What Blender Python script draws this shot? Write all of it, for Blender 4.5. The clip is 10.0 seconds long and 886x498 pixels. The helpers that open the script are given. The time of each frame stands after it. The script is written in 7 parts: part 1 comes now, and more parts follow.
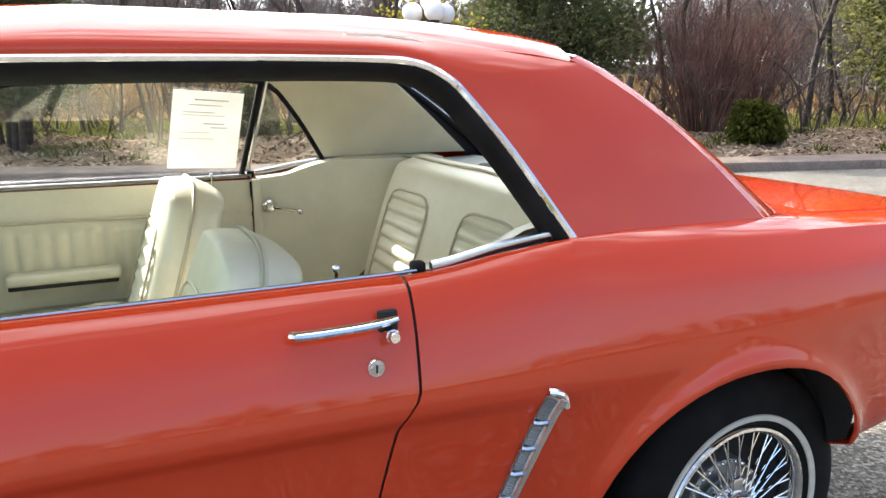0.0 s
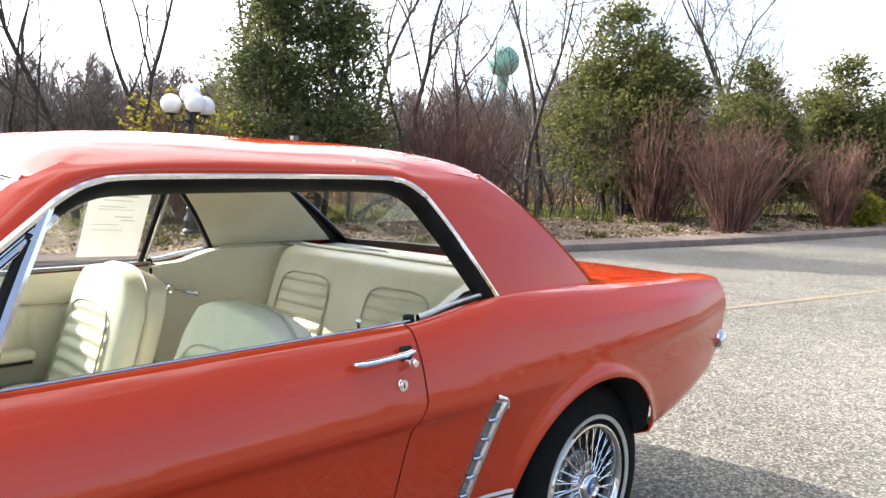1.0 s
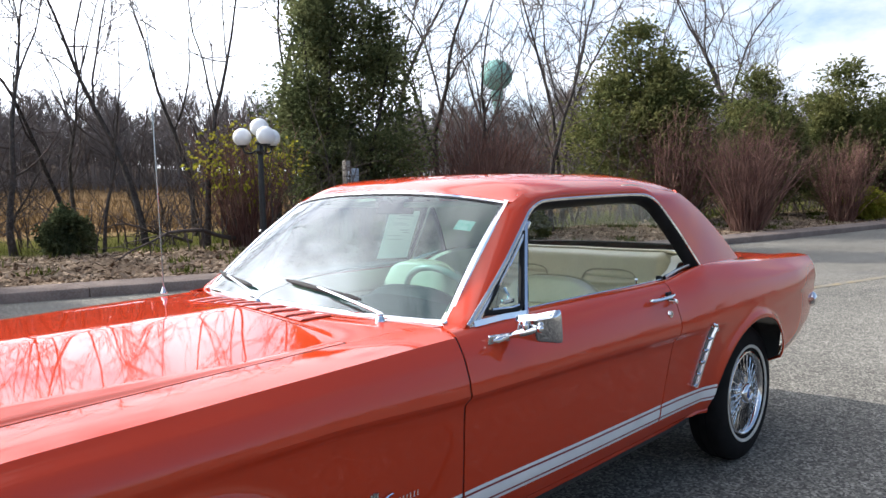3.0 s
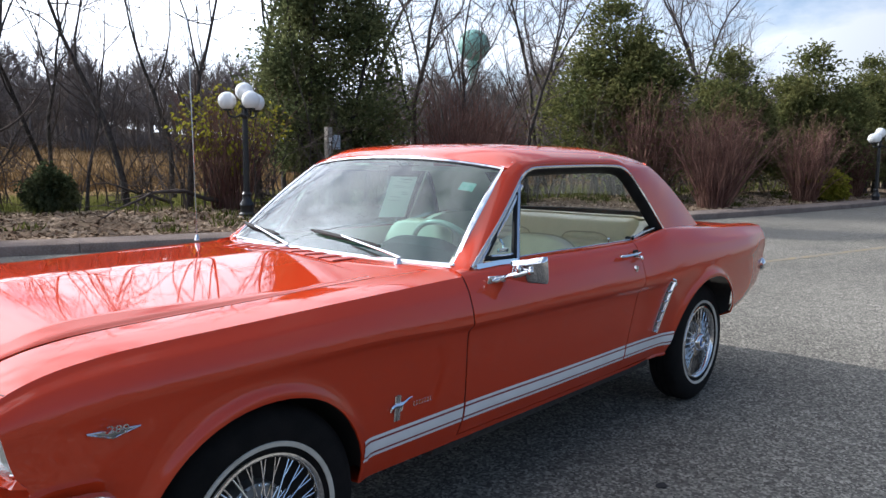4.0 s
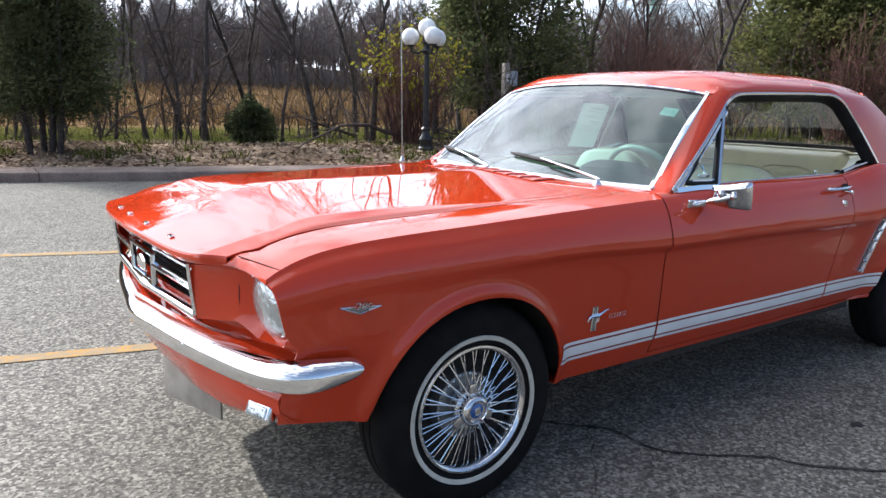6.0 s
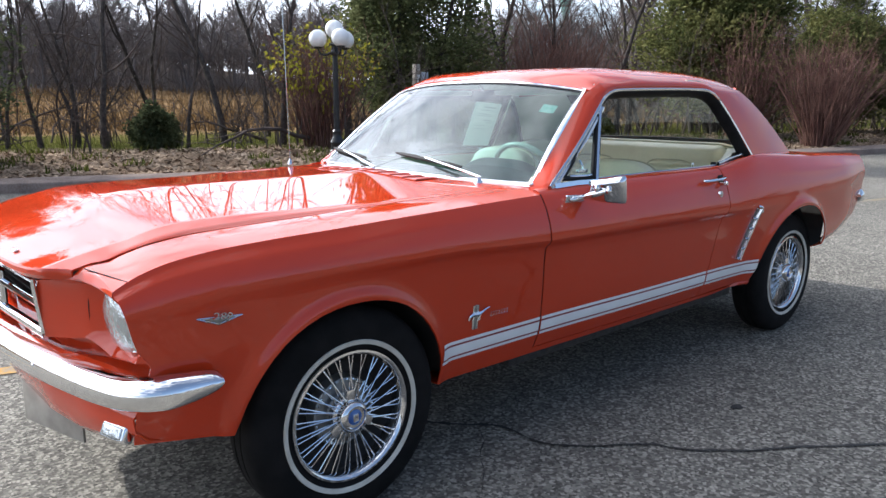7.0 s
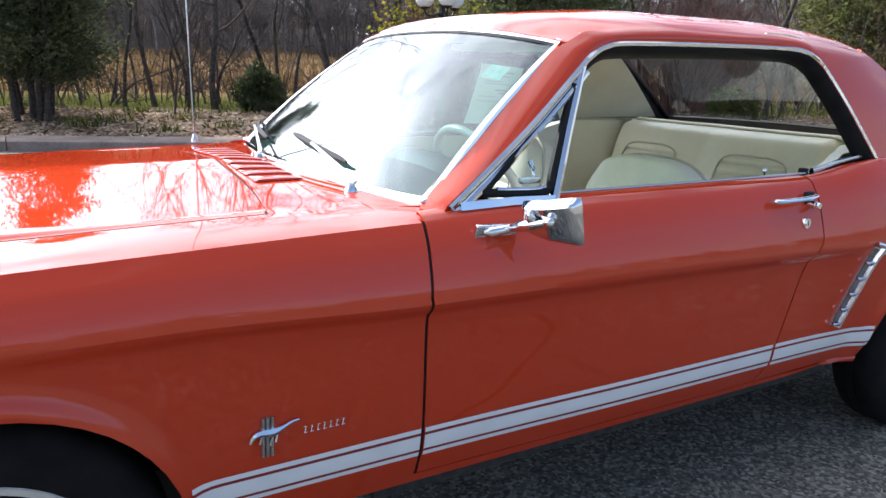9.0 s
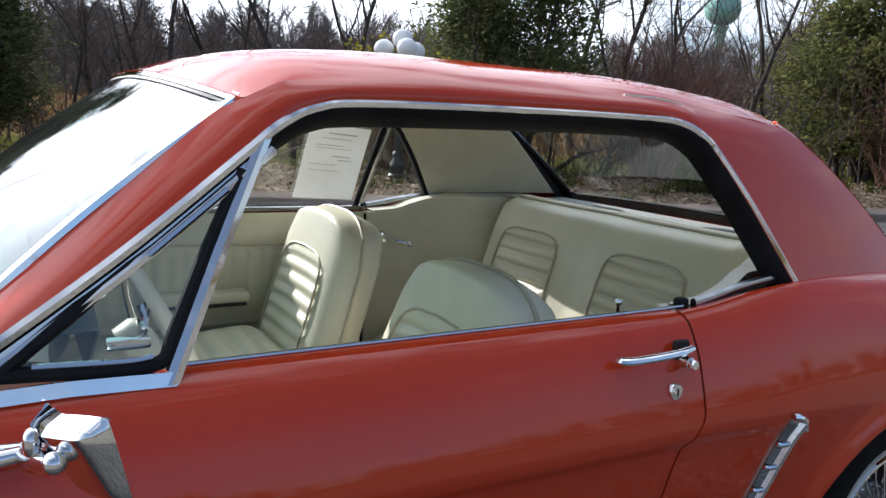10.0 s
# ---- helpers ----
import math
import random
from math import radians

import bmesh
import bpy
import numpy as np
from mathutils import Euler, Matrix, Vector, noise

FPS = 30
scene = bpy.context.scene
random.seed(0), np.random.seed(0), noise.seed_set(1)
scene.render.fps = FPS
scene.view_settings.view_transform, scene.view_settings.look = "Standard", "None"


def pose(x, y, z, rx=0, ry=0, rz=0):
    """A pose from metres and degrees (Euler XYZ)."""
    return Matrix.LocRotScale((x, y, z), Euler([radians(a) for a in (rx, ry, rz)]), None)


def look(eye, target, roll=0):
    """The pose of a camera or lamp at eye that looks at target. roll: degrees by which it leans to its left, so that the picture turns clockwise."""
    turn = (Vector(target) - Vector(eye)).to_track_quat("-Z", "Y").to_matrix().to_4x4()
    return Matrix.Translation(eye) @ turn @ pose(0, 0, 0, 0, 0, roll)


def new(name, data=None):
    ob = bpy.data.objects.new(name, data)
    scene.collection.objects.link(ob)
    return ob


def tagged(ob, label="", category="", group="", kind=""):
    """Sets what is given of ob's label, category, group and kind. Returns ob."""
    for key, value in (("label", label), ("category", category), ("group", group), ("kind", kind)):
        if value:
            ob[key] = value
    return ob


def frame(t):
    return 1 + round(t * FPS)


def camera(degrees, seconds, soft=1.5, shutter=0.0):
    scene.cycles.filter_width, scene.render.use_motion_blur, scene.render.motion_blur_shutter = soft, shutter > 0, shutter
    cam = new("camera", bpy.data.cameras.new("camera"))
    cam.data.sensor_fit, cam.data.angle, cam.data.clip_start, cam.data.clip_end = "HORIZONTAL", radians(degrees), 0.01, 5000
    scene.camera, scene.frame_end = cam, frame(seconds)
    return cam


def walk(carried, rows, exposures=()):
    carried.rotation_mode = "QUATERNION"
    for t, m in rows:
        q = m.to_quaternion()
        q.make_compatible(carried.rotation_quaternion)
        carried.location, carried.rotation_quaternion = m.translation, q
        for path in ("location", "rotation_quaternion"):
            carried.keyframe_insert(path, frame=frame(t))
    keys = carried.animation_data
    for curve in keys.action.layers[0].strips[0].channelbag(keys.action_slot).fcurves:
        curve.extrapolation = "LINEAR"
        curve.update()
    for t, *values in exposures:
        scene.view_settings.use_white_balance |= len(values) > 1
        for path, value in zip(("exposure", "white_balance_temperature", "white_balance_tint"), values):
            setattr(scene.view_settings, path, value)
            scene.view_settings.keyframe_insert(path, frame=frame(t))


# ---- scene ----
cam = camera(62.2, 10.0)
PATH = [
    (0, (1.573, -1.784, 1.21), (2.403, -0.018, 0.772), 0.0),
    (0.5, (1.192, -1.882, 1.235), (2.371, -0.305, 0.885), 1.1),
    (1, (0.849, -1.966, 1.255), (2.278, -0.579, 1.06), 1.4),
    (1.4, (0.535, -1.977, 1.278), (1.952, -0.579, 1.083), -0.7),
    (1.5, (0.451, -1.976, 1.28), (1.881, -0.588, 1.116), -1.0),
    (2, (0.073, -1.961, 1.297), (1.578, -0.651, 1.165), -1.5),
    (2.5, (-0.316, -2.061, 1.265), (1.166, -0.728, 1.097), -2.4),
    (2.7, (-0.453, -2.08, 1.277), (0.967, -0.681, 1.113), -1.6),
    (3.8, (-0.983, -2.261, 1.266), (0.511, -0.937, 1.139), 0.1),
    (4, (-1.042, -2.322, 1.26), (0.436, -0.996, 1.025), 0.5),
    (4.5, (-1.146, -2.41, 1.234), (0.252, -1.014, 0.922), 2.0),
    (5, (-1.178, -2.425, 1.23), (0.211, -1.034, 0.861), 1.6),
    (5.5, (-1.231, -2.367, 1.215), (-0.023, -0.82, 0.832), 1.0),
    (5.7, (-1.237, -2.348, 1.208), (-0.11, -0.744, 0.815), 1.0),
    (6.8, (-1.15, -2.406, 1.188), (0.042, -0.861, 0.751), 0.2),
    (7, (-1.097, -2.416, 1.193), (0.196, -0.941, 0.8), 0.1),
    (7.5, (-0.895, -2.359, 1.171), (0.489, -0.957, 0.827), -0.2),
    (8, (-0.584, -2.256, 1.174), (0.79, -0.884, 0.695), -2.1),
    (8.5, (-0.243, -2.175, 1.207), (0.983, -0.639, 0.835), -0.6),
    (9, (0.132, -1.982, 1.173), (1.108, -0.303, 0.695), 1.5),
    (9.5, (0.542, -1.804, 1.2), (1.557, -0.116, 0.852), 1.0),
    (10, (0.969, -1.613, 1.223), (1.986, 0.075, 0.88), 3.3),
]
LIGHTNESS = [(0, 1.65, 6400, 10), (1, 1.48, 6350, 10), (2, 1.22, 6150, 10), (2.7, 0.91, 6050, 10), (4, 0.44, 5800, 10), (5.0, 0.54, 5850, 10), (5.5, 0.73, 5850, 10), (7.5, 0.71, 5800, 10), (8.5, 1.06, 5800, 10), (9, 1.00, 5800, 10), (9.5, 0.72, 5850, 10), (10, 0.38, 5850, 10)]
walk(cam, [(t, look(eye, target, roll)) for t, eye, target, roll in PATH], LIGHTNESS)

# ---- light: low autumn sun from beyond the car, bright broken cloud ----
SUN_WAY = Vector((-0.5, 1.7, 1.0)).normalized()

world = bpy.data.worlds.new("sky")
scene.world = world
world.use_nodes = True
wn, wl = world.node_tree.nodes, world.node_tree.links
wn.clear()
w_out = wn.new("ShaderNodeOutputWorld")
w_bg = wn.new("ShaderNodeBackground")
w_sky = wn.new("ShaderNodeTexSky")
w_sky.sky_type = "NISHITA"
w_sky.sun_disc = False
w_sky.sun_elevation = math.asin(SUN_WAY.z)
w_sky.sun_rotation = math.atan2(SUN_WAY.x, SUN_WAY.y)
w_sky.air_density, w_sky.dust_density, w_sky.ozone_density = 1.0, 1.2, 2.5
w_co = wn.new("ShaderNodeTexCoord")
w_map = wn.new("ShaderNodeMapping")
w_map.inputs["Scale"].default_value = (1.0, 1.0, 2.4)
w_noise = wn.new("ShaderNodeTexNoise")
w_noise.inputs["Scale"].default_value = 3.6
w_noise.inputs["Detail"].default_value = 7.0
w_noise.inputs["Roughness"].default_value = 0.6
w_ramp = wn.new("ShaderNodeValToRGB")
w_ramp.color_ramp.elements[0].position = 0.36
w_ramp.color_ramp.elements[0].color = (0.12, 0.12, 0.12, 1)
w_ramp.color_ramp.elements[1].position = 0.60
w_ramp.color_ramp.elements[1].color = (0.95, 0.95, 0.95, 1)
w_mix = wn.new("ShaderNodeMix")
w_mix.data_type = "RGBA"
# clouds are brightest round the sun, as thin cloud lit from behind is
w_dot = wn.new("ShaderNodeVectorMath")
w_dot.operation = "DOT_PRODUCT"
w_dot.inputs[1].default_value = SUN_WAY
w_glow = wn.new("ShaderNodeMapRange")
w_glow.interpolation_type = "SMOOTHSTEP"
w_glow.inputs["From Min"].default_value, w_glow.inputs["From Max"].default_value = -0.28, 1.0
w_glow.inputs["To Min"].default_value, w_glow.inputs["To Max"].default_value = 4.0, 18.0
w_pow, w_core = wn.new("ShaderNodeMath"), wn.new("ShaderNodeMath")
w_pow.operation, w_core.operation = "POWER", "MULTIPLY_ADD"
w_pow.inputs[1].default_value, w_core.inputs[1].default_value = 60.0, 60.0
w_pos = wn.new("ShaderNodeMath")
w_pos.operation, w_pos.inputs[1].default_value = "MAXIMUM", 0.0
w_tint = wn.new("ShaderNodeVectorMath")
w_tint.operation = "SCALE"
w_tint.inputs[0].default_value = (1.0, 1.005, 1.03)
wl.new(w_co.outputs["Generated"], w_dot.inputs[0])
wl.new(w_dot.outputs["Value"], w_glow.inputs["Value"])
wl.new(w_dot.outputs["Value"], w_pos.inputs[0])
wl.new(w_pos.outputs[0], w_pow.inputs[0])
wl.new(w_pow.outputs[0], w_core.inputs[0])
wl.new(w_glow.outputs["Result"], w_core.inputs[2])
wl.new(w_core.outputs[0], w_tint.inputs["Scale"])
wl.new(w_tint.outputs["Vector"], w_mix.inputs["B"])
wl.new(w_co.outputs["Generated"], w_map.inputs["Vector"])
wl.new(w_map.outputs["Vector"], w_noise.inputs["Vector"])
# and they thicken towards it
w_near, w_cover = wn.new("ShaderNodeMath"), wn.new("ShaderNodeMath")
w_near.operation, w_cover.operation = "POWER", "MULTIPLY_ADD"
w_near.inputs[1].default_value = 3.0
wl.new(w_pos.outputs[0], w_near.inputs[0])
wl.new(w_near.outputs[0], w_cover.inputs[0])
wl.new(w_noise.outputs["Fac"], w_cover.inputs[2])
# high up, away from the sun, the sky is clear and deep blue
w_sep, w_up, w_away, w_clear, w_thin = wn.new("ShaderNodeSeparateXYZ"), wn.new("ShaderNodeMapRange"), wn.new("ShaderNodeMapRange"), wn.new("ShaderNodeMath"), wn.new("ShaderNodeMath")
for node, lo, hi in ((w_up, 0.08, 0.40), (w_away, 0.45, -0.10)):
    node.interpolation_type = "SMOOTHSTEP"
    node.inputs["From Min"].default_value, node.inputs["From Max"].default_value = lo, hi
w_clear.operation, w_thin.operation = "MULTIPLY", "MULTIPLY_ADD"
w_thin.inputs[1].default_value = -0.20
wl.new(w_co.outputs["Generated"], w_sep.inputs[0])
wl.new(w_sep.outputs["Z"], w_up.inputs["Value"])
wl.new(w_dot.outputs["Value"], w_away.inputs["Value"])
wl.new(w_up.outputs["Result"], w_clear.inputs[0])
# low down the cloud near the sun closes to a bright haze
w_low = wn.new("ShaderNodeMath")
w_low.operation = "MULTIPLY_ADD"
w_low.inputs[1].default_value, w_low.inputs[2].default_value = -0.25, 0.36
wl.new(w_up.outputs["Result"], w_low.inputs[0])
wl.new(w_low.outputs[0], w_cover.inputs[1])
wl.new(w_away.outputs["Result"], w_clear.inputs[1])
wl.new(w_clear.outputs[0], w_thin.inputs[0])
wl.new(w_cover.outputs[0], w_thin.inputs[2])
wl.new(w_thin.outputs[0], w_ramp.inputs["Fac"])
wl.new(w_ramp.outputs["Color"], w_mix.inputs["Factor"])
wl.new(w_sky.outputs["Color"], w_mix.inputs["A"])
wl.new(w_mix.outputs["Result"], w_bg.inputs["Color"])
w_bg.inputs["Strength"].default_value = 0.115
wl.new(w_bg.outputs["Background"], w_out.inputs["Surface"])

sun = new("sun", bpy.data.lights.new("sun", "SUN"))
sun.data.energy, sun.data.angle, sun.data.color = 4.7, radians(0.6), (1.0, 0.93, 0.82)
sun.matrix_world = look(SUN_WAY * 50, (0, 0, 0))


# ---- tools for meshes ----
def raw_mesh(name, verts, faces, mats, smooth=True, sharp=38.0, face_mats=None):
    """A mesh from points and faces, smooth but for edges sharper than the angle."""
    me = bpy.data.meshes.new(name)
    me.from_pydata([tuple(map(float, v)) for v in verts], [], [tuple(map(int, f)) for f in faces])
    for m in mats if isinstance(mats, (list, tuple)) else [mats]:
        me.materials.append(m)
    if face_mats is not None:
        me.polygons.foreach_set("material_index", list(face_mats))
    me.polygons.foreach_set("use_smooth", [smooth] * len(me.polygons))
    if smooth and sharp < 179:
        me.set_sharp_from_angle(angle=radians(sharp))
    me.update()
    return me


class Geo:
    """Points and faces that grow shape by shape."""

    def __init__(self):
        self.v, self.f, self.n = [], [], 0

    def add(self, verts, faces):
        verts = np.asarray(verts, float).reshape(-1, 3)
        self.v.append(verts)
        self.f += [tuple(i + self.n for i in face) for face in faces]
        self.n += len(verts)
        return self

    def points(self):
        return np.concatenate(self.v) if self.v else np.zeros((0, 3))

    def moved(self, m):
        m = np.array(m)
        self.v = [v @ m[:3, :3].T + m[:3, 3] for v in self.v]
        return self

    def mirrored(self):
        g = Geo()
        g.add(self.points() * (1, -1, 1), [tuple(reversed(f)) for f in self.f])
        return g

    def join(self, other):
        return self.add(other.points(), other.f)


def part(name, geo, material, parent=None, label="", smooth=True, sharp=38.0):
    """Links a shape as one mesh object under a thing or a part."""
    ob = new(name, raw_mesh(name, geo.points(), geo.f, material, smooth, sharp))
    if parent is not None:
        ob.parent = parent
    return tagged(ob, label)


def thing(name, label, category, group="", at=(0, 0, 0), turn=0.0, kind=""):
    """An empty at a thing's base, which carries its parts."""
    ob = new(name)
    ob.empty_display_size = 0.1
    ob.matrix_world = pose(*at, 0, 0, turn)
    return tagged(ob, label, category, group, kind)


def hermite(xs, ys):
    """A smooth curve through a few values that doesn't overshoot."""
    xs, ys = np.asarray(xs, float), np.asarray(ys, float)
    h, d = np.diff(xs), np.diff(ys) / np.diff(xs)
    m = np.zeros(len(xs))
    for i in range(1, len(xs) - 1):
        if d[i - 1] * d[i] > 0:
            w1, w2 = 2 * h[i] + h[i - 1], h[i] + 2 * h[i - 1]
            m[i] = (w1 + w2) / (w1 / d[i - 1] + w2 / d[i])
    m[0], m[-1] = d[0], d[-1]

    def value(x):
        x = np.clip(np.asarray(x, float), xs[0], xs[-1])
        i = np.clip(np.searchsorted(xs, x) - 1, 0, len(h) - 1)
        t = (x - xs[i]) / h[i]
        return ((2 * t**3 - 3 * t**2 + 1) * ys[i] + (t**3 - 2 * t**2 + t) * h[i] * m[i]
                + (3 * t**2 - 2 * t**3) * ys[i + 1] + (t**3 - t**2) * h[i] * m[i + 1])

    return value


def grid_faces(n, m, flip=False, wrap=False):
    faces = []
    for i in range(n - 1):
        for j in range(m if wrap else m - 1):
            k = (j + 1) % m
            q = (i * m + j, i * m + k, (i + 1) * m + k, (i + 1) * m + j)
            faces.append(q[::-1] if flip else q)
    return faces


def sheet(p, flip=False):
    p = np.asarray(p, float)
    return Geo().add(p.reshape(-1, 3), grid_faces(*p.shape[:2], flip))


def shell(p, thick=0.004, flip=False):
    """A sheet with thickness: its back lies behind it, against the normals."""
    p = np.asarray(p, float)
    n, m = p.shape[:2]
    du, dv = np.gradient(p, axis=0), np.gradient(p, axis=1)
    nor = np.cross(dv, du) * (-1 if flip else 1)
    nor /= np.linalg.norm(nor, axis=2, keepdims=True) + 1e-9
    g = Geo().add(p.reshape(-1, 3), grid_faces(n, m, flip))
    g.add((p - nor * thick).reshape(-1, 3), grid_faces(n, m, not flip))
    rim = [i * m for i in range(n)] + [(n - 1) * m + j for j in range(1, m)] + [i * m + m - 1 for i in range(n - 2, -1, -1)] + list(range(m - 2, 0, -1))
    o = n * m
    for a, b in zip(rim, rim[1:] + rim[:1]):
        g.f.append((a, a + o, b + o, b) if flip else (a, b, b + o, a + o))
    return g


def tube(path, r, sides=8, caps=True, squash=1.0, up=(0, 0, 1)):
    """A round or flattened bar along a path; r may change along it."""
    path = np.asarray(path, float)
    n = len(path)
    r = np.broadcast_to(np.asarray(r, float), (n,))
    tan = np.gradient(path, axis=0)
    tan /= np.linalg.norm(tan, axis=1, keepdims=True) + 1e-9
    side = np.cross(tan, up)
    weak = np.linalg.norm(side, axis=1) < 1e-3
    side[weak] = np.cross(tan[weak], (1, 0.3, 0))
    side /= np.linalg.norm(side, axis=1, keepdims=True)
    over = np.cross(side, tan)
    a = np.arange(sides) * 2 * np.pi / sides
    ring = path[:, None] + r[:, None, None] * (np.cos(a)[None, :, None] * side[:, None] + squash * np.sin(a)[None, :, None] * over[:, None])
    g = Geo().add(ring.reshape(-1, 3), grid_faces(n, sides, wrap=True))
    if caps:
        g.f += [tuple(range(sides)), tuple(reversed(range((n - 1) * sides, n * sides)))]
    return g


def band(path, across, lift, profile):
    """A moulding: profile points (a, b) carried along a path by the vectors across and lift at each point."""
    path, across, lift = (np.asarray(v, float) for v in (path, across, lift))
    prof = np.asarray(profile, float)
    p = path[:, None] + prof[None, :, :1] * across[:, None] + prof[None, :, 1:] * lift[:, None]
    g = Geo().add(p.reshape(-1, 3), grid_faces(len(path), len(prof), wrap=True))
    m, n = len(prof), len(path)
    g.f += [tuple(range(m)), tuple(reversed(range((n - 1) * m, n * m)))]
    return g


def lathe(profile, sides=48, axis="y"):
    """Turns (radius, along) points round an axis."""
    prof = np.asarray(profile, float)
    a = np.arange(sides) * 2 * np.pi / sides
    r, h = prof[:, 0][:, None], prof[:, 1][:, None] + 0 * a
    c, s = r * np.cos(a), r * np.sin(a)
    p = np.stack({"y": (c, h, s), "z": (c, s, h), "x": (h, c, s)}[axis], -1)
    return Geo().add(p.reshape(-1, 3), grid_faces(len(prof), sides, wrap=True, flip=axis == "y"))


def block(lo, hi, bevel=0.006, segments=2):
    """A box with rounded edges."""
    lo, hi = np.array(lo, float), np.array(hi, float)
    bm = bmesh.new()
    bmesh.ops.create_cube(bm, size=1.0)
    for v in bm.verts:
        v.co = Vector((lo + hi) / 2 + np.array(v.co) * (hi - lo))
    if bevel > 0:
        bmesh.ops.bevel(bm, geom=bm.edges[:], offset=bevel, segments=segments, affect="EDGES", profile=0.6)
    g = Geo().add([v.co[:] for v in bm.verts], [[v.index for v in f.verts] for f in bm.faces])
    bm.free()
    return g


def smooth_path(points, steps=8):
    """A rounded path through points (Catmull-Rom)."""
    p = np.asarray(points, float)
    p = np.concatenate([2 * p[:1] - p[1:2], p, 2 * p[-1:] - p[-2:-1]])
    out = []
    for i in range(1, len(p) - 2):
        for t in np.linspace(0, 1, steps, endpoint=False):
            out.append(0.5 * (2 * p[i] + (p[i + 1] - p[i - 1]) * t + (2 * p[i - 1] - 5 * p[i] + 4 * p[i + 1] - p[i + 2]) * t**2
                              + (3 * p[i] - p[i - 1] - 3 * p[i + 1] + p[i + 2]) * t**3))
    return np.array(out + [p[-2]])


def ball(centre, r, rings=10, sides=16, stretch=(1, 1, 1)):
    a = np.linspace(0, np.pi, rings)
    g = lathe(np.stack([np.sin(a) * r + 1e-5, -np.cos(a) * r], 1), sides, "z")
    g.v = [v * stretch + centre for v in g.v]
    return g


# ---- materials ----
def material(name, base, rough=0.5, metal=0.0, coat=0.0, spec=0.5, second=None, scale=20.0, amount=0.5, bump=0.0, bump_scale=80.0, detail=5.0,
             fine=None, rough_vary=0.0, sheen=0.0, transmission=0.0, ior=1.45, per_object=0.0, per_island=0.0, coat_rough=0.03):
    """A surface with its colour varied at two scales, and a fine relief."""
    m = bpy.data.materials.new(name)
    m.use_nodes = True
    nodes, links = m.node_tree.nodes, m.node_tree.links
    b = nodes["Principled BSDF"]
    b.inputs["Roughness"].default_value, b.inputs["Metallic"].default_value = rough, metal
    b.inputs["Coat Weight"].default_value, b.inputs["Coat Roughness"].default_value = coat, coat_rough
    b.inputs["Specular IOR Level"].default_value = spec
    b.inputs["Transmission Weight"].default_value, b.inputs["IOR"].default_value = transmission, 1.0 if spec <= 0.12 else ior
    b.inputs["Sheen Weight"].default_value = sheen
    b.inputs["Base Color"].default_value = (*base, 1)
    co = nodes.new("ShaderNodeTexCoord")
    colour = None
    if second is not None:
        n1 = nodes.new("ShaderNodeTexNoise")
        n1.inputs["Scale"].default_value, n1.inputs["Detail"].default_value = scale, detail
        links.new(co.outputs["Object"], n1.inputs["Vector"])
        ramp = nodes.new("ShaderNodeValToRGB")
        ramp.color_ramp.elements[0].position, ramp.color_ramp.elements[1].position = 0.5 - 0.25 * amount, 0.5 + 0.25 * amount
        ramp.color_ramp.elements[0].color, ramp.color_ramp.elements[1].color = (*base, 1), (*second, 1)
        links.new(n1.outputs["Fac"], ramp.inputs["Fac"])
        colour = ramp.outputs["Color"]
        if fine is not None:
            n2 = nodes.new("ShaderNodeTexNoise")
            n2.inputs["Scale"].default_value, n2.inputs["Detail"].default_value = fine[1], 3.0
            links.new(co.outputs["Object"], n2.inputs["Vector"])
            r2 = nodes.new("ShaderNodeValToRGB")
            r2.color_ramp.elements[0].position, r2.color_ramp.elements[1].position = 0.4, 0.62
            r2.color_ramp.elements[0].color, r2.color_ramp.elements[1].color = (0, 0, 0, 1), (1, 1, 1, 1)
            links.new(n2.outputs["Fac"], r2.inputs["Fac"])
            mix = nodes.new("ShaderNodeMix")
            mix.data_type = "RGBA"
            mix.inputs["B"].default_value = (*fine[0], 1)
            mul = nodes.new("ShaderNodeMath")
            mul.operation = "MULTIPLY"
            mul.inputs[1].default_value = fine[2]
            links.new(r2.outputs["Color"], mul.inputs[0])
            links.new(mul.outputs[0], mix.inputs["Factor"])
            links.new(colour, mix.inputs["A"])
            colour = mix.outputs["Result"]
        if rough_vary:
            rr = nodes.new("ShaderNodeMapRange")
            rr.inputs["To Min"].default_value, rr.inputs["To Max"].default_value = rough - rough_vary, rough + rough_vary
            links.new(n1.outputs["Fac"], rr.inputs["Value"])
            links.new(rr.outputs["Result"], b.inputs["Roughness"])
    if per_object or per_island:
        src = nodes.new("ShaderNodeObjectInfo" if per_object else "ShaderNodeNewGeometry")
        out = src.outputs["Random"] if per_object else src.outputs["Random Per Island"]
        rng = nodes.new("ShaderNodeMapRange")
        k = per_object or per_island
        rng.inputs["To Min"].default_value, rng.inputs["To Max"].default_value = 1 - k, 1 + k
        links.new(out, rng.inputs["Value"])
        hsv = nodes.new("ShaderNodeHueSaturation")
        links.new(rng.outputs["Result"], hsv.inputs["Value"])
        if colour is None:
            hsv.inputs["Color"].default_value = (*base, 1)
        else:
            links.new(colour, hsv.inputs["Color"])
        colour = hsv.outputs["Color"]
    if colour is not None:
        links.new(colour, b.inputs["Base Color"])
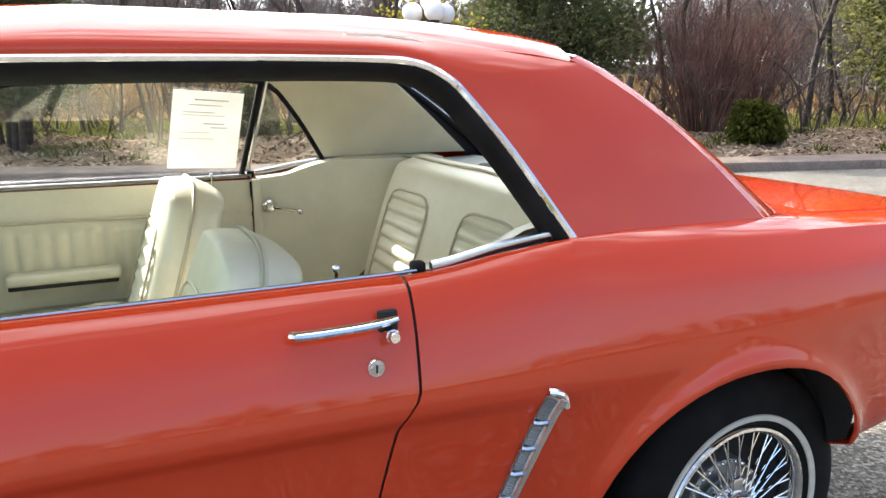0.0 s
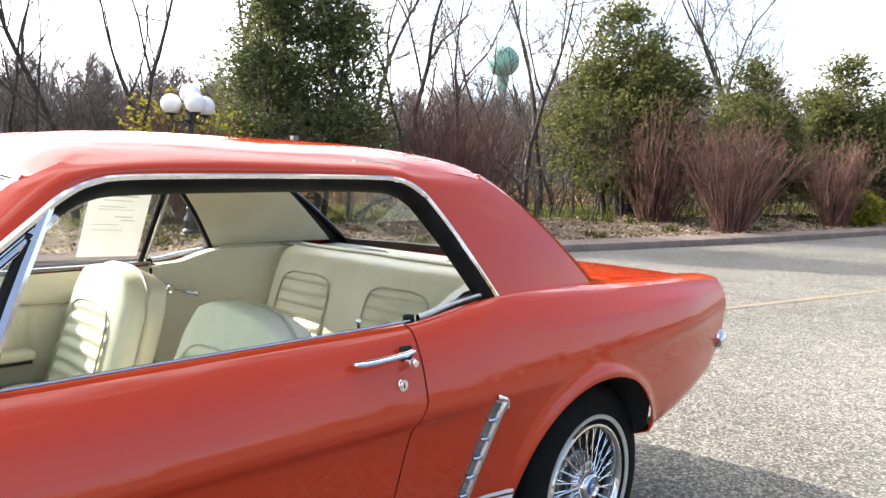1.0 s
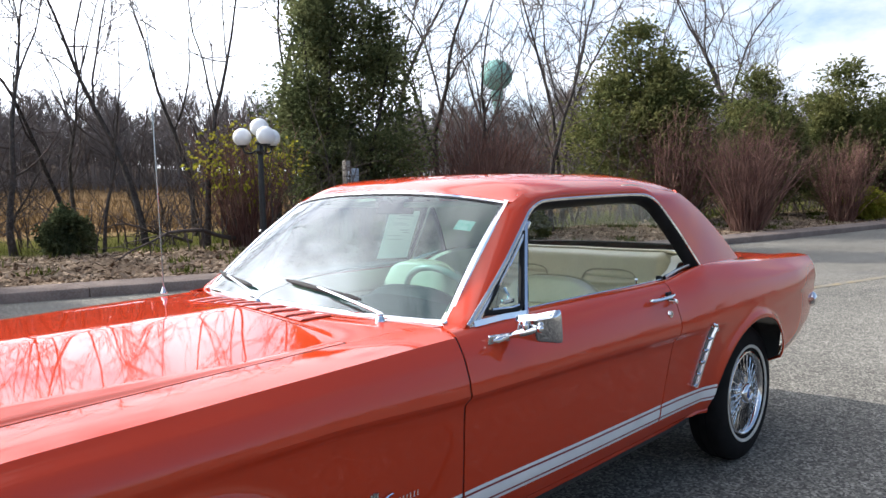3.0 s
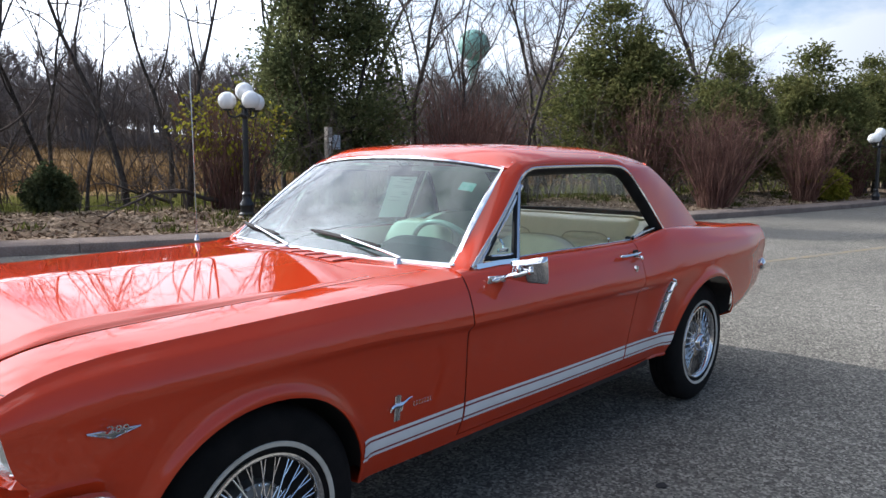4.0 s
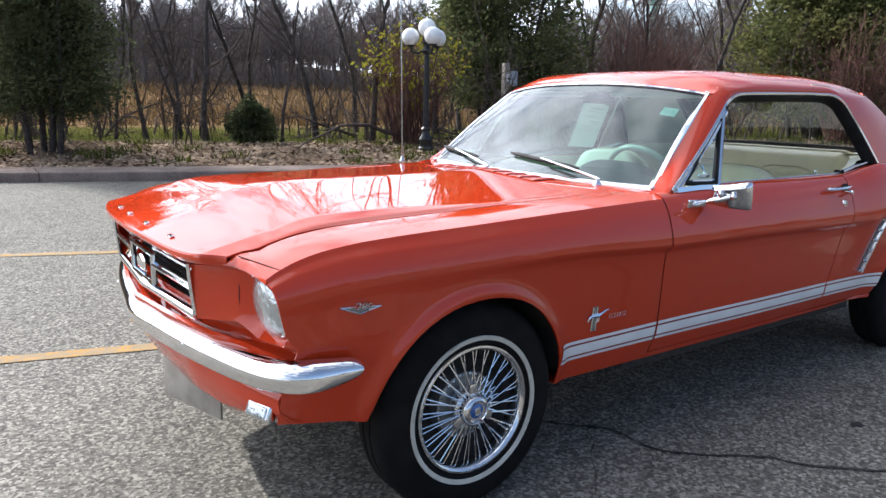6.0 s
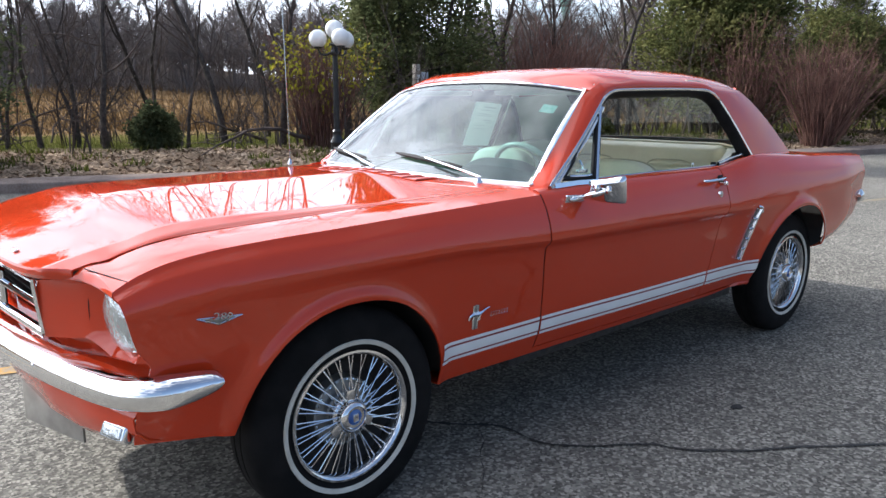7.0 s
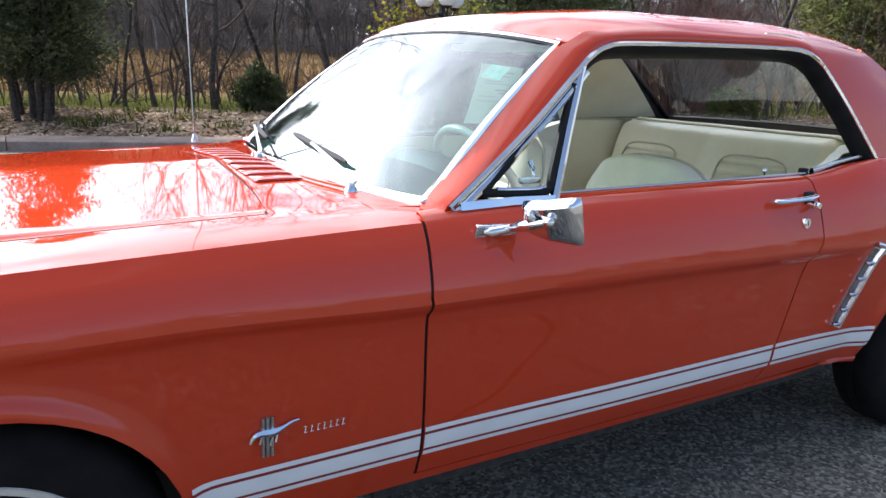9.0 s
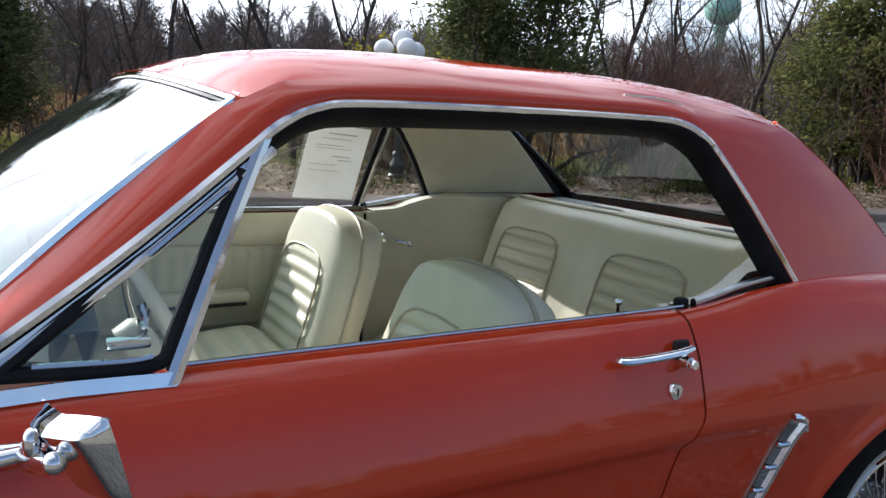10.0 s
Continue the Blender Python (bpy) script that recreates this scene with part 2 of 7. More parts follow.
    if bump:
        nb = nodes.new("ShaderNodeTexNoise")
        nb.inputs["Scale"].default_value, nb.inputs["Detail"].default_value = bump_scale, 4.0
        links.new(co.outputs["Object"], nb.inputs["Vector"])
        bp = nodes.new("ShaderNodeBump")
        bp.inputs["Strength"].default_value, bp.inputs["Distance"].default_value = min(1.0, bump), 0.01
        links.new(nb.outputs["Fac"], bp.inputs["Height"])
        links.new(bp.outputs["Normal"], b.inputs["Normal"])
    return m


M_PAINT = material("car_paint", (0.49, 0.040, 0.0100), 0.38, coat=1.0, spec=0.06, second=(0.53, 0.045, 0.0120), scale=1.6, amount=1.5, coat_rough=0.025)
M_PAINT.node_tree.nodes["Principled BSDF"].inputs["Coat IOR"].default_value = 1.50
M_STRIPE = material("stripe_white", (0.84, 0.84, 0.83), 0.3, coat=0.6, second=(0.78, 0.78, 0.77), scale=9)
M_STRIPE_RED = material("stripe_red", (0.20, 0.012, 0.012), 0.35, coat=0.5, second=(0.24, 0.016, 0.014), scale=9)
M_CHROME = material("chrome", (0.80, 0.80, 0.80), 0.04, metal=1.0, second=(0.74, 0.74, 0.75), scale=14, rough_vary=0.02, bump=0.006, bump_scale=25)
M_STEEL = material("brushed_trim", (0.62, 0.62, 0.62), 0.2, metal=1.0, second=(0.54, 0.54, 0.55), scale=30, rough_vary=0.05)
M_RUBBER = material("tyre_rubber", (0.007, 0.007, 0.007), 0.8, spec=0.15, second=(0.012, 0.011, 0.011), scale=16, bump=0.15, bump_scale=180)
# rubber seals, and the black put into panel gaps for their shade
M_SEAL_GAP = material("seal_and_gap_black", (0.007, 0.007, 0.008), 0.6, spec=0.2, second=(0.012, 0.012, 0.013), scale=20)
M_WHITEWALL = material("whitewall", (0.62, 0.59, 0.52), 0.6, second=(0.52, 0.49, 0.42), scale=18)
M_DARK = material("underbody_black", (0.012, 0.012, 0.012), 0.8, second=(0.022, 0.02, 0.018), scale=9, bump=0.2, bump_scale=50)
M_VINYL = material("cream_vinyl", (0.76, 0.72, 0.565), 0.40, second=(0.70, 0.665, 0.52), scale=7, fine=((0.62, 0.58, 0.44), 60, 0.15), bump=0.10, bump_scale=420)
M_VINYL_PIPE = material("vinyl_piping", (0.52, 0.47, 0.35), 0.45, second=(0.46, 0.42, 0.31), scale=25)
M_HEADLINER = material("headliner", (0.70, 0.66, 0.52), 0.75, second=(0.65, 0.61, 0.48), scale=9, bump=0.1, bump_scale=500)
M_CARPET = material("dark_carpet", (0.035, 0.033, 0.03), 0.95, second=(0.055, 0.05, 0.045), scale=40, bump=0.6, bump_scale=300)
M_WHEELRIM = material("cream_plastic", (0.66, 0.64, 0.55), 0.3, coat=0.3, second=(0.6, 0.58, 0.5), scale=12)
M_BLUE = material("blue_enamel", (0.03, 0.09, 0.30), 0.25, coat=0.8, second=(0.04, 0.12, 0.36), scale=30)
M_LAMPGLASS = material("lens_glass", (0.62, 0.65, 0.66), 0.10, metal=0.75, second=(0.42, 0.45, 0.46), scale=26, bump=0.45, bump_scale=70)
M_RED_LENS = material("red_lens", (0.35, 0.01, 0.01), 0.15, coat=0.8, second=(0.42, 0.02, 0.015), scale=40)
M_PAPER = material("paper", (0.82, 0.82, 0.80), 0.75, second=(0.78, 0.78, 0.75), scale=12)
def let_light_through(m, amount):
    """Turns a material thin: part of the light passes it, scattered."""
    nodes, links = m.node_tree.nodes, m.node_tree.links
    b, out = nodes["Principled BSDF"], nodes["Material Output"]
    thin, mix = nodes.new("ShaderNodeBsdfTranslucent"), nodes.new("ShaderNodeMixShader")
    links.new(b.inputs["Base Color"].links[0].from_socket, thin.inputs["Color"])
    mix.inputs["Fac"].default_value = amount
    links.new(b.outputs["BSDF"], mix.inputs[1])
    links.new(thin.outputs["BSDF"], mix.inputs[2])
    links.new(mix.outputs["Shader"], out.inputs["Surface"])
    return m


let_light_through(M_PAPER, 0.35)
M_INK = material("grey_print", (0.40, 0.40, 0.38), 0.8, second=(0.46, 0.46, 0.44), scale=60)
M_STICKER = material("green_sticker", (0.30, 0.56, 0.47), 0.5, second=(0.52, 0.66, 0.60), scale=60)
M_PLATE = material("pale_plate", (0.34, 0.31, 0.265), 0.5, second=(0.25, 0.225, 0.19), scale=14, rough_vary=0.1)
M_GALV = material("dull_aluminium", (0.42, 0.42, 0.41), 0.42, metal=0.85, second=(0.34, 0.34, 0.33), scale=22, rough_vary=0.08)


def glass_material(name, tint, veil=0.0):
    """Clear pane: refraction without bending, with a mirror gloss that grows at grazing angles."""
    m = bpy.data.materials.new(name)
    m.use_nodes = True
    nodes, links = m.node_tree.nodes, m.node_tree.links
    nodes.clear()
    out = nodes.new("ShaderNodeOutputMaterial")
    clear = nodes.new("ShaderNodeBsdfTransparent")
    clear.inputs["Color"].default_value = (*tint, 1)
    gloss = nodes.new("ShaderNodeBsdfGlossy")
    gloss.inputs["Roughness"].default_value = 0.0
    face = nodes.new("ShaderNodeLayerWeight")
    face.inputs["Blend"].default_value = 0.5
    power, scale_ = nodes.new("ShaderNodeMath"), nodes.new("ShaderNodeMath")
    power.operation, scale_.operation = "POWER", "MULTIPLY_ADD"
    power.inputs[1].default_value = 5.0
    scale_.inputs[1].default_value, scale_.inputs[2].default_value = 0.957, 0.043
    links.new(face.outputs["Facing"], power.inputs[0])
    links.new(power.outputs[0], scale_.inputs[0])
    # two faces of the pane: 2R / (1 + R)
    twice, plus, ratio = nodes.new("ShaderNodeMath"), nodes.new("ShaderNodeMath"), nodes.new("ShaderNodeMath")
    twice.operation, plus.operation, ratio.operation = "MULTIPLY", "ADD", "DIVIDE"
    twice.inputs[1].default_value, plus.inputs[1].default_value = 2.0, 1.0
    links.new(scale_.outputs[0], twice.inputs[0])
    links.new(scale_.outputs[0], plus.inputs[0])
    links.new(twice.outputs[0], ratio.inputs[0])
    links.new(plus.outputs[0], ratio.inputs[1])
    mix = nodes.new("ShaderNodeMixShader")
    links.new(ratio.outputs[0], mix.inputs["Fac"])
    links.new(clear.outputs["BSDF"], mix.inputs[1])
    links.new(gloss.outputs["BSDF"], mix.inputs[2])
    last = mix
    if veil:
        dust = nodes.new("ShaderNodeBsdfDiffuse")
        dust.inputs["Color"].default_value = (0.6, 0.6, 0.58, 1)
        noise_t = nodes.new("ShaderNodeTexNoise")
        noise_t.inputs["Scale"].default_value, noise_t.inputs["Detail"].default_value = 5.0, 4.0
        co = nodes.new("ShaderNodeTexCoord")
        links.new(co.outputs["Object"], noise_t.inputs["Vector"])
        rng = nodes.new("ShaderNodeMapRange")
        rng.inputs["To Min"].default_value, rng.inputs["To Max"].default_value = veil * 0.4, veil * 1.6
        links.new(noise_t.outputs["Fac"], rng.inputs["Value"])
        mix2 = nodes.new("ShaderNodeMixShader")
        links.new(rng.outputs["Result"], mix2.inputs["Fac"])
        links.new(mix.outputs["Shader"], mix2.inputs[1])
        links.new(dust.outputs["BSDF"], mix2.inputs[2])
        last = mix2
    links.new(last.outputs["Shader"], out.inputs["Surface"])
    return m


M_GLASS = glass_material("tinted_glass", (0.25, 0.45, 0.42), 0.012)
M_GLASS_SIDE = glass_material("clear_glass", (0.88, 0.91, 0.89), 0.03)


# ---- ground, road and kerb ----
def kerb_y(x):
    """The line of the kerb's face, along the far side of the road."""
    x = np.asarray(x, float)
    inside = np.clip(x, -6, 34)
    return 8.93 - 0.369 * inside + 0.0053 * inside**2 + np.where(x < -6, -0.43 * (x + 6), 0)


def smoothstep(a, b, v):
    t = np.clip((np.asarray(v, float) - a) / (b - a), 0, 1)
    return t * t * (3 - 2 * t)


def wave(x, y, s):
    return np.sin(x * s + 1.3) * np.cos(y * s * 1.13 + 0.4) + 0.5 * np.sin(x * s * 2.3 + y * s * 1.7)


def behind(x, y):
    """How far a place lies behind the kerb's face."""
    return (np.asarray(y, float) - kerb_y(x)) * 0.945


def land(x, y):
    """Height of the ground: road bed, planted strip, sunk grass, a field that climbs to the wooded hill."""
    d = behind(x, y)
    z = 0.12 + 0.16 * smoothstep(0.9, 3.4, d) - 0.10 * smoothstep(4.0, 9.0, d) + 2.3 * smoothstep(16, 75, d) + (5.0 + 9.0 * smoothstep(110, 10, x)) * smoothstep(70, 190, d)
    z = z + 0.03 * wave(x, y, 0.9) * smoothstep(1.2, 3.0, d) + 0.12 * wave(x, y, 0.13) * smoothstep(8, 30, d)
    near = 0.10 + 0.5 * smoothstep(-36, -60, y) + 0.05 * wave(x, y, 0.4)
    return np.where(d < 0.45, np.where(np.asarray(y, float) < -31.0, near, -0.06), z)


def axis_steps(near_lo, near_hi, step, far, grow=1.16):
    mid = list(np.arange(near_lo, near_hi + 1e-6, step))
    lo, hi, s = [], [], step
    a, b = near_lo, near_hi
    while b < far:
        s *= grow
        a, b = a - s, b + s
        lo.append(a), hi.append(b)
    return np.array(lo[::-1] + mid + hi)


def ground_material():
    """Bark mulch by the kerb, then weedy grass, dry orange field grass, and leaf litter under the woods."""
    m = bpy.data.materials.new("ground_earth")
    m.use_nodes = True
    nodes, links = m.node_tree.nodes, m.node_tree.links
    b = nodes["Principled BSDF"]
    b.inputs["Roughness"].default_value, b.inputs["IOR"].default_value = 0.95, 1.0
    at = nodes.new("ShaderNodeAttribute")
    at.attribute_name = "strip"
    co = nodes.new("ShaderNodeTexCoord")
    big, small = nodes.new("ShaderNodeTexNoise"), nodes.new("ShaderNodeTexNoise")
    big.inputs["Scale"].default_value, big.inputs["Detail"].default_value = 0.6, 6.0
    small.inputs["Scale"].default_value, small.inputs["Detail"].default_value = 16.0, 6.0
    links.new(co.outputs["Object"], big.inputs["Vector"])
    links.new(co.outputs["Object"], small.inputs["Vector"])
    shift = nodes.new("ShaderNodeMath")
    shift.operation = "MULTIPLY_ADD"
    links.new(big.outputs["Fac"], shift.inputs[0])
    shift.inputs[1].default_value, shift.inputs[2].default_value = 0.12, -0.06
    add = nodes.new("ShaderNodeMath")
    add.operation = "ADD"
    links.new(at.outputs["Fac"], add.inputs[0])
    links.new(shift.outputs[0], add.inputs[1])

    def zones(colours):
        r = nodes.new("ShaderNodeValToRGB")
        r.color_ramp.elements[0].position, r.color_ramp.elements[0].color = colours[0][0], (*colours[0][1], 1)
        r.color_ramp.elements[1].position, r.color_ramp.elements[1].color = colours[-1][0], (*colours[-1][1], 1)
        for p, c in colours[1:-1]:
            r.color_ramp.elements.new(p).color = (*c, 1)
        links.new(add.outputs[0], r.inputs["Fac"])
        return r.outputs["Color"]

    dark = zones([(0.0, (0.09, 0.062, 0.042)), (0.24, (0.10, 0.070, 0.046)), (0.30, (0.035, 0.040, 0.012)), (0.44, (0.05, 0.052, 0.016)), (0.52, (0.15, 0.094, 0.048)), (0.80, (0.165, 0.104, 0.054)), (0.88, (0.045, 0.034, 0.026))])
    light = zones([(0.0, (0.24, 0.180, 0.130)), (0.24, (0.23, 0.175, 0.125)), (0.30, (0.085, 0.085, 0.024)), (0.44, (0.12, 0.10, 0.034)), (0.52, (0.25, 0.165, 0.086)), (0.80, (0.26, 0.172, 0.092)), (0.88, (0.09, 0.07, 0.055))])
    mix = nodes.new("ShaderNodeMix")
    mix.data_type = "RGBA"
    con = nodes.new("ShaderNodeMapRange")
    con.inputs["From Min"].default_value, con.inputs["From Max"].default_value = 0.35, 0.65
    links.new(small.outputs["Fac"], con.inputs["Value"])
    links.new(con.outputs["Result"], mix.inputs["Factor"])
    links.new(dark, mix.inputs["A"])
    links.new(light, mix.inputs["B"])
    links.new(mix.outputs["Result"], b.inputs["Base Color"])
    bp = nodes.new("ShaderNodeBump")
    bp.inputs["Strength"].default_value, bp.inputs["Distance"].default_value = 0.8, 0.03
    links.new(small.outputs["Fac"], bp.inputs["Height"])
    links.new(bp.outputs["Normal"], b.inputs["Normal"])
    return m


gx, gy = axis_steps(-14, 34, 0.6, 900), axis_steps(-4, 26, 0.4, 900)
GX, GY = np.meshgrid(gx, gy, indexing="ij")
pts = np.stack([GX, GY, land(GX, GY)], -1)
ground = new("ground", raw_mesh("ground", pts.reshape(-1, 3), grid_faces(len(gx), len(gy), flip=True), ground_material(), sharp=180))
strip = ground.data.attributes.new("strip", "FLOAT", "POINT")
dd = np.clip(behind(GX, GY), 0, 200).ravel()
# mulch to 4 m, grass to 12 m, field to 70 m, woodland floor past that
back_strip = np.where(GY.ravel() < -30.5, 8.0 + 6.0 * smoothstep(-34, -44, GY.ravel()), 0)
dd = np.maximum(dd, back_strip)
strip.data.foreach_set("value", np.interp(dd, [0, 4.0, 6.0, 12.0, 16.0, 65.0, 85.0, 200.0], [0.0, 0.24, 0.31, 0.42, 0.53, 0.80, 0.90, 1.0]))
tagged(ground, "brown mulch strip, weedy grass and dry orange field", "ground", kind="structure")


def asphalt_material():
    """Worn grey asphalt with pale aggregate, tar spots and broad stains."""
    m = bpy.data.materials.new("worn_asphalt")
    m.use_nodes = True
    nodes, links = m.node_tree.nodes, m.node_tree.links
    b = nodes["Principled BSDF"]
    b.inputs["Roughness"].default_value = 0.85
    b.inputs["Specular IOR Level"].default_value, b.inputs["IOR"].default_value = 0.3, 1.22
    co = nodes.new("ShaderNodeTexCoord")
    grit = nodes.new("ShaderNodeTexVoronoi")
    grit.inputs["Scale"].default_value = 95.0
    rand = nodes.new("ShaderNodeSeparateColor")
    broad, mid = nodes.new("ShaderNodeTexNoise"), nodes.new("ShaderNodeTexNoise")
    broad.inputs["Scale"].default_value, broad.inputs["Detail"].default_value = 0.5, 5.0
    mid.inputs["Scale"].default_value, mid.inputs["Detail"].default_value = 9.0, 5.0
    for n in (grit, broad, mid):
        links.new(co.outputs["Object"], n.inputs["Vector"])
    links.new(grit.outputs["Color"], rand.inputs["Color"])
    ramp = nodes.new("ShaderNodeValToRGB")
    for p, c in ((0.0, (0.068, 0.062, 0.054)), (0.45, (0.128, 0.118, 0.101)), (0.75, (0.200, 0.185, 0.156))):
        e = ramp.color_ramp.elements.new(p)
        e.color = (*c, 1)
    ramp.color_ramp.elements[0].color = (0.055, 0.050, 0.043, 1)
    ramp.color_ramp.elements[-1].color = (0.32, 0.296, 0.252, 1)
    links.new(rand.outputs["Red"], ramp.inputs["Fac"])
    s = nodes.new("ShaderNodeMapRange")
    s.inputs["From Min"].default_value, s.inputs["From Max"].default_value = 0.3, 0.7
    s.inputs["To Min"].default_value, s.inputs["To Max"].default_value = 0.85, 1.15
    links.new(broad.outputs["Fac"], s.inputs["Value"])
    s2 = nodes.new("ShaderNodeMapRange")
    s2.inputs["From Min"].default_value, s2.inputs["From Max"].default_value = 0.3, 0.7
    s2.inputs["To Min"].default_value, s2.inputs["To Max"].default_value = 0.85, 1.12
    links.new(mid.outputs["Fac"], s2.inputs["Value"])
    mul = nodes.new("ShaderNodeMath")
    mul.operation = "MULTIPLY"
    links.new(s.outputs["Result"], mul.inputs[0])
    links.new(s2.outputs["Result"], mul.inputs[1])
    hsv = nodes.new("ShaderNodeHueSaturation")
    links.new(ramp.outputs["Color"], hsv.inputs["Color"])
    links.new(mul.outputs[0], hsv.inputs["Value"])
    links.new(hsv.outputs["Color"], b.inputs["Base Color"])
    bp = nodes.new("ShaderNodeBump")
    bp.inputs["Strength"].default_value, bp.inputs["Distance"].default_value = 0.32, 0.004
    links.new(grit.outputs["Distance"], bp.inputs["Height"])
    links.new(bp.outputs["Normal"], b.inputs["Normal"])
    return m


M_ASPHALT = asphalt_material()
M_CONCRETE = material("kerb_concrete", (0.22, 0.172, 0.145), 0.9, spec=0.1, second=(0.15, 0.115, 0.097), scale=3.0, fine=((0.32, 0.27, 0.235), 45, 0.4), bump=0.4, bump_scale=70)
M_YELLOW = material("road_yellow", (0.40, 0.215, 0.04), 0.85, spec=0.15, second=(0.27, 0.19, 0.09), scale=14, fine=((0.20, 0.18, 0.15), 60, 0.75), bump=0.3, bump_scale=120)
M_TAR = material("crack_tar", (0.016, 0.015, 0.015), 0.8, second=(0.03, 0.028, 0.026), scale=30)

rx = axis_steps(-14, 40, 1.0, 700, 1.3)
side = np.linspace(0, 1, 24)
rp = np.stack([np.stack([rx, (1 - s) * -31.0 + s * (kerb_y(rx) + 0.1), 0 * rx], -1) for s in side], 1)
road = tagged(part("road", sheet(rp, flip=True), M_ASPHALT), "worn grey asphalt road with pale aggregate", "road", kind="structure")

# kerb: face, rounded top edge, flat concrete strip behind, cut into lengths by joints
kerb = thing("kerb", "weathered pinkish concrete kerb along the asphalt road", "kerb", kind="structure")
prof = [(0.0, -0.05), (0.0, 0.10), (0.012, 0.125), (0.035, 0.135), (0.66, 0.145), (0.66, -0.05)]
for i in range(-8, 17):
    xs = np.linspace(i * 3.0 + 0.006, i * 3.0 + 2.994, 7)
    kp = np.array([[(x, float(kerb_y(x)) + a * 1.05, z) for a, z in prof] for x in xs])
    g = Geo().add(kp.reshape(-1, 3), grid_faces(7, len(prof), wrap=True, flip=True))
    g.f += [tuple(reversed(range(6))), tuple(range(36, 42))]
    part("kerb_stone", g, M_CONCRETE, kerb, sharp=30)


def road_line(name, p, width, z=0.004):
    p = np.asarray(p, float)
    t = np.gradient(p, axis=0)
    t /= np.linalg.norm(t, axis=1, keepdims=True)
    n = np.stack([-t[:, 1], t[:, 0]], 1)
    rows = [np.c_[p + n * width * k, np.full(len(p), z)] for k in (-0.5, 0.5)]
    return sheet(np.stack(rows, 1), flip=True)


M_WORN = material("worn_yellow", (0.27, 0.20, 0.10), 0.88, spec=0.15, second=(0.20, 0.175, 0.135), scale=5, fine=((0.17, 0.16, 0.14), 60, 0.85), bump=0.3, bump_scale=120)
for x0, x1, mat, label in ((-30, 3, M_YELLOW, "worn yellow painted line"), (3, 60, M_WORN, "faded yellow painted line")):
    lx = np.linspace(x0, x1, 46)
    tagged(part("yellow_line", road_line("yellow_line", np.stack([lx, kerb_y(lx) - 5.35 + 0.02 * np.clip(lx, 0, 20)], 1), 0.11), mat, road), label)
bx = np.linspace(-9, 0.9, 25)
tagged(part("yellow_line", road_line("yellow_line", np.stack([bx, 1.10 - 0.27 * bx], 1), 0.10), M_YELLOW, road), "worn yellow painted line")

# a wandering tarred crack beside the car
crack_rng = np.random.RandomState(5)
CRACK = smooth_path([(0.55, -0.40, 0), (0.66, -0.52, 0), (0.76, -0.64, 0), (0.765, -0.80, 0), (0.84, -0.92, 0), (1.00, -1.045, 0), (1.06, -1.09, 0), (1.10, -1.17, 0), (1.23, -1.30, 0), (1.46, -1.47, 0), (1.66, -1.61, 0), (2.1, -1.98, 0), (2.9, -2.45, 0), (4.2, -3.3, 0)], 9)
BRANCH = smooth_path([(0.66, -0.62, 0), (0.60, -0.70, 0), (0.52, -0.77, 0), (0.46, -0.85, 0), (0.35, -0.95, 0), (0.22, -1.15, 0), (0.10, -1.5, 0)], 8)
for line, w0, w1 in ((CRACK, 0.008, 0.007), (BRANCH, 0.016, 0.012)):
    n = len(line)
    cy = line[:, 1] + np.convolve(crack_rng.normal(0, 0.012, n + 4), np.ones(5) / 5, "valid")
    cw = w0 + w1 * np.abs(crack_rng.normal(0, 1, n))
    part("crack", sheet(np.stack([np.stack([line[:, 0] + k * cw * 0.35, cy + k * cw * 0.4, np.full(n, 0.004)], 1) for k in (-1, 1)], 1)), M_TAR, road, "thin dark tarred crack")
spot_a = np.linspace(0, 2 * np.pi, 15)[:-1]
part("tar_spot", Geo().add([(1.595 + 0.030 * math.cos(a) * (1 + 0.3 * math.sin(3 * a)), -1.125 + 0.022 * math.sin(a), 0.004) for a in spot_a], [tuple(range(14))]), M_TAR, road, "dark tar spot")


# ---- the car: body sheet metal. The front axle is at x = 0, the nose points to -x ----
car = thing("car", "red two-door hardtop coupe parked on asphalt, driver window open", "car")

SX = [-0.62, -0.30, 0.30, 0.80, 1.40, 2.00, 2.25, 2.70, 3.20, 3.70]
Z_TOP = hermite([-0.62, -0.58, -0.53, -0.47, -0.35, 0.0, 0.4, 0.8, 1.3, 1.96, 2.1, 2.3, 2.5, 2.84, 3.2, 3.70], [0.775, 0.798, 0.818, 0.833, 0.848, 0.861, 0.874, 0.882, 0.888, 0.898, 0.912, 0.935, 0.936, 0.922, 0.908, 0.885])
Z_CREASE = hermite(SX, [0.72, 0.755, 0.755, 0.735, 0.73, 0.72, 0.72, 0.73, 0.76, 0.78])
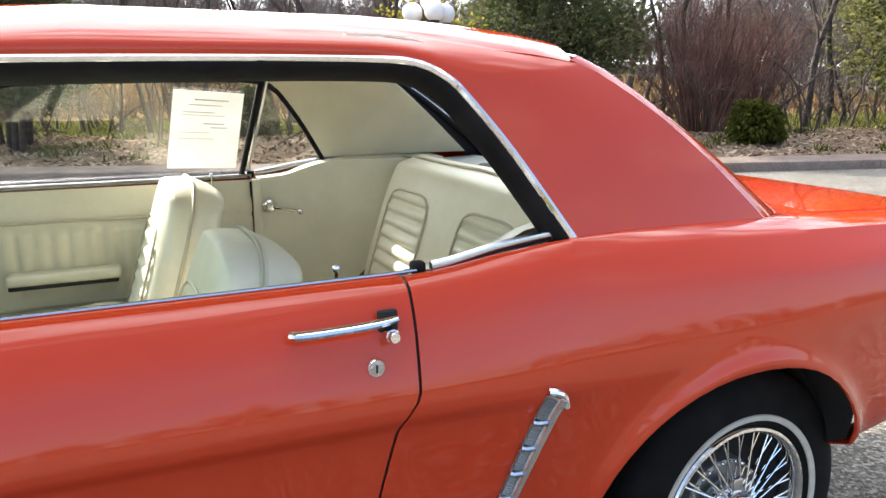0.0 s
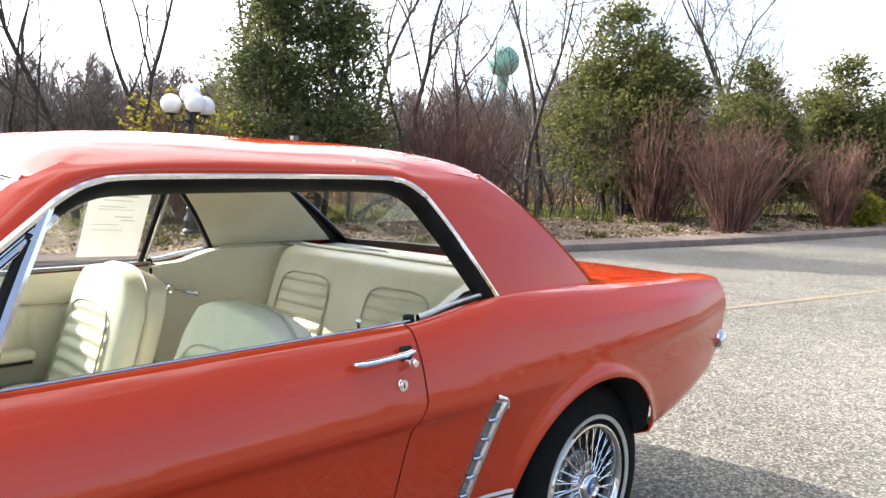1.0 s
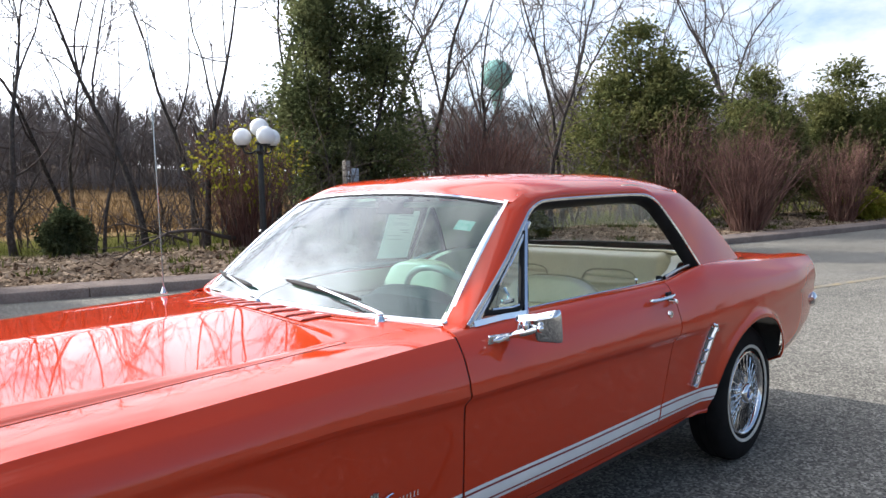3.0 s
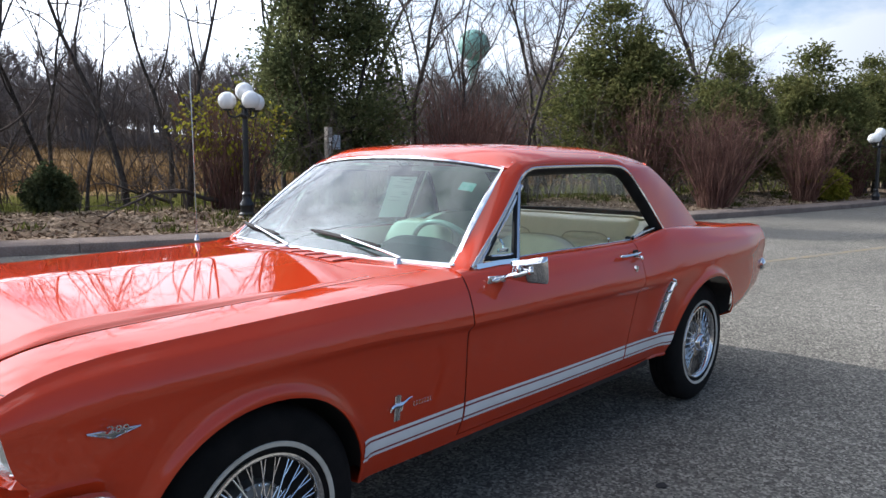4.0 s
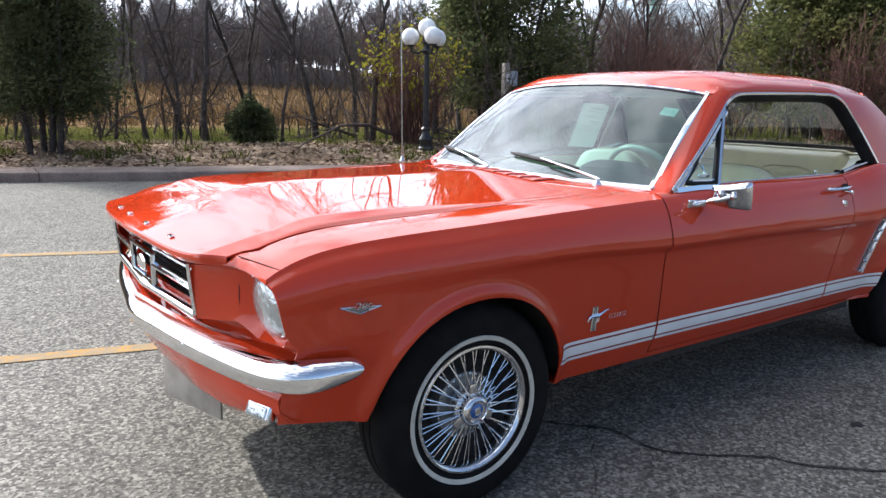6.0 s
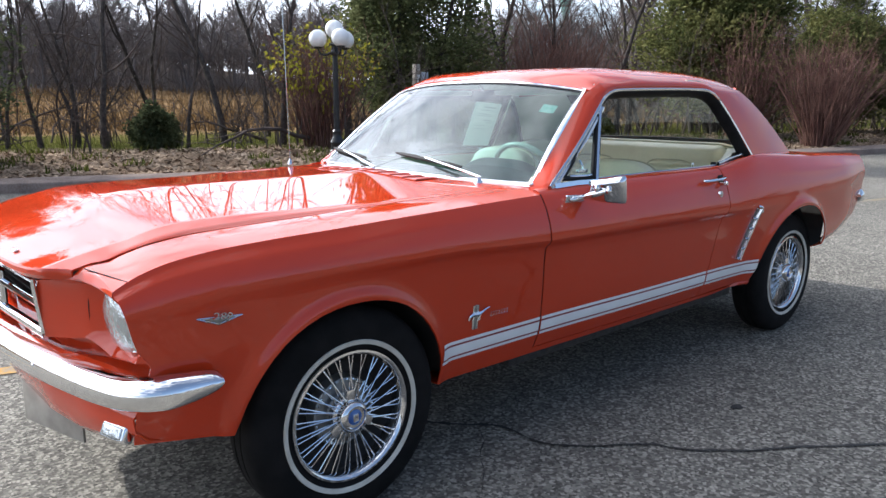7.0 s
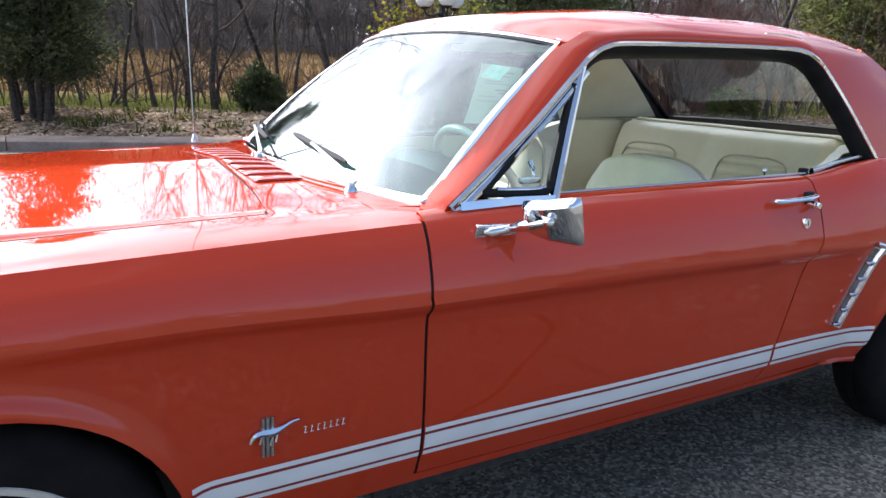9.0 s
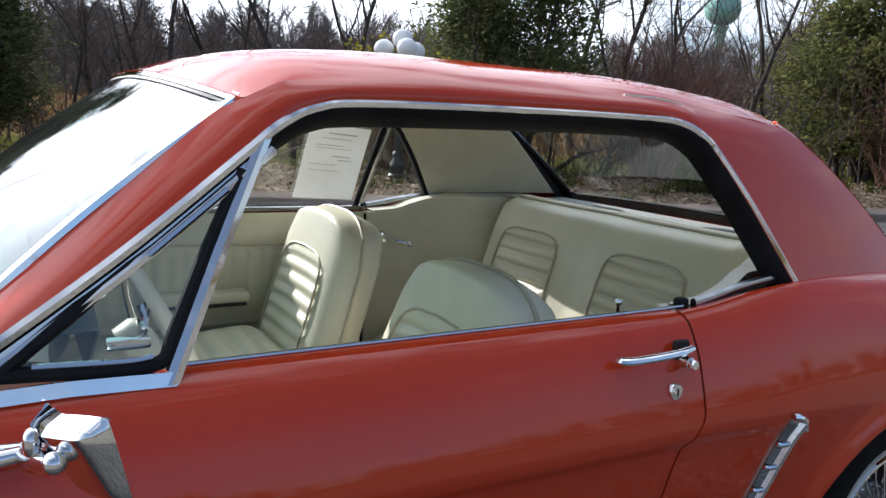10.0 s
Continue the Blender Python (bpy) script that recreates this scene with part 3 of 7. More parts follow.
Y_LINES = [hermite(SX, row) for row in (
    [0.70, 0.735, 0.735, 0.735, 0.74, 0.745, 0.75, 0.77, 0.75, 0.70],
    [0.745, 0.79, 0.77, 0.772, 0.785, 0.79, 0.80, 0.83, 0.81, 0.74],
    [0.775, 0.815, 0.785, 0.785, 0.795, 0.80, 0.825, 0.855, 0.835, 0.765],
    [0.79, 0.822, 0.800, 0.796, 0.804, 0.812, 0.842, 0.862, 0.845, 0.775],
    [0.795, 0.826, 0.826, 0.824, 0.829, 0.834, 0.850, 0.864, 0.85, 0.78],
    [0.779, 0.803, 0.803, 0.799, 0.803, 0.807, 0.823, 0.837, 0.824, 0.766],
    [0.763, 0.781, 0.781, 0.770, 0.772, 0.772, 0.785, 0.784, 0.773, 0.750],
    [0.757, 0.771, 0.771, 0.759, 0.761, 0.761, 0.773, 0.771, 0.760, 0.744])]
Z_SILL = hermite([-0.62, -0.36, 0.3, 1.0, 2.0, 2.4, 2.95, 3.2, 3.5, 3.62, 3.70], [0.405, 0.372, 0.315, 0.31, 0.315, 0.36, 0.415, 0.438, 0.495, 0.555, 0.64])
ARCHES = ((-0.012, 0.350, 0.310, 0.350), (2.655, 0.352, 0.345, 0.345))


def arch_z(x):
    """Height of the wheel openings' edge at x, or 0 outside them."""
    for cx0, half, cz, rise in ARCHES:
        if abs(x - cx0) < half:
            return cz + rise * (1 - abs((x - cx0) / half) ** 2.2) ** (1 / 2.2)
    return 0.0


def side_y(x, z):
    """Half width of the body side at x, for heights z."""
    zt, zc, zs = float(Z_TOP(x)), float(Z_CREASE(x)), min(0.31, float(Z_SILL(x)))
    zs = float(Z_SILL(x)) if x > 2.9 else 0.31
    zz = [zs, max(0.42, zs + 0.03), max(0.56, zs + 0.06), max(zc - 0.035, zs + 0.09), max(zc, zs + 0.11), (zc + zt) / 2 + 0.012, zt - 0.013, zt]
    zz = np.maximum.accumulate(np.array(zz)) + np.arange(8) * 1e-4
    yy = [float(f(x)) for f in Y_LINES]
    y = hermite(zz, yy)(z)
    for cx0, half, cz, rise in ARCHES:
        r = np.hypot((x - cx0) / half, np.maximum(np.asarray(z) - cz, 0) / rise)
        y = y + 0.019 * np.exp(-((r - 1.03) / 0.075) ** 2)
    return y


def rows_z(x, lo):
    """Heights of the rows of a side panel at x, with rows kept on the crease."""
    zc, zt = float(Z_CREASE(x)), float(Z_TOP(x))
    zl = max(zc - 0.035, lo + 0.02)
    zm = max(zc, lo + 0.04)
    return np.concatenate([np.linspace(lo, zl, 13)[:-1], np.linspace(zl, zm, 5)[:-1], zm + (zt - zm) * np.linspace(0, 1, 18) ** 0.8])


def swept_column(x0, x1, k, lo):
    """A column of a panel between two edges that are not upright; k runs from edge x0(z) to edge x1(z)."""
    za, zb = rows_z(float(x0(0.6)), lo), rows_z(float(x1(0.6)), lo)
    xx = x0(za) * (1 - k) + x1(zb) * k
    zz = np.array([rows_z(x, lo)[i] for i, x in enumerate(xx)])
    yy = np.array([float(side_y(a, b)) for a, b in zip(xx, zz)])
    return np.stack([xx, -yy, zz], 1)


def side_column(x, rows, low=None):
    """Points up the body side at x, from its lower edge to the top ridge."""
    lo = max(float(Z_SILL(x)), arch_z(x)) if low is None else low
    z = rows_z(x, lo)
    return np.stack([np.full(rows, x), -side_y(x, z), z], 1)


def arch_steps(cx0, half, n=26):
    return cx0 - half * np.cos(np.linspace(0.002, np.pi - 0.002, n))


def spread(a, b, step):
    return list(np.linspace(a, b, max(2, int(round((b - a) / step)) + 1)))


def top_row(x, inner_y, inner_z, rows, crown=0.0):
    """From the ridge inwards to an inner edge."""
    y0, z0 = float(Y_LINES[7](x)), float(Z_TOP(x))
    t = np.linspace(0, 1, rows)[1:]
    return np.stack([np.full(rows - 1, x), -(y0 + (inner_y - y0) * t), z0 + (inner_z - z0) * t + crown * np.sin(np.pi * t)], 1)




def door_edge(z):
    """The door's rear edge: upright above, swept forward towards the sill."""
    return np.interp(z, [0.33, 0.45, 0.715, 0.745, 0.92], [1.868, 1.895, 1.960, 1.984, 1.996])


def front_edge(z):
    return np.interp(z, [0.33, 0.45, 0.715, 0.75, 0.90], [0.797, 0.797, 0.790, 0.786, 0.799])


BELT_Z = hermite([0.80, 0.86, 1.14, 2.00, 2.06, 2.18, 2.30, 2.42], [0.897, 0.902, 0.910, 0.912, 0.916, 0.936, 0.948, 0.950])


def both(name, geo, mat, label="", sharp=38.0, parent=None):
    """A part and its twin on the other side of the car."""
    a = part(name, geo, mat, parent or car, label, sharp=sharp)
    b = part(name, geo.mirrored(), mat, parent or car, label, sharp=sharp)
    return a, b


def gap_z(x):
    """Height of the gap between hood and fender."""
    return float(Z_TOP(max(x, -0.575))) + 0.016 - 0.018 * float(smoothstep(-0.595, -0.68, x))


HOOD_Y = hermite([-0.70, -0.55, -0.2, 0.52, 0.82], [0.600, 0.612, 0.622, 0.622, 0.622])

COWL_Y = hermite([0.50, 0.70, 0.78, 0.86], [0.619, 0.619, 0.652, 0.680])

# front fender
FRONT_X = hermite([0.40, 0.49, 0.57, 0.60, 0.64, 0.72, 0.80], [-0.590, -0.585, -0.560, -0.552, -0.575, -0.598, -0.612])
cols = []
for k in np.linspace(0, 1, 13)[:-1]:
    col = swept_column(FRONT_X, lambda z: -0.363 + 0 * z, k, 0.405 - 0.033 * k)
    xt = col[-1][0]
    cols.append(np.concatenate([col, top_row(xt, float(HOOD_Y(xt)), gap_z(xt), 9, 0.004)]))
xs = list(arch_steps(*ARCHES[0][:2])) + spread(0.345, 0.70, 0.03)
for x in xs:
    cols.append(np.concatenate([side_column(x, 34), top_row(x, float(HOOD_Y(x)), gap_z(x), 9, 0.004)]))
fender = np.array(cols)
# the last columns run to the door gap, which is not quite upright
tail = []
for k in np.linspace(0, 1, 6)[1:]:
    col = swept_column(lambda z: 0.70 + 0 * z, lambda z: front_edge(z) - 0.0035, k, float(Z_SILL(0.70)))
    xt = col[-1][0]
    tail.append(np.concatenate([col, top_row(xt, float(COWL_Y(xt)) + 0.003, float(Z_TOP(xt)) + 0.016, 9, 0.004)]))
fender = np.concatenate([fender, np.array(tail)])
both("front_fender", shell(fender, 0.006, flip=True), M_PAINT, sharp=24)

# door skins
dz0 = 0.335
cols = []
for k in np.linspace(0, 1, 46):
    col = swept_column(lambda z: front_edge(z) + 0.0035, lambda z: door_edge(z) - 0.0028, k, dz0)
    xt = col[-1][0]
    cols.append(np.concatenate([col, top_row(xt, 0.722, float(BELT_Z(xt)), 7, 0.004)]))
door_l, door_r = both("door", shell(np.array(cols), 0.006, flip=True), M_PAINT, sharp=30)
# black strips sunk in the door gaps stand for the shade there
for edge, depth, thick in ((front_edge, 0.0055, 0.0042), (door_edge, 0.0055, 0.0034)):
    both("door_gap_shade", tube(swept_column(edge, edge, 0, dz0) + np.array((0, depth, 0)), thick, 6), M_SEAL_GAP, "black strip that stands for shade in the door gap")

# rocker below the doors
xs = spread(0.34, 2.30, 0.05)
cols = []
for x in xs:
    z = np.linspace(float(Z_SILL(x)) - 0.0, 0.3315, 5)
    cols.append(np.concatenate([np.stack([np.full(5, x), -side_y(x, z) , z], 1)[:1] + (0, 0.10, -0.01), np.stack([np.full(5, x), -side_y(x, z), z], 1)]))
both("rocker_panel", shell(np.array(cols), 0.006, flip=True), M_PAINT, sharp=30)

# rear quarter panel
QX_END = 3.66
cols = []
for k in np.linspace(0, 1, 8):
    lo = 0.335 + (max(float(Z_SILL(2.295)), 0.335) - 0.335) * k
    col = swept_column(lambda z: door_edge(z) + 0.0025, lambda z: 2.295 + 0 * z, k, lo)
    xt = col[-1][0]
    cols.append(np.concatenate([col, top_row(xt, 0.730 + 0.016 * float(smoothstep(2.05, 2.25, xt)), float(BELT_Z(xt)), 7, 0.004)]))
for x in list(arch_steps(*ARCHES[1][:2])) + spread(3.02, QX_END, 0.025):
    inner = float(np.interp(x, [2.30, 2.42, 2.60, 2.90, 3.05, 3.66], [0.746, 0.730, 0.68, 0.62, 0.615, 0.60]))
    zin = float(np.interp(x, [2.30, 2.42, 2.60, 2.90, 3.05, 3.66], [0.948, 0.950, 0.946, 0.930, 0.918, 0.890]))
    cols.append(np.concatenate([side_column(x, 34), top_row(x, inner, zin, 7, 0.008)]))
both("quarter_panel", shell(np.array(cols), 0.006, flip=True), M_PAINT, sharp=30)

# hood: raised middle with a crease line each side, nose turned down at the front
NOSE_X = hermite([0.0, 0.15, 0.30, 0.47, 0.54, 0.60, 0.63], [-0.758, -0.753, -0.742, -0.720, -0.700, -0.658, -0.640])
HOOD_END = hermite([0.0, 0.35, 0.63], [0.574, 0.562, 0.527])


def fold_y(x):
    """Where the fold along each side of the hood lies: further in towards the nose."""
    return 0.543 + 0.047 * float(smoothstep(-0.62, 0.35, x))


def hood_z(x, y):
    a = abs(y)
    w = float(np.clip((a - fold_y(x)) / (0.613 - fold_y(x)), 0, 1))
    mid = float(Z_TOP(max(x, -0.50))) + 0.015
    # a soft peak runs down the middle, and a fold falls to the gap at each side, deepest at the nose
    mid += 0.034 * (1 - math.sqrt(a * a + 0.0009) / 0.621) * float(smoothstep(-0.85, -0.2, x))
    mid += 0.020 * (1 - float(smoothstep(-0.45, 0.50, x)))
    ahead = max(0.0, -0.38 - x)
    mid -= 0.34 * ahead**2 + 0.017 * float(smoothstep(0.08, 0.50, a)) * float(smoothstep(-0.40, -0.71, x))
    rim = gap_z(x) + 0.005 * float(smoothstep(-0.70, -0.45, x)) * (1 - float(smoothstep(0.594, 0.611, a)))
    return mid * (1 - w) + rim * w


hood = []
for u in sorted(list(np.linspace(-1, 1, 73)) + [-0.8, 0.8, -0.985, 0.985]):
    row, wide = [], 0.617
    at = abs(u) * 0.543 / 0.8 if abs(u) < 0.8 else 0.543 + (wide - 0.543) * (abs(u) - 0.8) / 0.2
    x0, x1 = float(NOSE_X(at)), float(HOOD_END(at))
    for t in np.linspace(0, 1, 44) ** 1.25:
        x = x0 + (x1 - x0) * t
        edge, fold = float(HOOD_Y(x)) - 0.0085, fold_y(x)
        y = math.copysign(fold * abs(u) / 0.8 if abs(u) <= 0.8 else fold + (edge - fold) * (abs(u) - 0.8) / 0.2, u)
        row.append((x, y, hood_z(x, y)))
    y = row[0][1]
    lip = [(x0 + 0.035, y, row[0][2] - 0.034), (x0 + 0.006, y, row[0][2] - 0.027), (x0 - 0.003, y, row[0][2] - 0.016), (x0 - 0.003, y, row[0][2] - 0.005)]
    hood.append(lip + row)
part("hood", shell(np.array(hood), 0.006), M_PAINT, car, sharp=30)

hood_ob = bpy.data.objects["hood"]
for y in (-0.31, -0.105, 0.105, 0.31):
    x = float(NOSE_X(abs(y))) + 0.035
    part("hood_letter", block((-0.007, -0.016, -0.002), (0.007, 0.016, 0.004), 0.002, 1).moved(pose(x, y, hood_z(x, y) + 0.001, 0, -18, 0)), M_CHROME, hood_ob, "small plain chrome bar")

# panels under the foot of each windscreen pillar
foot_rows = [[(x, -y, z) for y, z in ((0.58, 0.8935), (0.64, 0.8930), (0.68, 0.8885), (0.715, 0.8815), (0.735, 0.875))] for x in np.linspace(0.735, 0.880, 6)]
both("pillar_foot", shell(np.array(foot_rows), 0.006, flip=True), M_PAINT, sharp=40)

# cowl between hood and windscreen, with its louvre slots
GLASS_BASE = lambda y: 0.765 + 0.076 * (abs(y) / 0.68) ** 3.2
cowl = []
for u in np.linspace(-1, 1, 41):
    row = []
    for t in np.linspace(0, 1, 9):
        x0, x1 = float(HOOD_END(abs(u) * 0.617)) + 0.008, GLASS_BASE(u * 0.676) + 0.02
        x = x0 + (x1 - x0) * t
        y = u * float(COWL_Y(x))
        z0 = hood_z(x0, min(abs(y), 0.617))
        mid = z0 + (0.905 - z0) * t + 0.004 * math.sin(math.pi * t)
        row.append((x, y, mid * (1 - abs(u) ** 8) + (float(Z_TOP(x)) + 0.0155) * abs(u) ** 8))
    cowl.append(row)
part("cowl_panel", shell(np.array(cowl), 0.006), M_PAINT, car, sharp=30)
# black strips stand for the shade down in the hood and cowl gaps
both("hood_gap_shade", tube([(x, -float(HOOD_Y(x)) + 0.0042, float(Z_TOP(x)) + 0.016 - 0.0052) for x in np.linspace(-0.50, 0.53, 30)], 0.0047, 6), M_SEAL_GAP, "black strip that stands for shade in the hood gap")
part("hood_gap_shade", tube([(float(HOOD_END(abs(y))) + 0.004, y, hood_z(float(HOOD_END(abs(y))), y) - 0.0052) for y in np.linspace(-0.612, 0.612, 41)], 0.0047, 6), M_SEAL_GAP, car, "black strip that stands for shade in the hood gap")
both("cowl_gap_shade", tube([(x, -float(COWL_Y(x)) - 0.0012, float(Z_TOP(x)) + 0.016 - 0.0040) for x in np.linspace(0.53, 0.76, 10)], 0.0034, 6), M_SEAL_GAP, "black strip that stands for shade in the cowl gap")

# roof skin with rolled sides
ROOF_C = hermite([1.15, 1.25, 1.6, 2.0, 2.3, 2.46], [1.288, 1.318, 1.346, 1.346, 1.330, 1.306])
HEADER = lambda y: 1.180 + 0.061 * (abs(y) / 0.58) ** 3.0
roof = []
for y in np.linspace(-0.60, 0.60, 49):
    a = abs(y) / 0.60
    x0, x1 = HEADER(y), 2.455 - 0.055 * a**2
    row = []
    for t in np.linspace(0, 1, 40) ** 1.4:
        x = x0 + (x1 - x0) * t
        z = float(ROOF_C(x)) - 0.014 * a**2 - 0.052 * a**7
        s = 1 - (1 - min(1.0, (x - x0) / 0.16)) ** 2.2
        row.append((x, y, z * s + (1.284 - 0.041 * (abs(y) / 0.578) ** 2.4) * (1 - s)))
    roof.append(row)
part("roof", shell(np.array(roof), 0.006), M_PAINT, car, sharp=30)


# side opening: its outline on the leaning plane of the side glass
def lean_y(z):
    return 0.735 - 0.34 * (z - 0.91)


OPENING = smooth_path([(0.868, 0, 0.900), (1.075, 0, 1.040), (1.235, 0, 1.162), (1.290, 0, 1.204), (1.345, 0, 1.230), (1.43, 0, 1.241), (1.75, 0, 1.248), (1.98, 0, 1.249), (2.062, 0, 1.242), (2.114, 0, 1.216), (2.146, 0, 1.184), (2.218, 0, 1.090), (2.314, 0, 0.941)], 7)
OPENING[:, 1] = -lean_y(OPENING[:, 2]) - 0.022 * smoothstep(1.95, 2.12, OPENING[:, 0])
otan = np.gradient(OPENING, axis=0)
otan /= np.linalg.norm(otan, axis=1, keepdims=True)
PLANE_N = np.array([0, -1.0, 0.34]) / math.hypot(1, 0.34)
OUT = np.tile(PLANE_N, (len(OPENING), 1))
INWARD = np.cross(otan, OUT)
INWARD /= np.linalg.norm(INWARD, axis=1, keepdims=True)
if INWARD[len(INWARD) // 2][2] > 0:
    INWARD = -INWARD

def ridge_at(t):
    """The sail panel's rear ridge, from roof to deck."""
    return np.array([2.390 + (2.826 - 2.390) * t**0.80, -(0.599 + (0.694 - 0.599) * t), 1.250 + (0.930 - 1.250) * t + 0.010 * math.sin(math.pi * t)])


def window_edge(t):
    """The back window's edge, a little inside and below the ridge."""
    return np.array([2.440 + (2.940 - 2.440) * t**0.88, -(0.552 + (0.622 - 0.552) * t), 1.258 + (0.925 - 1.258) * t + 0.004 * math.sin(math.pi * t)])


# roof side and sail panel: one skin from the opening's edge up to the roof and back to the rear ridge
def pillar_skin():
    """A pillar from windscreen to opening, roof flank, and sail panel, as strips of one skin."""
    rows = []
    for p, inn in zip(OPENING, INWARD):
        rows.append(p - inn * 0.004)
    rows = np.array(rows)
    skin = []
    for p in rows:
        x, z = p[0], p[2]
        if x < 1.30 and z < 1.225:  # windscreen pillar
            t = (z - 0.90) / (1.235 - 0.90)
            far = np.array([0.846 + (1.246 - 0.846) * t, -(0.676 + (0.588 - 0.676) * t), 0.905 + (1.240 - 0.905) * t])
        elif z > 1.2 and x < 2.115:
            xx = np.clip(x, 1.246, 2.30)
            far = np.array([xx, -0.599, float(ROOF_C(xx)) - 0.065])
        else:
            far = ridge_at(float(np.clip((1.226 - z) / (1.226 - 0.940), 0, 1)))
        col = []
        for k in np.linspace(0, 1, 14):
            q = p + (far - p) * k
            q[1] -= 0.010 * math.sin(math.pi * k)
            col.append(q)
        skin.append(col)
    # the foot of the windscreen pillar runs down into the cowl
    skin.insert(0, [np.array(q) + (-0.014, 0, -0.020) for q in skin[0]])
    return np.array(skin)


both("roof_side", shell(pillar_skin(), 0.006), M_PAINT, sharp=40)

# rear corner between sail ridge and back window, and the back window surround
ridge = []
for t in np.linspace(0, 1, 14):
    a, b = ridge_at(t), window_edge(t)
    ridge.append([a + (b - a) * k + np.array((0.008, 0, 0.004)) * math.sin(math.pi * k) for k in np.linspace(0, 1, 6)])
both("rear_pillar", shell(np.array(ridge), 0.006), M_PAINT, sharp=40)

# trunk deck: panel below the back window, lid, tail panel
deck = []
for y in np.linspace(-0.618, 0.618, 31):
    a = abs(y) / 0.618
    deck.append([(2.90 + (3.08 - 2.90) * t, y, 0.930 - 0.016 * t + 0.006 * (1 - a**2)) for t in np.linspace(0, 1, 6)])
part("rear_deck", shell(np.array(deck), 0.006), M_PAINT, car, sharp=30)
lid = []
for y in np.linspace(-0.610, 0.610, 35):
    a = abs(y) / 0.61
    row = [(3.084 + (3.655 - 3.084) * t, y, 0.9175 + (0.884 - 0.9175) * t + 0.008 * (1 - a**2) + 0.004 * math.sin(math.pi * t)) for t in np.linspace(0, 1, 16)]
    row += [(3.668, y, row[-1][2] - 0.012), (3.668, y, 0.80)]
    lid.append(row)
part("trunk_lid", shell(np.array(lid), 0.006), M_PAINT, car, sharp=30)
tailp = []
for y in np.linspace(-0.74, 0.74, 33):
    tailp.append([(3.655 - 0.05 * (1 - t) * 0 - 0.10 * smoothstep(0.66, 1.0, t) , y, 0.88 - 0.30 * t) for t in np.linspace(0, 1, 12)])
part("tail_panel", shell(np.array(tailp), 0.008), M_PAINT, car, sharp=30)


# ---- the car: nose ----
def brow_x(y):
    """Front edge of the nose above lamp and grille, from the middle to the fender's edge."""
    return np.interp(abs(y), [0, 0.30, 0.44, 0.59, 0.62, 0.66, 0.70, 0.757], [-0.735, -0.720, -0.697, -0.656, -0.640, -0.627, -0.620, -0.614])


def brow_z(y):
    return np.interp(abs(y), [0, 0.44, 0.59, 0.62, 0.66, 0.70, 0.757], [0.762, 0.764, 0.789, 0.788, 0.783, 0.778, 0.768])


# cap over the head lamp, between fender, hood and brow
cap = []
for y in np.linspace(0.757, 0.597, 22):
    k = (0.757 - y) / 0.160
    za = float(Z_TOP(-0.609)) * (1 - k) + gap_z(-0.609) * k + 0.004 * math.sin(math.pi * k)
    xa = -0.610
    cap.append([(xa + (float(brow_x(y)) - xa) * t, -y, za + (float(brow_z(y)) - za) * t**1.8) for t in np.linspace(0, 1, 9)])
both("lamp_cap", shell(np.array(cap), 0.005, flip=True), M_PAINT, sharp=50)
seam = [(-0.579 - 0.047 * k, -0.7565 + 0.142 * k, float(Z_TOP(-0.579 - 0.03 * k)) * (1 - k) + gap_z(-0.626) * k + 0.004 * math.sin(math.pi * k)) for k in np.linspace(0, 1, 14)]
both("fender_seam", tube(seam, 0.0016, 5), M_SEAL_GAP, "thin dark seam")

# flat cheek beside the grille and the sunk lamp bucket
cheek = []
for u in list(np.linspace(0, 0.5, 9)) + list(np.linspace(0.53, 1, 16)):
    col = []
    for t in np.linspace(0, 1, 12):
        yn = 0.445 + 0.140 * u / 0.5 if u <= 0.5 else 0.585 + (0.757 - 0.585) * (u - 0.5) / 0.5
        zt, zb = float(brow_z(yn)), float(np.interp(yn, [0.445, 0.585, 0.66, 0.757], [0.618, 0.634, 0.606, 0.612]))
        z = zb + (zt - zb) * t
        outer = float(side_y(float(FRONT_X(z)), z)) - 0.001
        y = yn if u <= 0.5 else 0.585 + (outer - 0.585) * (u - 0.5) / 0.5
        base = float(np.interp(yn, [0.445, 0.585], [-0.690, -0.616])) if u <= 0.5 else float(np.interp(u, [0.5, 0.56, 0.62, 0.90, 0.96, 1.0], [-0.616, -0.596, -0.575, -0.548, -0.560, float(FRONT_X(z)) + 0.001]))
        rim = math.sin(math.pi * t) ** 0.4 if u < 0.999 else 1.0
        edge = float(brow_x(yn)) + 0.004
        low = float(np.interp(yn, [0.445, 0.60, 0.757], [-0.682, -0.616, -0.578]))
        col.append((base * rim + (1 - rim) * (edge if t > 0.5 else low), -y, z))
    cheek.append(col)
both("lamp_bucket", shell(np.array(cheek), 0.004), M_PAINT, sharp=30)
both("cheek_seam", tube([(-0.617, -0.590, 0.742), (-0.6185, -0.588, 0.700), (-0.617, -0.588, 0.662)], 0.0016, 5), M_SEAL_GAP, "thin dark seam")
for s in (-1, 1):
    lens = lathe([(0.0001, -0.026), (0.03, -0.024), (0.055, -0.018), (0.075, -0.008), (0.086, 0.0), (0.088, 0.02), (0.0001, 0.02)], 40, "x").moved(pose(-0.580, s * 0.692, 0.697, 0, -6, -s * 3))
    hl = part("headlight", lens, M_LAMPGLASS, car, "round clear ribbed headlight")
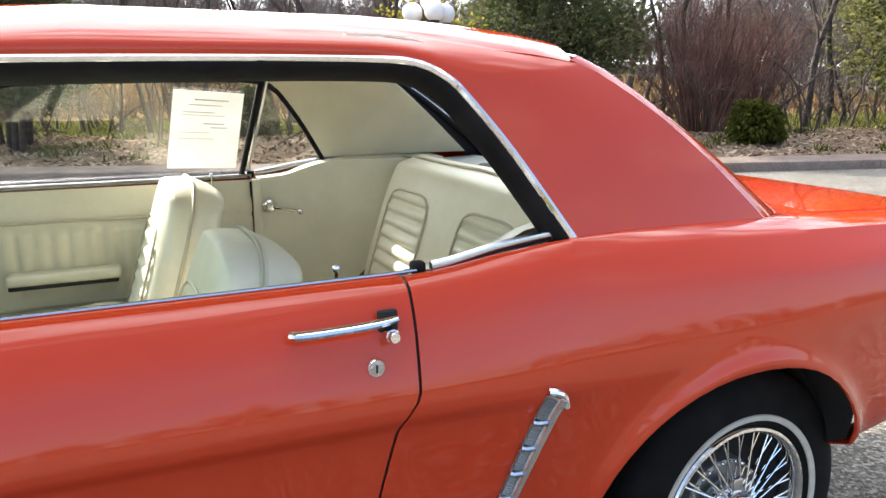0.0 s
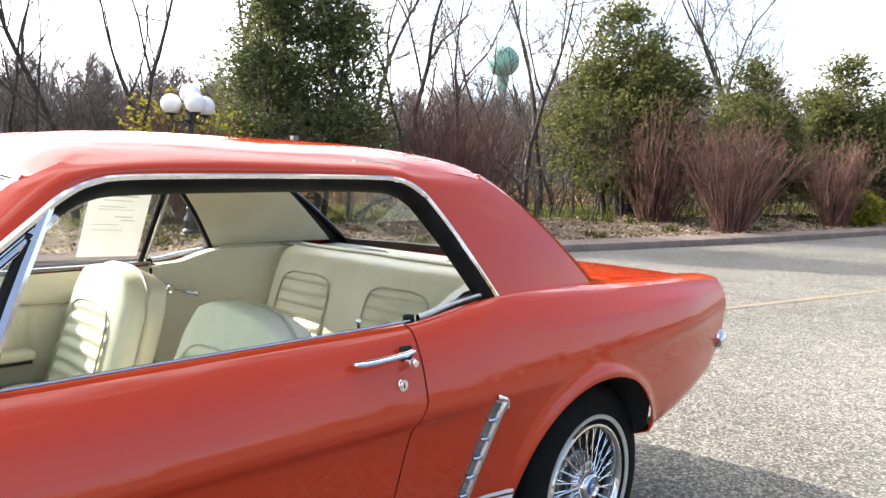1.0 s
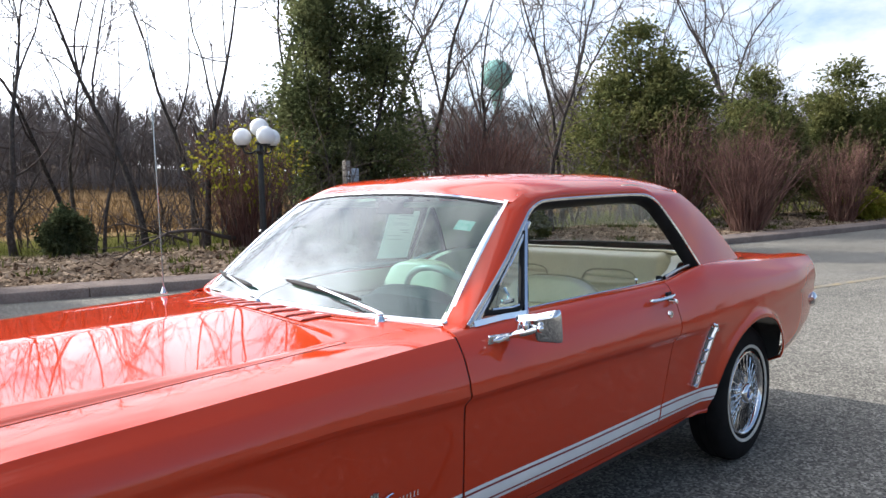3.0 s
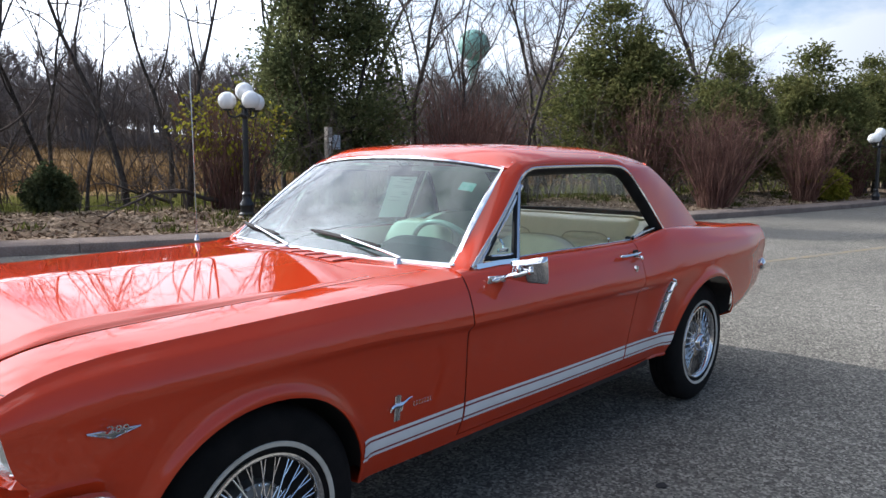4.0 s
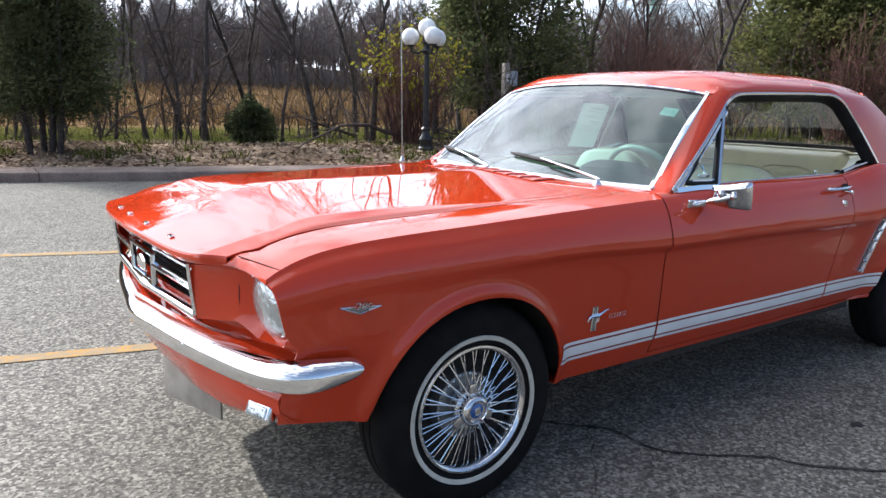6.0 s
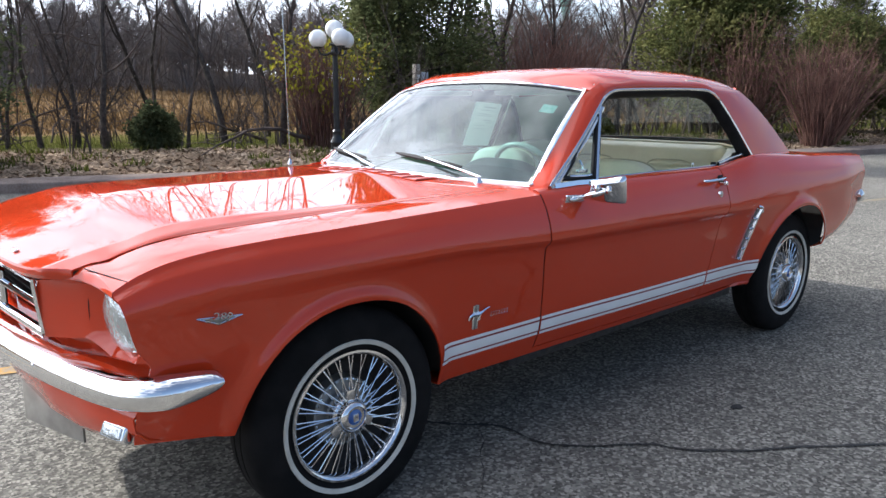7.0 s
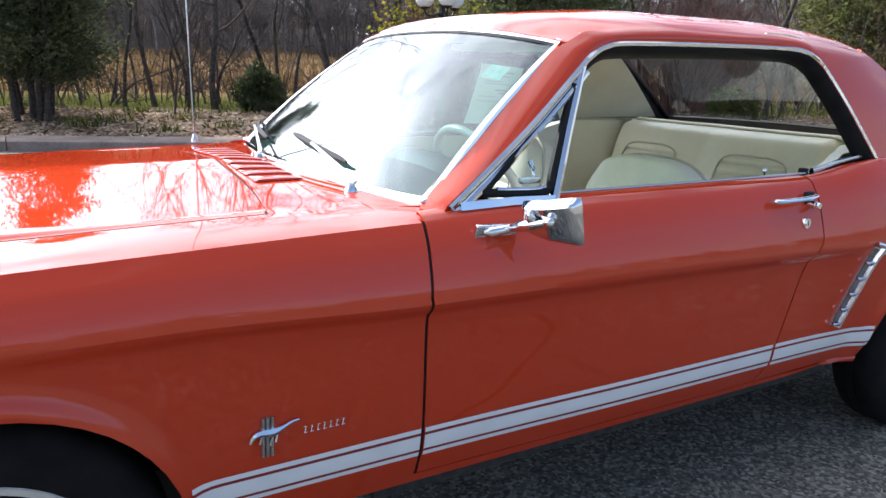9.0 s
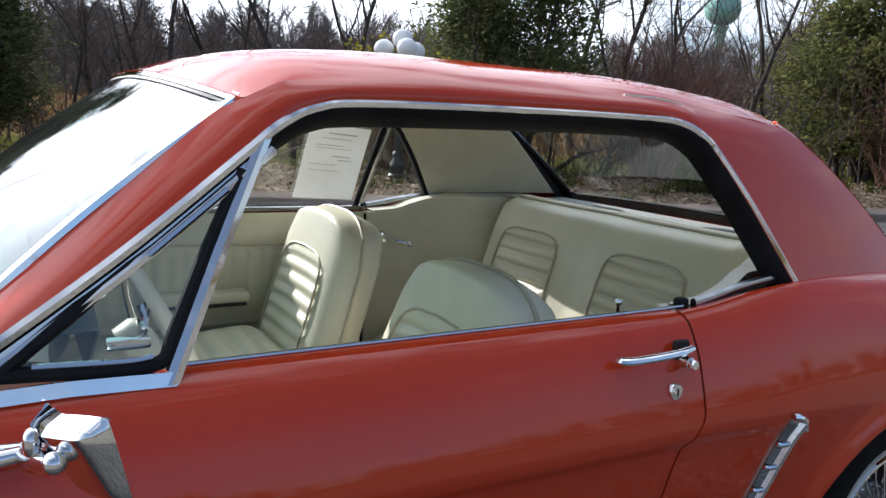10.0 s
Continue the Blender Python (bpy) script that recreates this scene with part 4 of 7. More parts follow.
    part("lamp_ring", lathe([(0.085, -0.004), (0.090, -0.010), (0.096, -0.006), (0.097, 0.012), (0.085, 0.014), (0.085, -0.004)], 40, "x").moved(pose(-0.578, s * 0.692, 0.697, 0, -6, -s * 3)), M_CHROME, hl, "chrome ring")

# grille: dark cavity, fine mesh, bars and mouldings
grille = part("grille", block((-0.60, -0.455, 0.575), (-0.57, 0.455, 0.800), 0.003), M_DARK, car, "dark honeycomb grille with chrome bars")
for s in np.arange(-0.42, 0.43, 0.024):
    part("grille_rod", tube([(-0.612, s, 0.60), (-0.622, s, 0.78)], 0.0022, 4), M_DARK, grille)
for z in np.arange(0.612, 0.79, 0.022):
    part("grille_rod", tube([(-0.614, -0.43, z), (-0.614, 0.43, z)], 0.0022, 4), M_DARK, grille)
for s in (-1, 1):
    for z, x, r, mat in ((0.700, -0.690, 0.010, M_CHROME), (0.748, -0.686, 0.005, M_STEEL)):
        part("grille_bar", tube([(x - 0.030 * (1 - y / 0.44), s * y, z + 0.006 * (1 - y / 0.44)) for y in np.linspace(0.12, 0.442, 8)], r, 8), mat, grille, "chrome horizontal bar")
    part("grille_side", tube([(-0.690, s * 0.446, 0.628), (-0.698, s * 0.448, 0.700), (-0.703, s * 0.448, 0.768)], 0.006, 8), M_CHROME, grille, "chrome upright edge moulding")
mould = [(-0.682, y, 0.622) for y in np.linspace(-0.447, 0.447, 25)]
mould = [(x - 0.032 * (1 - abs(y) / 0.447), y, z) for x, y, z in mould]
part("grille_moulding", tube(mould, 0.014, 10, squash=1.0), M_CHROME, grille, "chrome lower moulding")
for a, b in (((-0.712, -0.125, 0.645), (-0.712, 0.125, 0.645)), ((-0.712, -0.125, 0.735), (-0.712, 0.125, 0.735)), ((-0.712, -0.125, 0.645), (-0.712, -0.125, 0.735)), ((-0.712, 0.125, 0.645), (-0.712, 0.125, 0.735))):
    part("emblem_frame", tube([a, b], 0.009, 8), M_CHROME, grille)
part("grille_emblem", ball((-0.717, 0, 0.69), 0.03, 8, 14, (0.3, 1.9, 0.8)), M_CHROME, grille, "plain chrome emblem")

# stone shield between grille and bumper
shield = []
for y in np.linspace(-0.755, 0.755, 45):
    a = abs(y)
    xb = float(np.interp(a, [0, 0.43, 0.60, 0.757], [-0.700, -0.676, -0.612, -0.562]))
    xf = float(np.interp(a, [0, 0.25, 0.52, 0.68, 0.757], [-0.742, -0.714, -0.664, -0.598, -0.566]))
    lip_z = float(np.interp(a, [0, 0.55, 0.757], [0.590, 0.588, 0.566]))
    rows = [(xb + 0.05, y, 0.616), (xb + 0.045, y, 0.590), (xb + 0.040, y, 0.572), (xf + 0.022, y, lip_z - 0.012), (xf + 0.006, y, lip_z), (xf, y, lip_z - 0.003), (xf + 0.002, y, lip_z - 0.012), (xf + 0.030, y, 0.520)]
    shield.append(rows)
part("stone_shield", shell(np.array(shield), 0.004), M_PAINT, car, sharp=30)


def bumper(path, height, depth, name, label):
    """A pressed blade: full in the middle of its face, turned in at top and foot, thinner at its ends."""
    path = smooth_path(path, 9)
    t = np.gradient(path, axis=0)
    t[:, 2] = 0
    t /= np.linalg.norm(t, axis=1, keepdims=True)
    out = np.stack([t[:, 1], -t[:, 0], 0 * t[:, 0]], 1)
    if out[len(out) // 2][0] * (1 if "rear" in name else -1) < 0:
        out = -out
    n = len(path)
    ends = np.minimum(np.arange(n), np.arange(n)[::-1]) / n
    size = 0.25 + 0.75 * np.minimum(1, ends / 0.07) ** 0.40
    prof = [(-1.0, -0.55), (-0.98, -0.1), (-0.90, 0.32), (-0.74, 0.66), (-0.50, 0.88), (-0.22, 0.99), (0.05, 1.0), (0.30, 0.91), (0.54, 0.72), (0.75, 0.44), (0.91, 0.08), (1.0, -0.42), (0.9, -0.65), (0.0, -0.45), (-0.9, -0.75)]
    rows = [[p + np.array((0, 0, 1)) * a * height / 2 * s + o * b * depth * (0.6 + 0.4 * s) for a, b in prof] for p, o, s in zip(path, out, size)]
    rows = np.array(rows)
    g = Geo().add(rows.reshape(-1, 3), grid_faces(n, len(prof), wrap=True))
    m = len(prof)
    g.f += [tuple(range(m)), tuple(reversed(range((n - 1) * m, n * m)))]
    return part(name, g, M_CHROME, car, label, sharp=50)


half = [(-0.718, -0.18, 0.528), (-0.696, -0.34, 0.529), (-0.672, -0.48, 0.530), (-0.634, -0.65, 0.532), (-0.594, -0.760, 0.536), (-0.530, -0.826, 0.543), (-0.412, -0.852, 0.555)]
front_bumper = bumper([(x, -y, z) for x, y, z in half[::-1]] + [(-0.738, 0, 0.528)] + half, 0.084, 0.030, "front_bumper", "curved chrome front bumper")
half = [(3.71, 0.5, 0.635), (3.70, 0.68, 0.64), (3.685, 0.745, 0.645), (3.65, 0.776, 0.65), (3.59, 0.786, 0.655)]
bumper([(x, -y, z) for x, y, z in half[::-1]] + [(3.715, 0, 0.63)] + half, 0.085, 0.026, "rear_bumper", "chrome rear bumper")

for y, z in ((-0.40, 0.535), (-0.725, 0.540), (0.40, 0.535), (0.725, 0.540)):
    x = float(np.interp(abs(y), [0.38, 0.48, 0.65, 0.76], [-0.690, -0.672, -0.634, -0.594])) - 0.027
    part("bolt", ball((x, y, z), 0.010, 6, 10, (0.5, 1, 1)), M_CHROME, front_bumper, "rounded chrome bolt head")

# valance below the bumper with the parking lamps
val = []
for y in np.linspace(-0.757, 0.757, 41):
    a = abs(y)
    xt = float(np.interp(a, [0, 0.35, 0.60, 0.70, 0.757], [-0.688, -0.680, -0.640, -0.612, -0.588]))
    lo_z = float(np.interp(a, [0.50, 0.74], [0.365, 0.404]))
    val.append([(xt + 0.02, y, 0.50), (xt, y, 0.47), (xt + 0.004, y, 0.44), (xt + 0.012, y, lo_z + 0.028), (xt + 0.030, y, lo_z + 0.008), (xt + 0.055, y, lo_z)])
part("valance", shell(np.array(val), 0.005), M_PAINT, car, sharp=40)
for s in (-1, 1):
    at_l = pose(-0.612, s * 0.692, 0.428, 0, 24, s * -16)
    lamp_shape = block((-0.012, -0.046, -0.022), (0.020, 0.046, 0.022), 0.011, 4).moved(at_l)
    pl = part("parking_lamp", lamp_shape, M_CHROME, car, "oblong chrome parking lamp with clear lens")
    part("lamp_lens", block((-0.015, -0.037, -0.015), (-0.008, 0.037, 0.015), 0.006, 3).moved(at_l), M_LAMPGLASS, pl)
plate = part("plate_holder", block((-0.004, -0.152, -0.075), (0.004, 0.152, 0.075), 0.003).moved(pose(-0.630, -0.165, 0.325, 0, 0, 16)), M_PLATE, car, "pale weathered plate holder")

# ---- wheels ----
R_TYRE = 0.316


def wheel(x, y, s):
    """A wire-look wheel cover in a thin whitewall tyre; s is the outer side's sign."""
    at = pose(x, y, 0.316, 0, 0, 0 if s < 0 else 180)
    rim = part("wheel", lathe([(0.186, -0.050), (0.184, -0.020), (0.176, 0.03), (0.172, 0.09), (0.10, 0.10), (0.0001, 0.10)], 56), M_DARK, car)
    rim.matrix_local = at
    tyre = part("tyre", lathe([(0.186, -0.058), (0.200, -0.076), (0.225, -0.083), (0.255, -0.084), (0.282, -0.078), (0.300, -0.068), (0.311, -0.056), (0.3155, -0.040), (R_TYRE, -0.022), (0.311, -0.0205), (0.311, -0.0155), (R_TYRE, -0.014), (R_TYRE, 0.014), (0.311, 0.0155), (0.311, 0.0205), (R_TYRE, 0.022),
                              (0.3155, 0.040), (0.311, 0.056), (0.300, 0.068), (0.282, 0.078), (0.24, 0.084), (0.186, 0.06)], 72), M_RUBBER, rim, "black rubber tyre")
    part("whitewall", lathe([(0.2105, -0.0805), (0.2115, -0.0840), (0.2235, -0.0865), (0.2250, -0.0830)], 64), M_WHITEWALL, rim, "thin off-white sidewall band")
    part("wheel_ring", lathe([(0.196, -0.066), (0.1965, -0.074), (0.193, -0.079), (0.187, -0.080), (0.182, -0.076), (0.178, -0.068), (0.175, -0.054), (0.173, -0.030)], 64), M_CHROME, rim, "chrome outer ring")
    part("spoke_dish", lathe([(0.104, 0.02), (0.104, -0.016), (0.100, -0.030), (0.093, -0.033), (0.088, -0.020), (0.05, -0.020), (0.001, -0.02)], 48), M_GALV, rim, "grey inner dish")
    part("wheel_back", lathe([(0.174, -0.028), (0.14, 0.004), (0.10, 0.004)], 48), M_DARK, rim)
    for k in range(30):
        a = 2 * math.pi * k / 30
        part("rivet", ball((0.0965 * math.cos(a), -0.0345, 0.0965 * math.sin(a)), 0.0042, 5, 6), M_CHROME, rim)
    hub = part("hub_cap", lathe([(0.058, -0.030), (0.058, -0.050), (0.053, -0.062), (0.048, -0.066), (0.046, -0.080), (0.041, -0.090), (0.034, -0.094), (0.031, -0.088), (0.001, -0.086)], 40), M_CHROME, rim, "chrome hub cap")
    part("hub_badge", lathe([(0.023, -0.0880), (0.019, -0.091), (0.001, -0.092)], 28), M_BLUE, rim, "blue enamel hub badge")
    part("hub_mark", block((-0.009, -0.0945, -0.012), (0.009, -0.0915, 0.012), 0.002, 1), M_CHROME, rim)
    for k in range(3):
        a = 2 * math.pi * k / 3 + 0.5
        ear = block((0.040, -0.074, -0.014), (0.078, -0.060, 0.014), 0.005, 2)
        part("spinner_ear", ear.moved(pose(0, 0, 0, 0, math.degrees(a), 0)), M_CHROME, rim, "chrome spinner ear")
    return rim


def spokes(rim, mesh_a, mesh_b):
    for k in range(48):
        o = new("spoke", mesh_a if k % 2 else mesh_b)
        o.parent = rim
        o.matrix_local = pose(0, 0, 0, 0, 7.5 * k, 0)


sp = []
for lean, depth in ((0.11, -0.072), (-0.11, -0.056)):
    g = tube([(0.050 * math.cos(-lean * 0.2), depth, 0.050 * math.sin(-lean * 0.2)), (0.176 * math.cos(lean), -0.056, 0.176 * math.sin(lean))], [0.0024, 0.0022], 6)
    sp.append(raw_mesh("spoke", g.points(), g.f, M_CHROME))
for wx in (0.0, 2.743):
    for s in (-1, 1):
        spokes(wheel(wx, s * 0.700, s), *sp)

# wheel wells, floor pan and chassis, dark
for wx, wz in ((-0.012, 0.66), (2.655, 0.69)):
    for s in (-1, 1):
        a = np.linspace(0.12, np.pi - 0.12, 22)
        arc = np.stack([wx + 0.375 * np.cos(a), 0 * a, 0.31 + (wz - 0.31 + 0.02) * np.sin(a)], 1)
        pts2 = np.stack([arc + (0, s * 0.765, 0), arc + (0, s * 0.42, 0)], 1)
        part("wheel_well", sheet(pts2), M_DARK, car)
        part("wheel_well", Geo().add(np.concatenate([arc + (0, s * 0.43, 0), [(wx, s * 0.43, 0.2)]]), [(i, i + 1, 22) for i in range(21)]), M_DARK, car)
part("floor_pan", block((-0.05, -0.42, 0.20), (3.35, 0.42, 0.30), 0.02), M_DARK, car, "dark underbody")
part("floor_pan", block((0.42, -0.69, 0.30), (2.22, 0.69, 0.33), 0.01), M_DARK, car)
part("engine_bay", block((-0.535, -0.42, 0.42), (0.62, 0.42, 0.72), 0.02), M_DARK, car)
part("engine_bay", block((0.40, -0.72, 0.33), (0.70, 0.72, 0.83), 0.02), M_DARK, car)
part("engine_bay", block((-0.545, -0.60, 0.66), (0.50, 0.60, 0.795), 0.01), M_DARK, car)
liner = [[(2.996, -float(side_y(3.02, z) - 0.010) * k - 0.44 * (1 - k), z) for k in np.linspace(0, 1, 4)] for z in np.linspace(0.40, 0.70, 12)]
both("splash_panel", shell(np.array(liner), 0.004), M_DARK)
part("trunk_floor", block((2.95, -0.43, 0.30), (3.50, 0.43, 0.60), 0.02), M_DARK, car)
part("trunk_wall", block((3.02, -0.72, 0.55), (3.58, 0.72, 0.86), 0.02), M_DARK, car)
for s in (-1, 1):
    part("door_jamb", block((0.775, min(s * 0.70, s * 0.735), 0.36), (0.845, max(s * 0.70, s * 0.735), 0.87), 0.004), M_DARK, car)
    part("door_jamb", block((1.84, min(s * 0.70, s * 0.735), 0.36), (2.02, max(s * 0.70, s * 0.735), 0.88), 0.004), M_DARK, car)

# ---- side stripe: wide white band between thin lines, on fender, doors and quarter ----
STRIPE_Z0, STRIPE_Z1 = hermite([0.32, 1.0, 2.4], [0.386, 0.388, 0.392]), hermite([0.32, 1.0, 2.4], [0.452, 0.456, 0.458])


def stripe(x0, x1, lo, hi, mat, lift):
    xs = np.linspace(0, 1, 26)
    cols = []
    for t in np.linspace(0, 1, 5):
        row = []
        for k in xs:
            zc = 0.42
            a = x0(zc) if callable(x0) else x0
            b = x1(zc) if callable(x1) else x1
            x = a + (b - a) * k
            z = float(STRIPE_Z0(x)) + (float(STRIPE_Z1(x)) - float(STRIPE_Z0(x))) * (lo + (hi - lo) * t)
            row.append((x, -float(side_y(x, z)) - lift - 0.0075 * math.exp(-((x - 2.262) / 0.024) ** 2), z))
        cols.append(row)
    return sheet(np.array(cols).transpose(1, 0, 2), flip=True)


for a, b in ((0.335, lambda z: front_edge(z) - 0.005), (lambda z: front_edge(z) + 0.005, lambda z: door_edge(z) - 0.005), (lambda z: door_edge(z) + 0.005, 2.302)):
    for lo, hi, mat, label in ((0.24, 0.74, M_STRIPE, "white side stripe"), (0.84, 1.0, M_STRIPE, "thin white line"), (0.0, 0.15, M_STRIPE, "thin white line"), (0.74, 0.84, M_STRIPE_RED, "dark red pinstripe"), (0.15, 0.24, M_STRIPE_RED, "dark red pinstripe")):
        both("side_stripe", stripe(a, b, lo, hi, mat, 0.0016), mat, label)

# ---- gill moulding ahead of the rear wheel ----
g_top, g_low = np.array((2.215, 0, 0.712)), np.array((2.127, 0, 0.478))
gt = np.linspace(0, 1, 22)
mid = g_top + (g_low - g_top) * gt[:, None]
mid[:, 1] = [-float(side_y(x, z)) for x, _, z in mid]
along = (g_low - g_top) / np.linalg.norm(g_low - g_top)
across = np.array((-along[2], 0, along[0]))
if across[0] < 0:
    across = -across
wid = np.interp(gt, [0, 1], [0.017, 0.012])
prof = [(-1, -0.004), (-1, 0.004), (-0.5, 0.005), (0.15, 0.009), (0.30, 0.020), (0.75, 0.022), (1.0, 0.014), (1.0, -0.004)]
rows = np.array([[p + across * a * w + np.array((0, -b, 0)) for a, b in prof] for p, w in zip(mid, wid)])
gg = Geo().add(rows.reshape(-1, 3), grid_faces(22, len(prof), wrap=True))
gg.f += [tuple(range(8)), tuple(reversed(range(21 * 8, 22 * 8)))]
gill_l, gill_r = both("gill_moulding", gg, M_STEEL, "ribbed bright metal gill moulding", sharp=30)
for k in range(5):
    t = 0.02 + 0.195 * k
    for j in range(9):
        tt = t + 0.018 * j + 0.012
        p = g_top + (g_low - g_top) * tt
        w = float(np.interp(tt, [0, 1], [0.017, 0.012]))
        p[1] = -float(side_y(p[0], p[2])) - 0.0065
        for s, gl in ((1, gill_l), (-1, gill_r)):
            part("rib", tube([(p + across * -0.9 * w) * (1, s, 1), (p + across * 0.12 * w + np.array((0, -0.003, 0))) * (1, s, 1)], 0.0021, 4), M_GALV, gl)
    t2 = t + 0.19
    p = g_top + (g_low - g_top) * min(t2, 0.985)
    w = float(np.interp(t2, [0, 1], [0.017, 0.012]))
    p[1] = -float(side_y(p[0], p[2])) - 0.010
    for s, gl in ((1, gill_l), (-1, gill_r)):
        part("gill_step", tube([(p + across * -1.25 * w) * (1, s, 1), (p + across * -0.6 * w + np.array((0, -0.002, 0.001))) * (1, s, 1), (p + across * 0.3 * w + np.array((0, -0.008, 0.008))) * (1, s, 1)], 0.0045, 6), M_CHROME, gl)
hook = smooth_path([mid[0] + across * -1.0 * wid[0] + (0, -0.008, 0.006), mid[0] + across * -0.2 * wid[0] + (0, -0.012, 0.009), mid[0] + across * 0.6 * wid[0] + (0, -0.014, 0.006), mid[0] + across * 0.9 * wid[0] + (0, -0.014, -0.012)], 5)
both("gill_hook", tube(hook, 0.0065, 8), M_CHROME)

# ---- fender badges ----
def on_side(x, z, lift=0.0):
    return np.array((x, -float(side_y(x, z)) - lift, z))


for s in (-1, 1):
    f = np.array((1, -s, 1))
    bars = None
    for k in (-1, 0, 1):
        a = [on_side(0.472 + 0.0085 * k, z, 0.003) * f for z in np.linspace(0.478, 0.558, 6)]
        bar = part("fender_badge" if bars is None else "badge_bar", tube(a, 0.0038, 6), M_STEEL if k else M_GALV, car if bars is None else bars, "plain chrome badge of upright bars" if bars is None else "")
        bars = bars or bar
    body_path = [on_side(x, z, 0.006) * f for x, z in ((0.440, 0.512), (0.446, 0.524), (0.458, 0.529), (0.480, 0.528), (0.498, 0.532), (0.516, 0.540), (0.530, 0.542))]
    part("badge_figure", tube(smooth_path(body_path, 4), np.interp(np.linspace(0, 1, 25), [0, 0.25, 0.5, 0.7, 1], [0.003, 0.006, 0.009, 0.004, 0.002]), 6), M_CHROME, bars, "plain chrome flourish")
    for x0, z0, x1, z1 in ((0.462, 0.524, 0.456, 0.508), (0.482, 0.522, 0.476, 0.500), (0.490, 0.524, 0.486, 0.506)):
        part("badge_figure", tube([on_side(x0, z0, 0.006) * f, on_side(x1, z1, 0.006) * f], 0.003, 5), M_CHROME, bars)
    for k in range(7):
        x = 0.540 + 0.0125 * k
        part("badge_letter", tube([on_side(x, 0.5085, 0.003) * f, on_side(x + 0.008, 0.5085, 0.002) * f], 0.0009, 4), M_CHROME, bars)
        part("badge_letter", tube([on_side(x + 0.002, 0.508, 0.003) * f, on_side(x + 0.005, 0.521, 0.002) * f], 0.0010, 4), M_CHROME, bars)
        part("badge_letter", tube([on_side(x, 0.522, 0.003) * f, on_side(x + 0.007, 0.520, 0.002) * f], 0.0008, 4), M_CHROME, bars)
    vee = Geo()
    q = [on_side(x, z, l) * f for x, z, l in ((-0.450, 0.6985, 0.002), (-0.398, 0.6785, 0.002), (-0.340, 0.6920, 0.002), (-0.398, 0.6945, 0.007))]
    vee.add(q, [(0, 1, 3), (1, 2, 3), (2, 0, 3), (0, 2, 1)])
    engine = part("engine_badge", vee, M_GALV, car, "chrome vee badge with engine number", smooth=False)
    rim_p = [on_side(x, z, 0.004) * f for x, z in ((-0.450, 0.6985), (-0.398, 0.6785), (-0.340, 0.6920))]
    part("badge_edge", tube(rim_p, 0.0022, 5), M_CHROME, engine)
    part("badge_edge", tube([rim_p[0], rim_p[2]], 0.0022, 5), M_CHROME, engine)
    cu = bpy.data.curves.new("number", "FONT")
    cu.body, cu.size, cu.extrude, cu.align_x, cu.space_character = "289", 0.0225, 0.0035, "CENTER", 1.05
    cu.materials.append(M_CHROME)
    nb = new("number", cu)
    nb.parent = engine
    c = on_side(-0.394, 0.6925, 0.0135) * f
    nb.matrix_local = pose(*c, 90, 0, 0 if s < 0 else 180) @ Matrix.Diagonal((1.5, 1, 1, 1)) @ Matrix(((1, 0.25, 0, 0), (-0.04, 1, 0, 0), (0, 0, 1, 0), (0, 0, 0, 1)))
    tagged(nb, "chrome numerals")

# ---- door furniture ----
def door_parts(s, door):
    f = np.array((1, -s, 1))
    path = smooth_path([on_side(1.797, 0.862, 0.010), on_side(1.809, 0.863, 0.024), on_side(1.850, 0.864, 0.029), on_side(1.915, 0.866, 0.030), on_side(1.955, 0.869, 0.026)], 6) * f
    h = part("door_handle", tube(path, np.interp(np.linspace(0, 1, len(path)), [0, 0.1, 0.8, 1], [0.006, 0.0105, 0.010, 0.008]), 10, squash=0.7), M_CHROME, door, "chrome pull handle")
    base = block((1.930, 0.008, 0.846), (1.962, 0.022, 0.880), 0.006)
    base.v = [v * (1, -1, 1) + (0, -float(side_y(1.93, 0.86)) + 0.010, 0) for v in base.v]
    base.v = [v * f for v in base.v]
    part("handle_base", base, M_DARK, door, "dark recess behind the handle")
    btn = lathe([(0.0001, -0.026), (0.0075, -0.026), (0.0088, -0.023), (0.0088, -0.016), (0.0105, -0.015), (0.0105, 0.01)], 20)
    btn.v = [(v + on_side(1.945, 0.846, 0.008)) * f for v in btn.v]
    part("push_button", btn, M_CHROME, door, "chrome push button")
    lk = lathe([(0.0001, -0.008), (0.0085, -0.008), (0.009, -0.006), (0.0130, -0.006), (0.0143, -0.003), (0.0143, 0.004)], 24)
    lk.v = [(v + on_side(1.918, 0.800, 0.0)) * f for v in lk.v]
    k = part("door_lock", lk, M_CHROME, door, "round chrome key lock")
    part("key_slot", Geo().add([(on_side(1.918, 0.800, 0.0) + np.array(d)) * f for d in ((-0.0014, -0.0088, -0.006), (0.0014, -0.0088, -0.006), (0.0014, -0.0088, 0.006), (-0.0014, -0.0088, 0.006))], [(0, 1, 2, 3)]), M_DARK, k)


door_parts(-1, door_l)
door_parts(1, door_r)

# outside mirror on the driver's door: oblong foot, arm, square head turned to the rear
plate_ = block((-0.050, -0.008, -0.0165), (0.050, 0.003, 0.0165), 0.004, 3).moved(pose(0.950, -float(side_y(0.95, 0.857)) - 0.001, 0.857, 20, 3, 0))
mirror = part("side_mirror", plate_, M_CHROME, car, "chrome door mirror with square head")
MIRROR_AT = pose(1.026, -0.868, 0.891, 0, -14, 23)
apex = np.array(MIRROR_AT @ Vector((-0.034, 0.006, 0.004)))
foot_ridge = smooth_path([on_side(0.918, 0.857, 0.008), on_side(0.940, 0.859, 0.016), on_side(0.972, 0.864, 0.024)], 5)
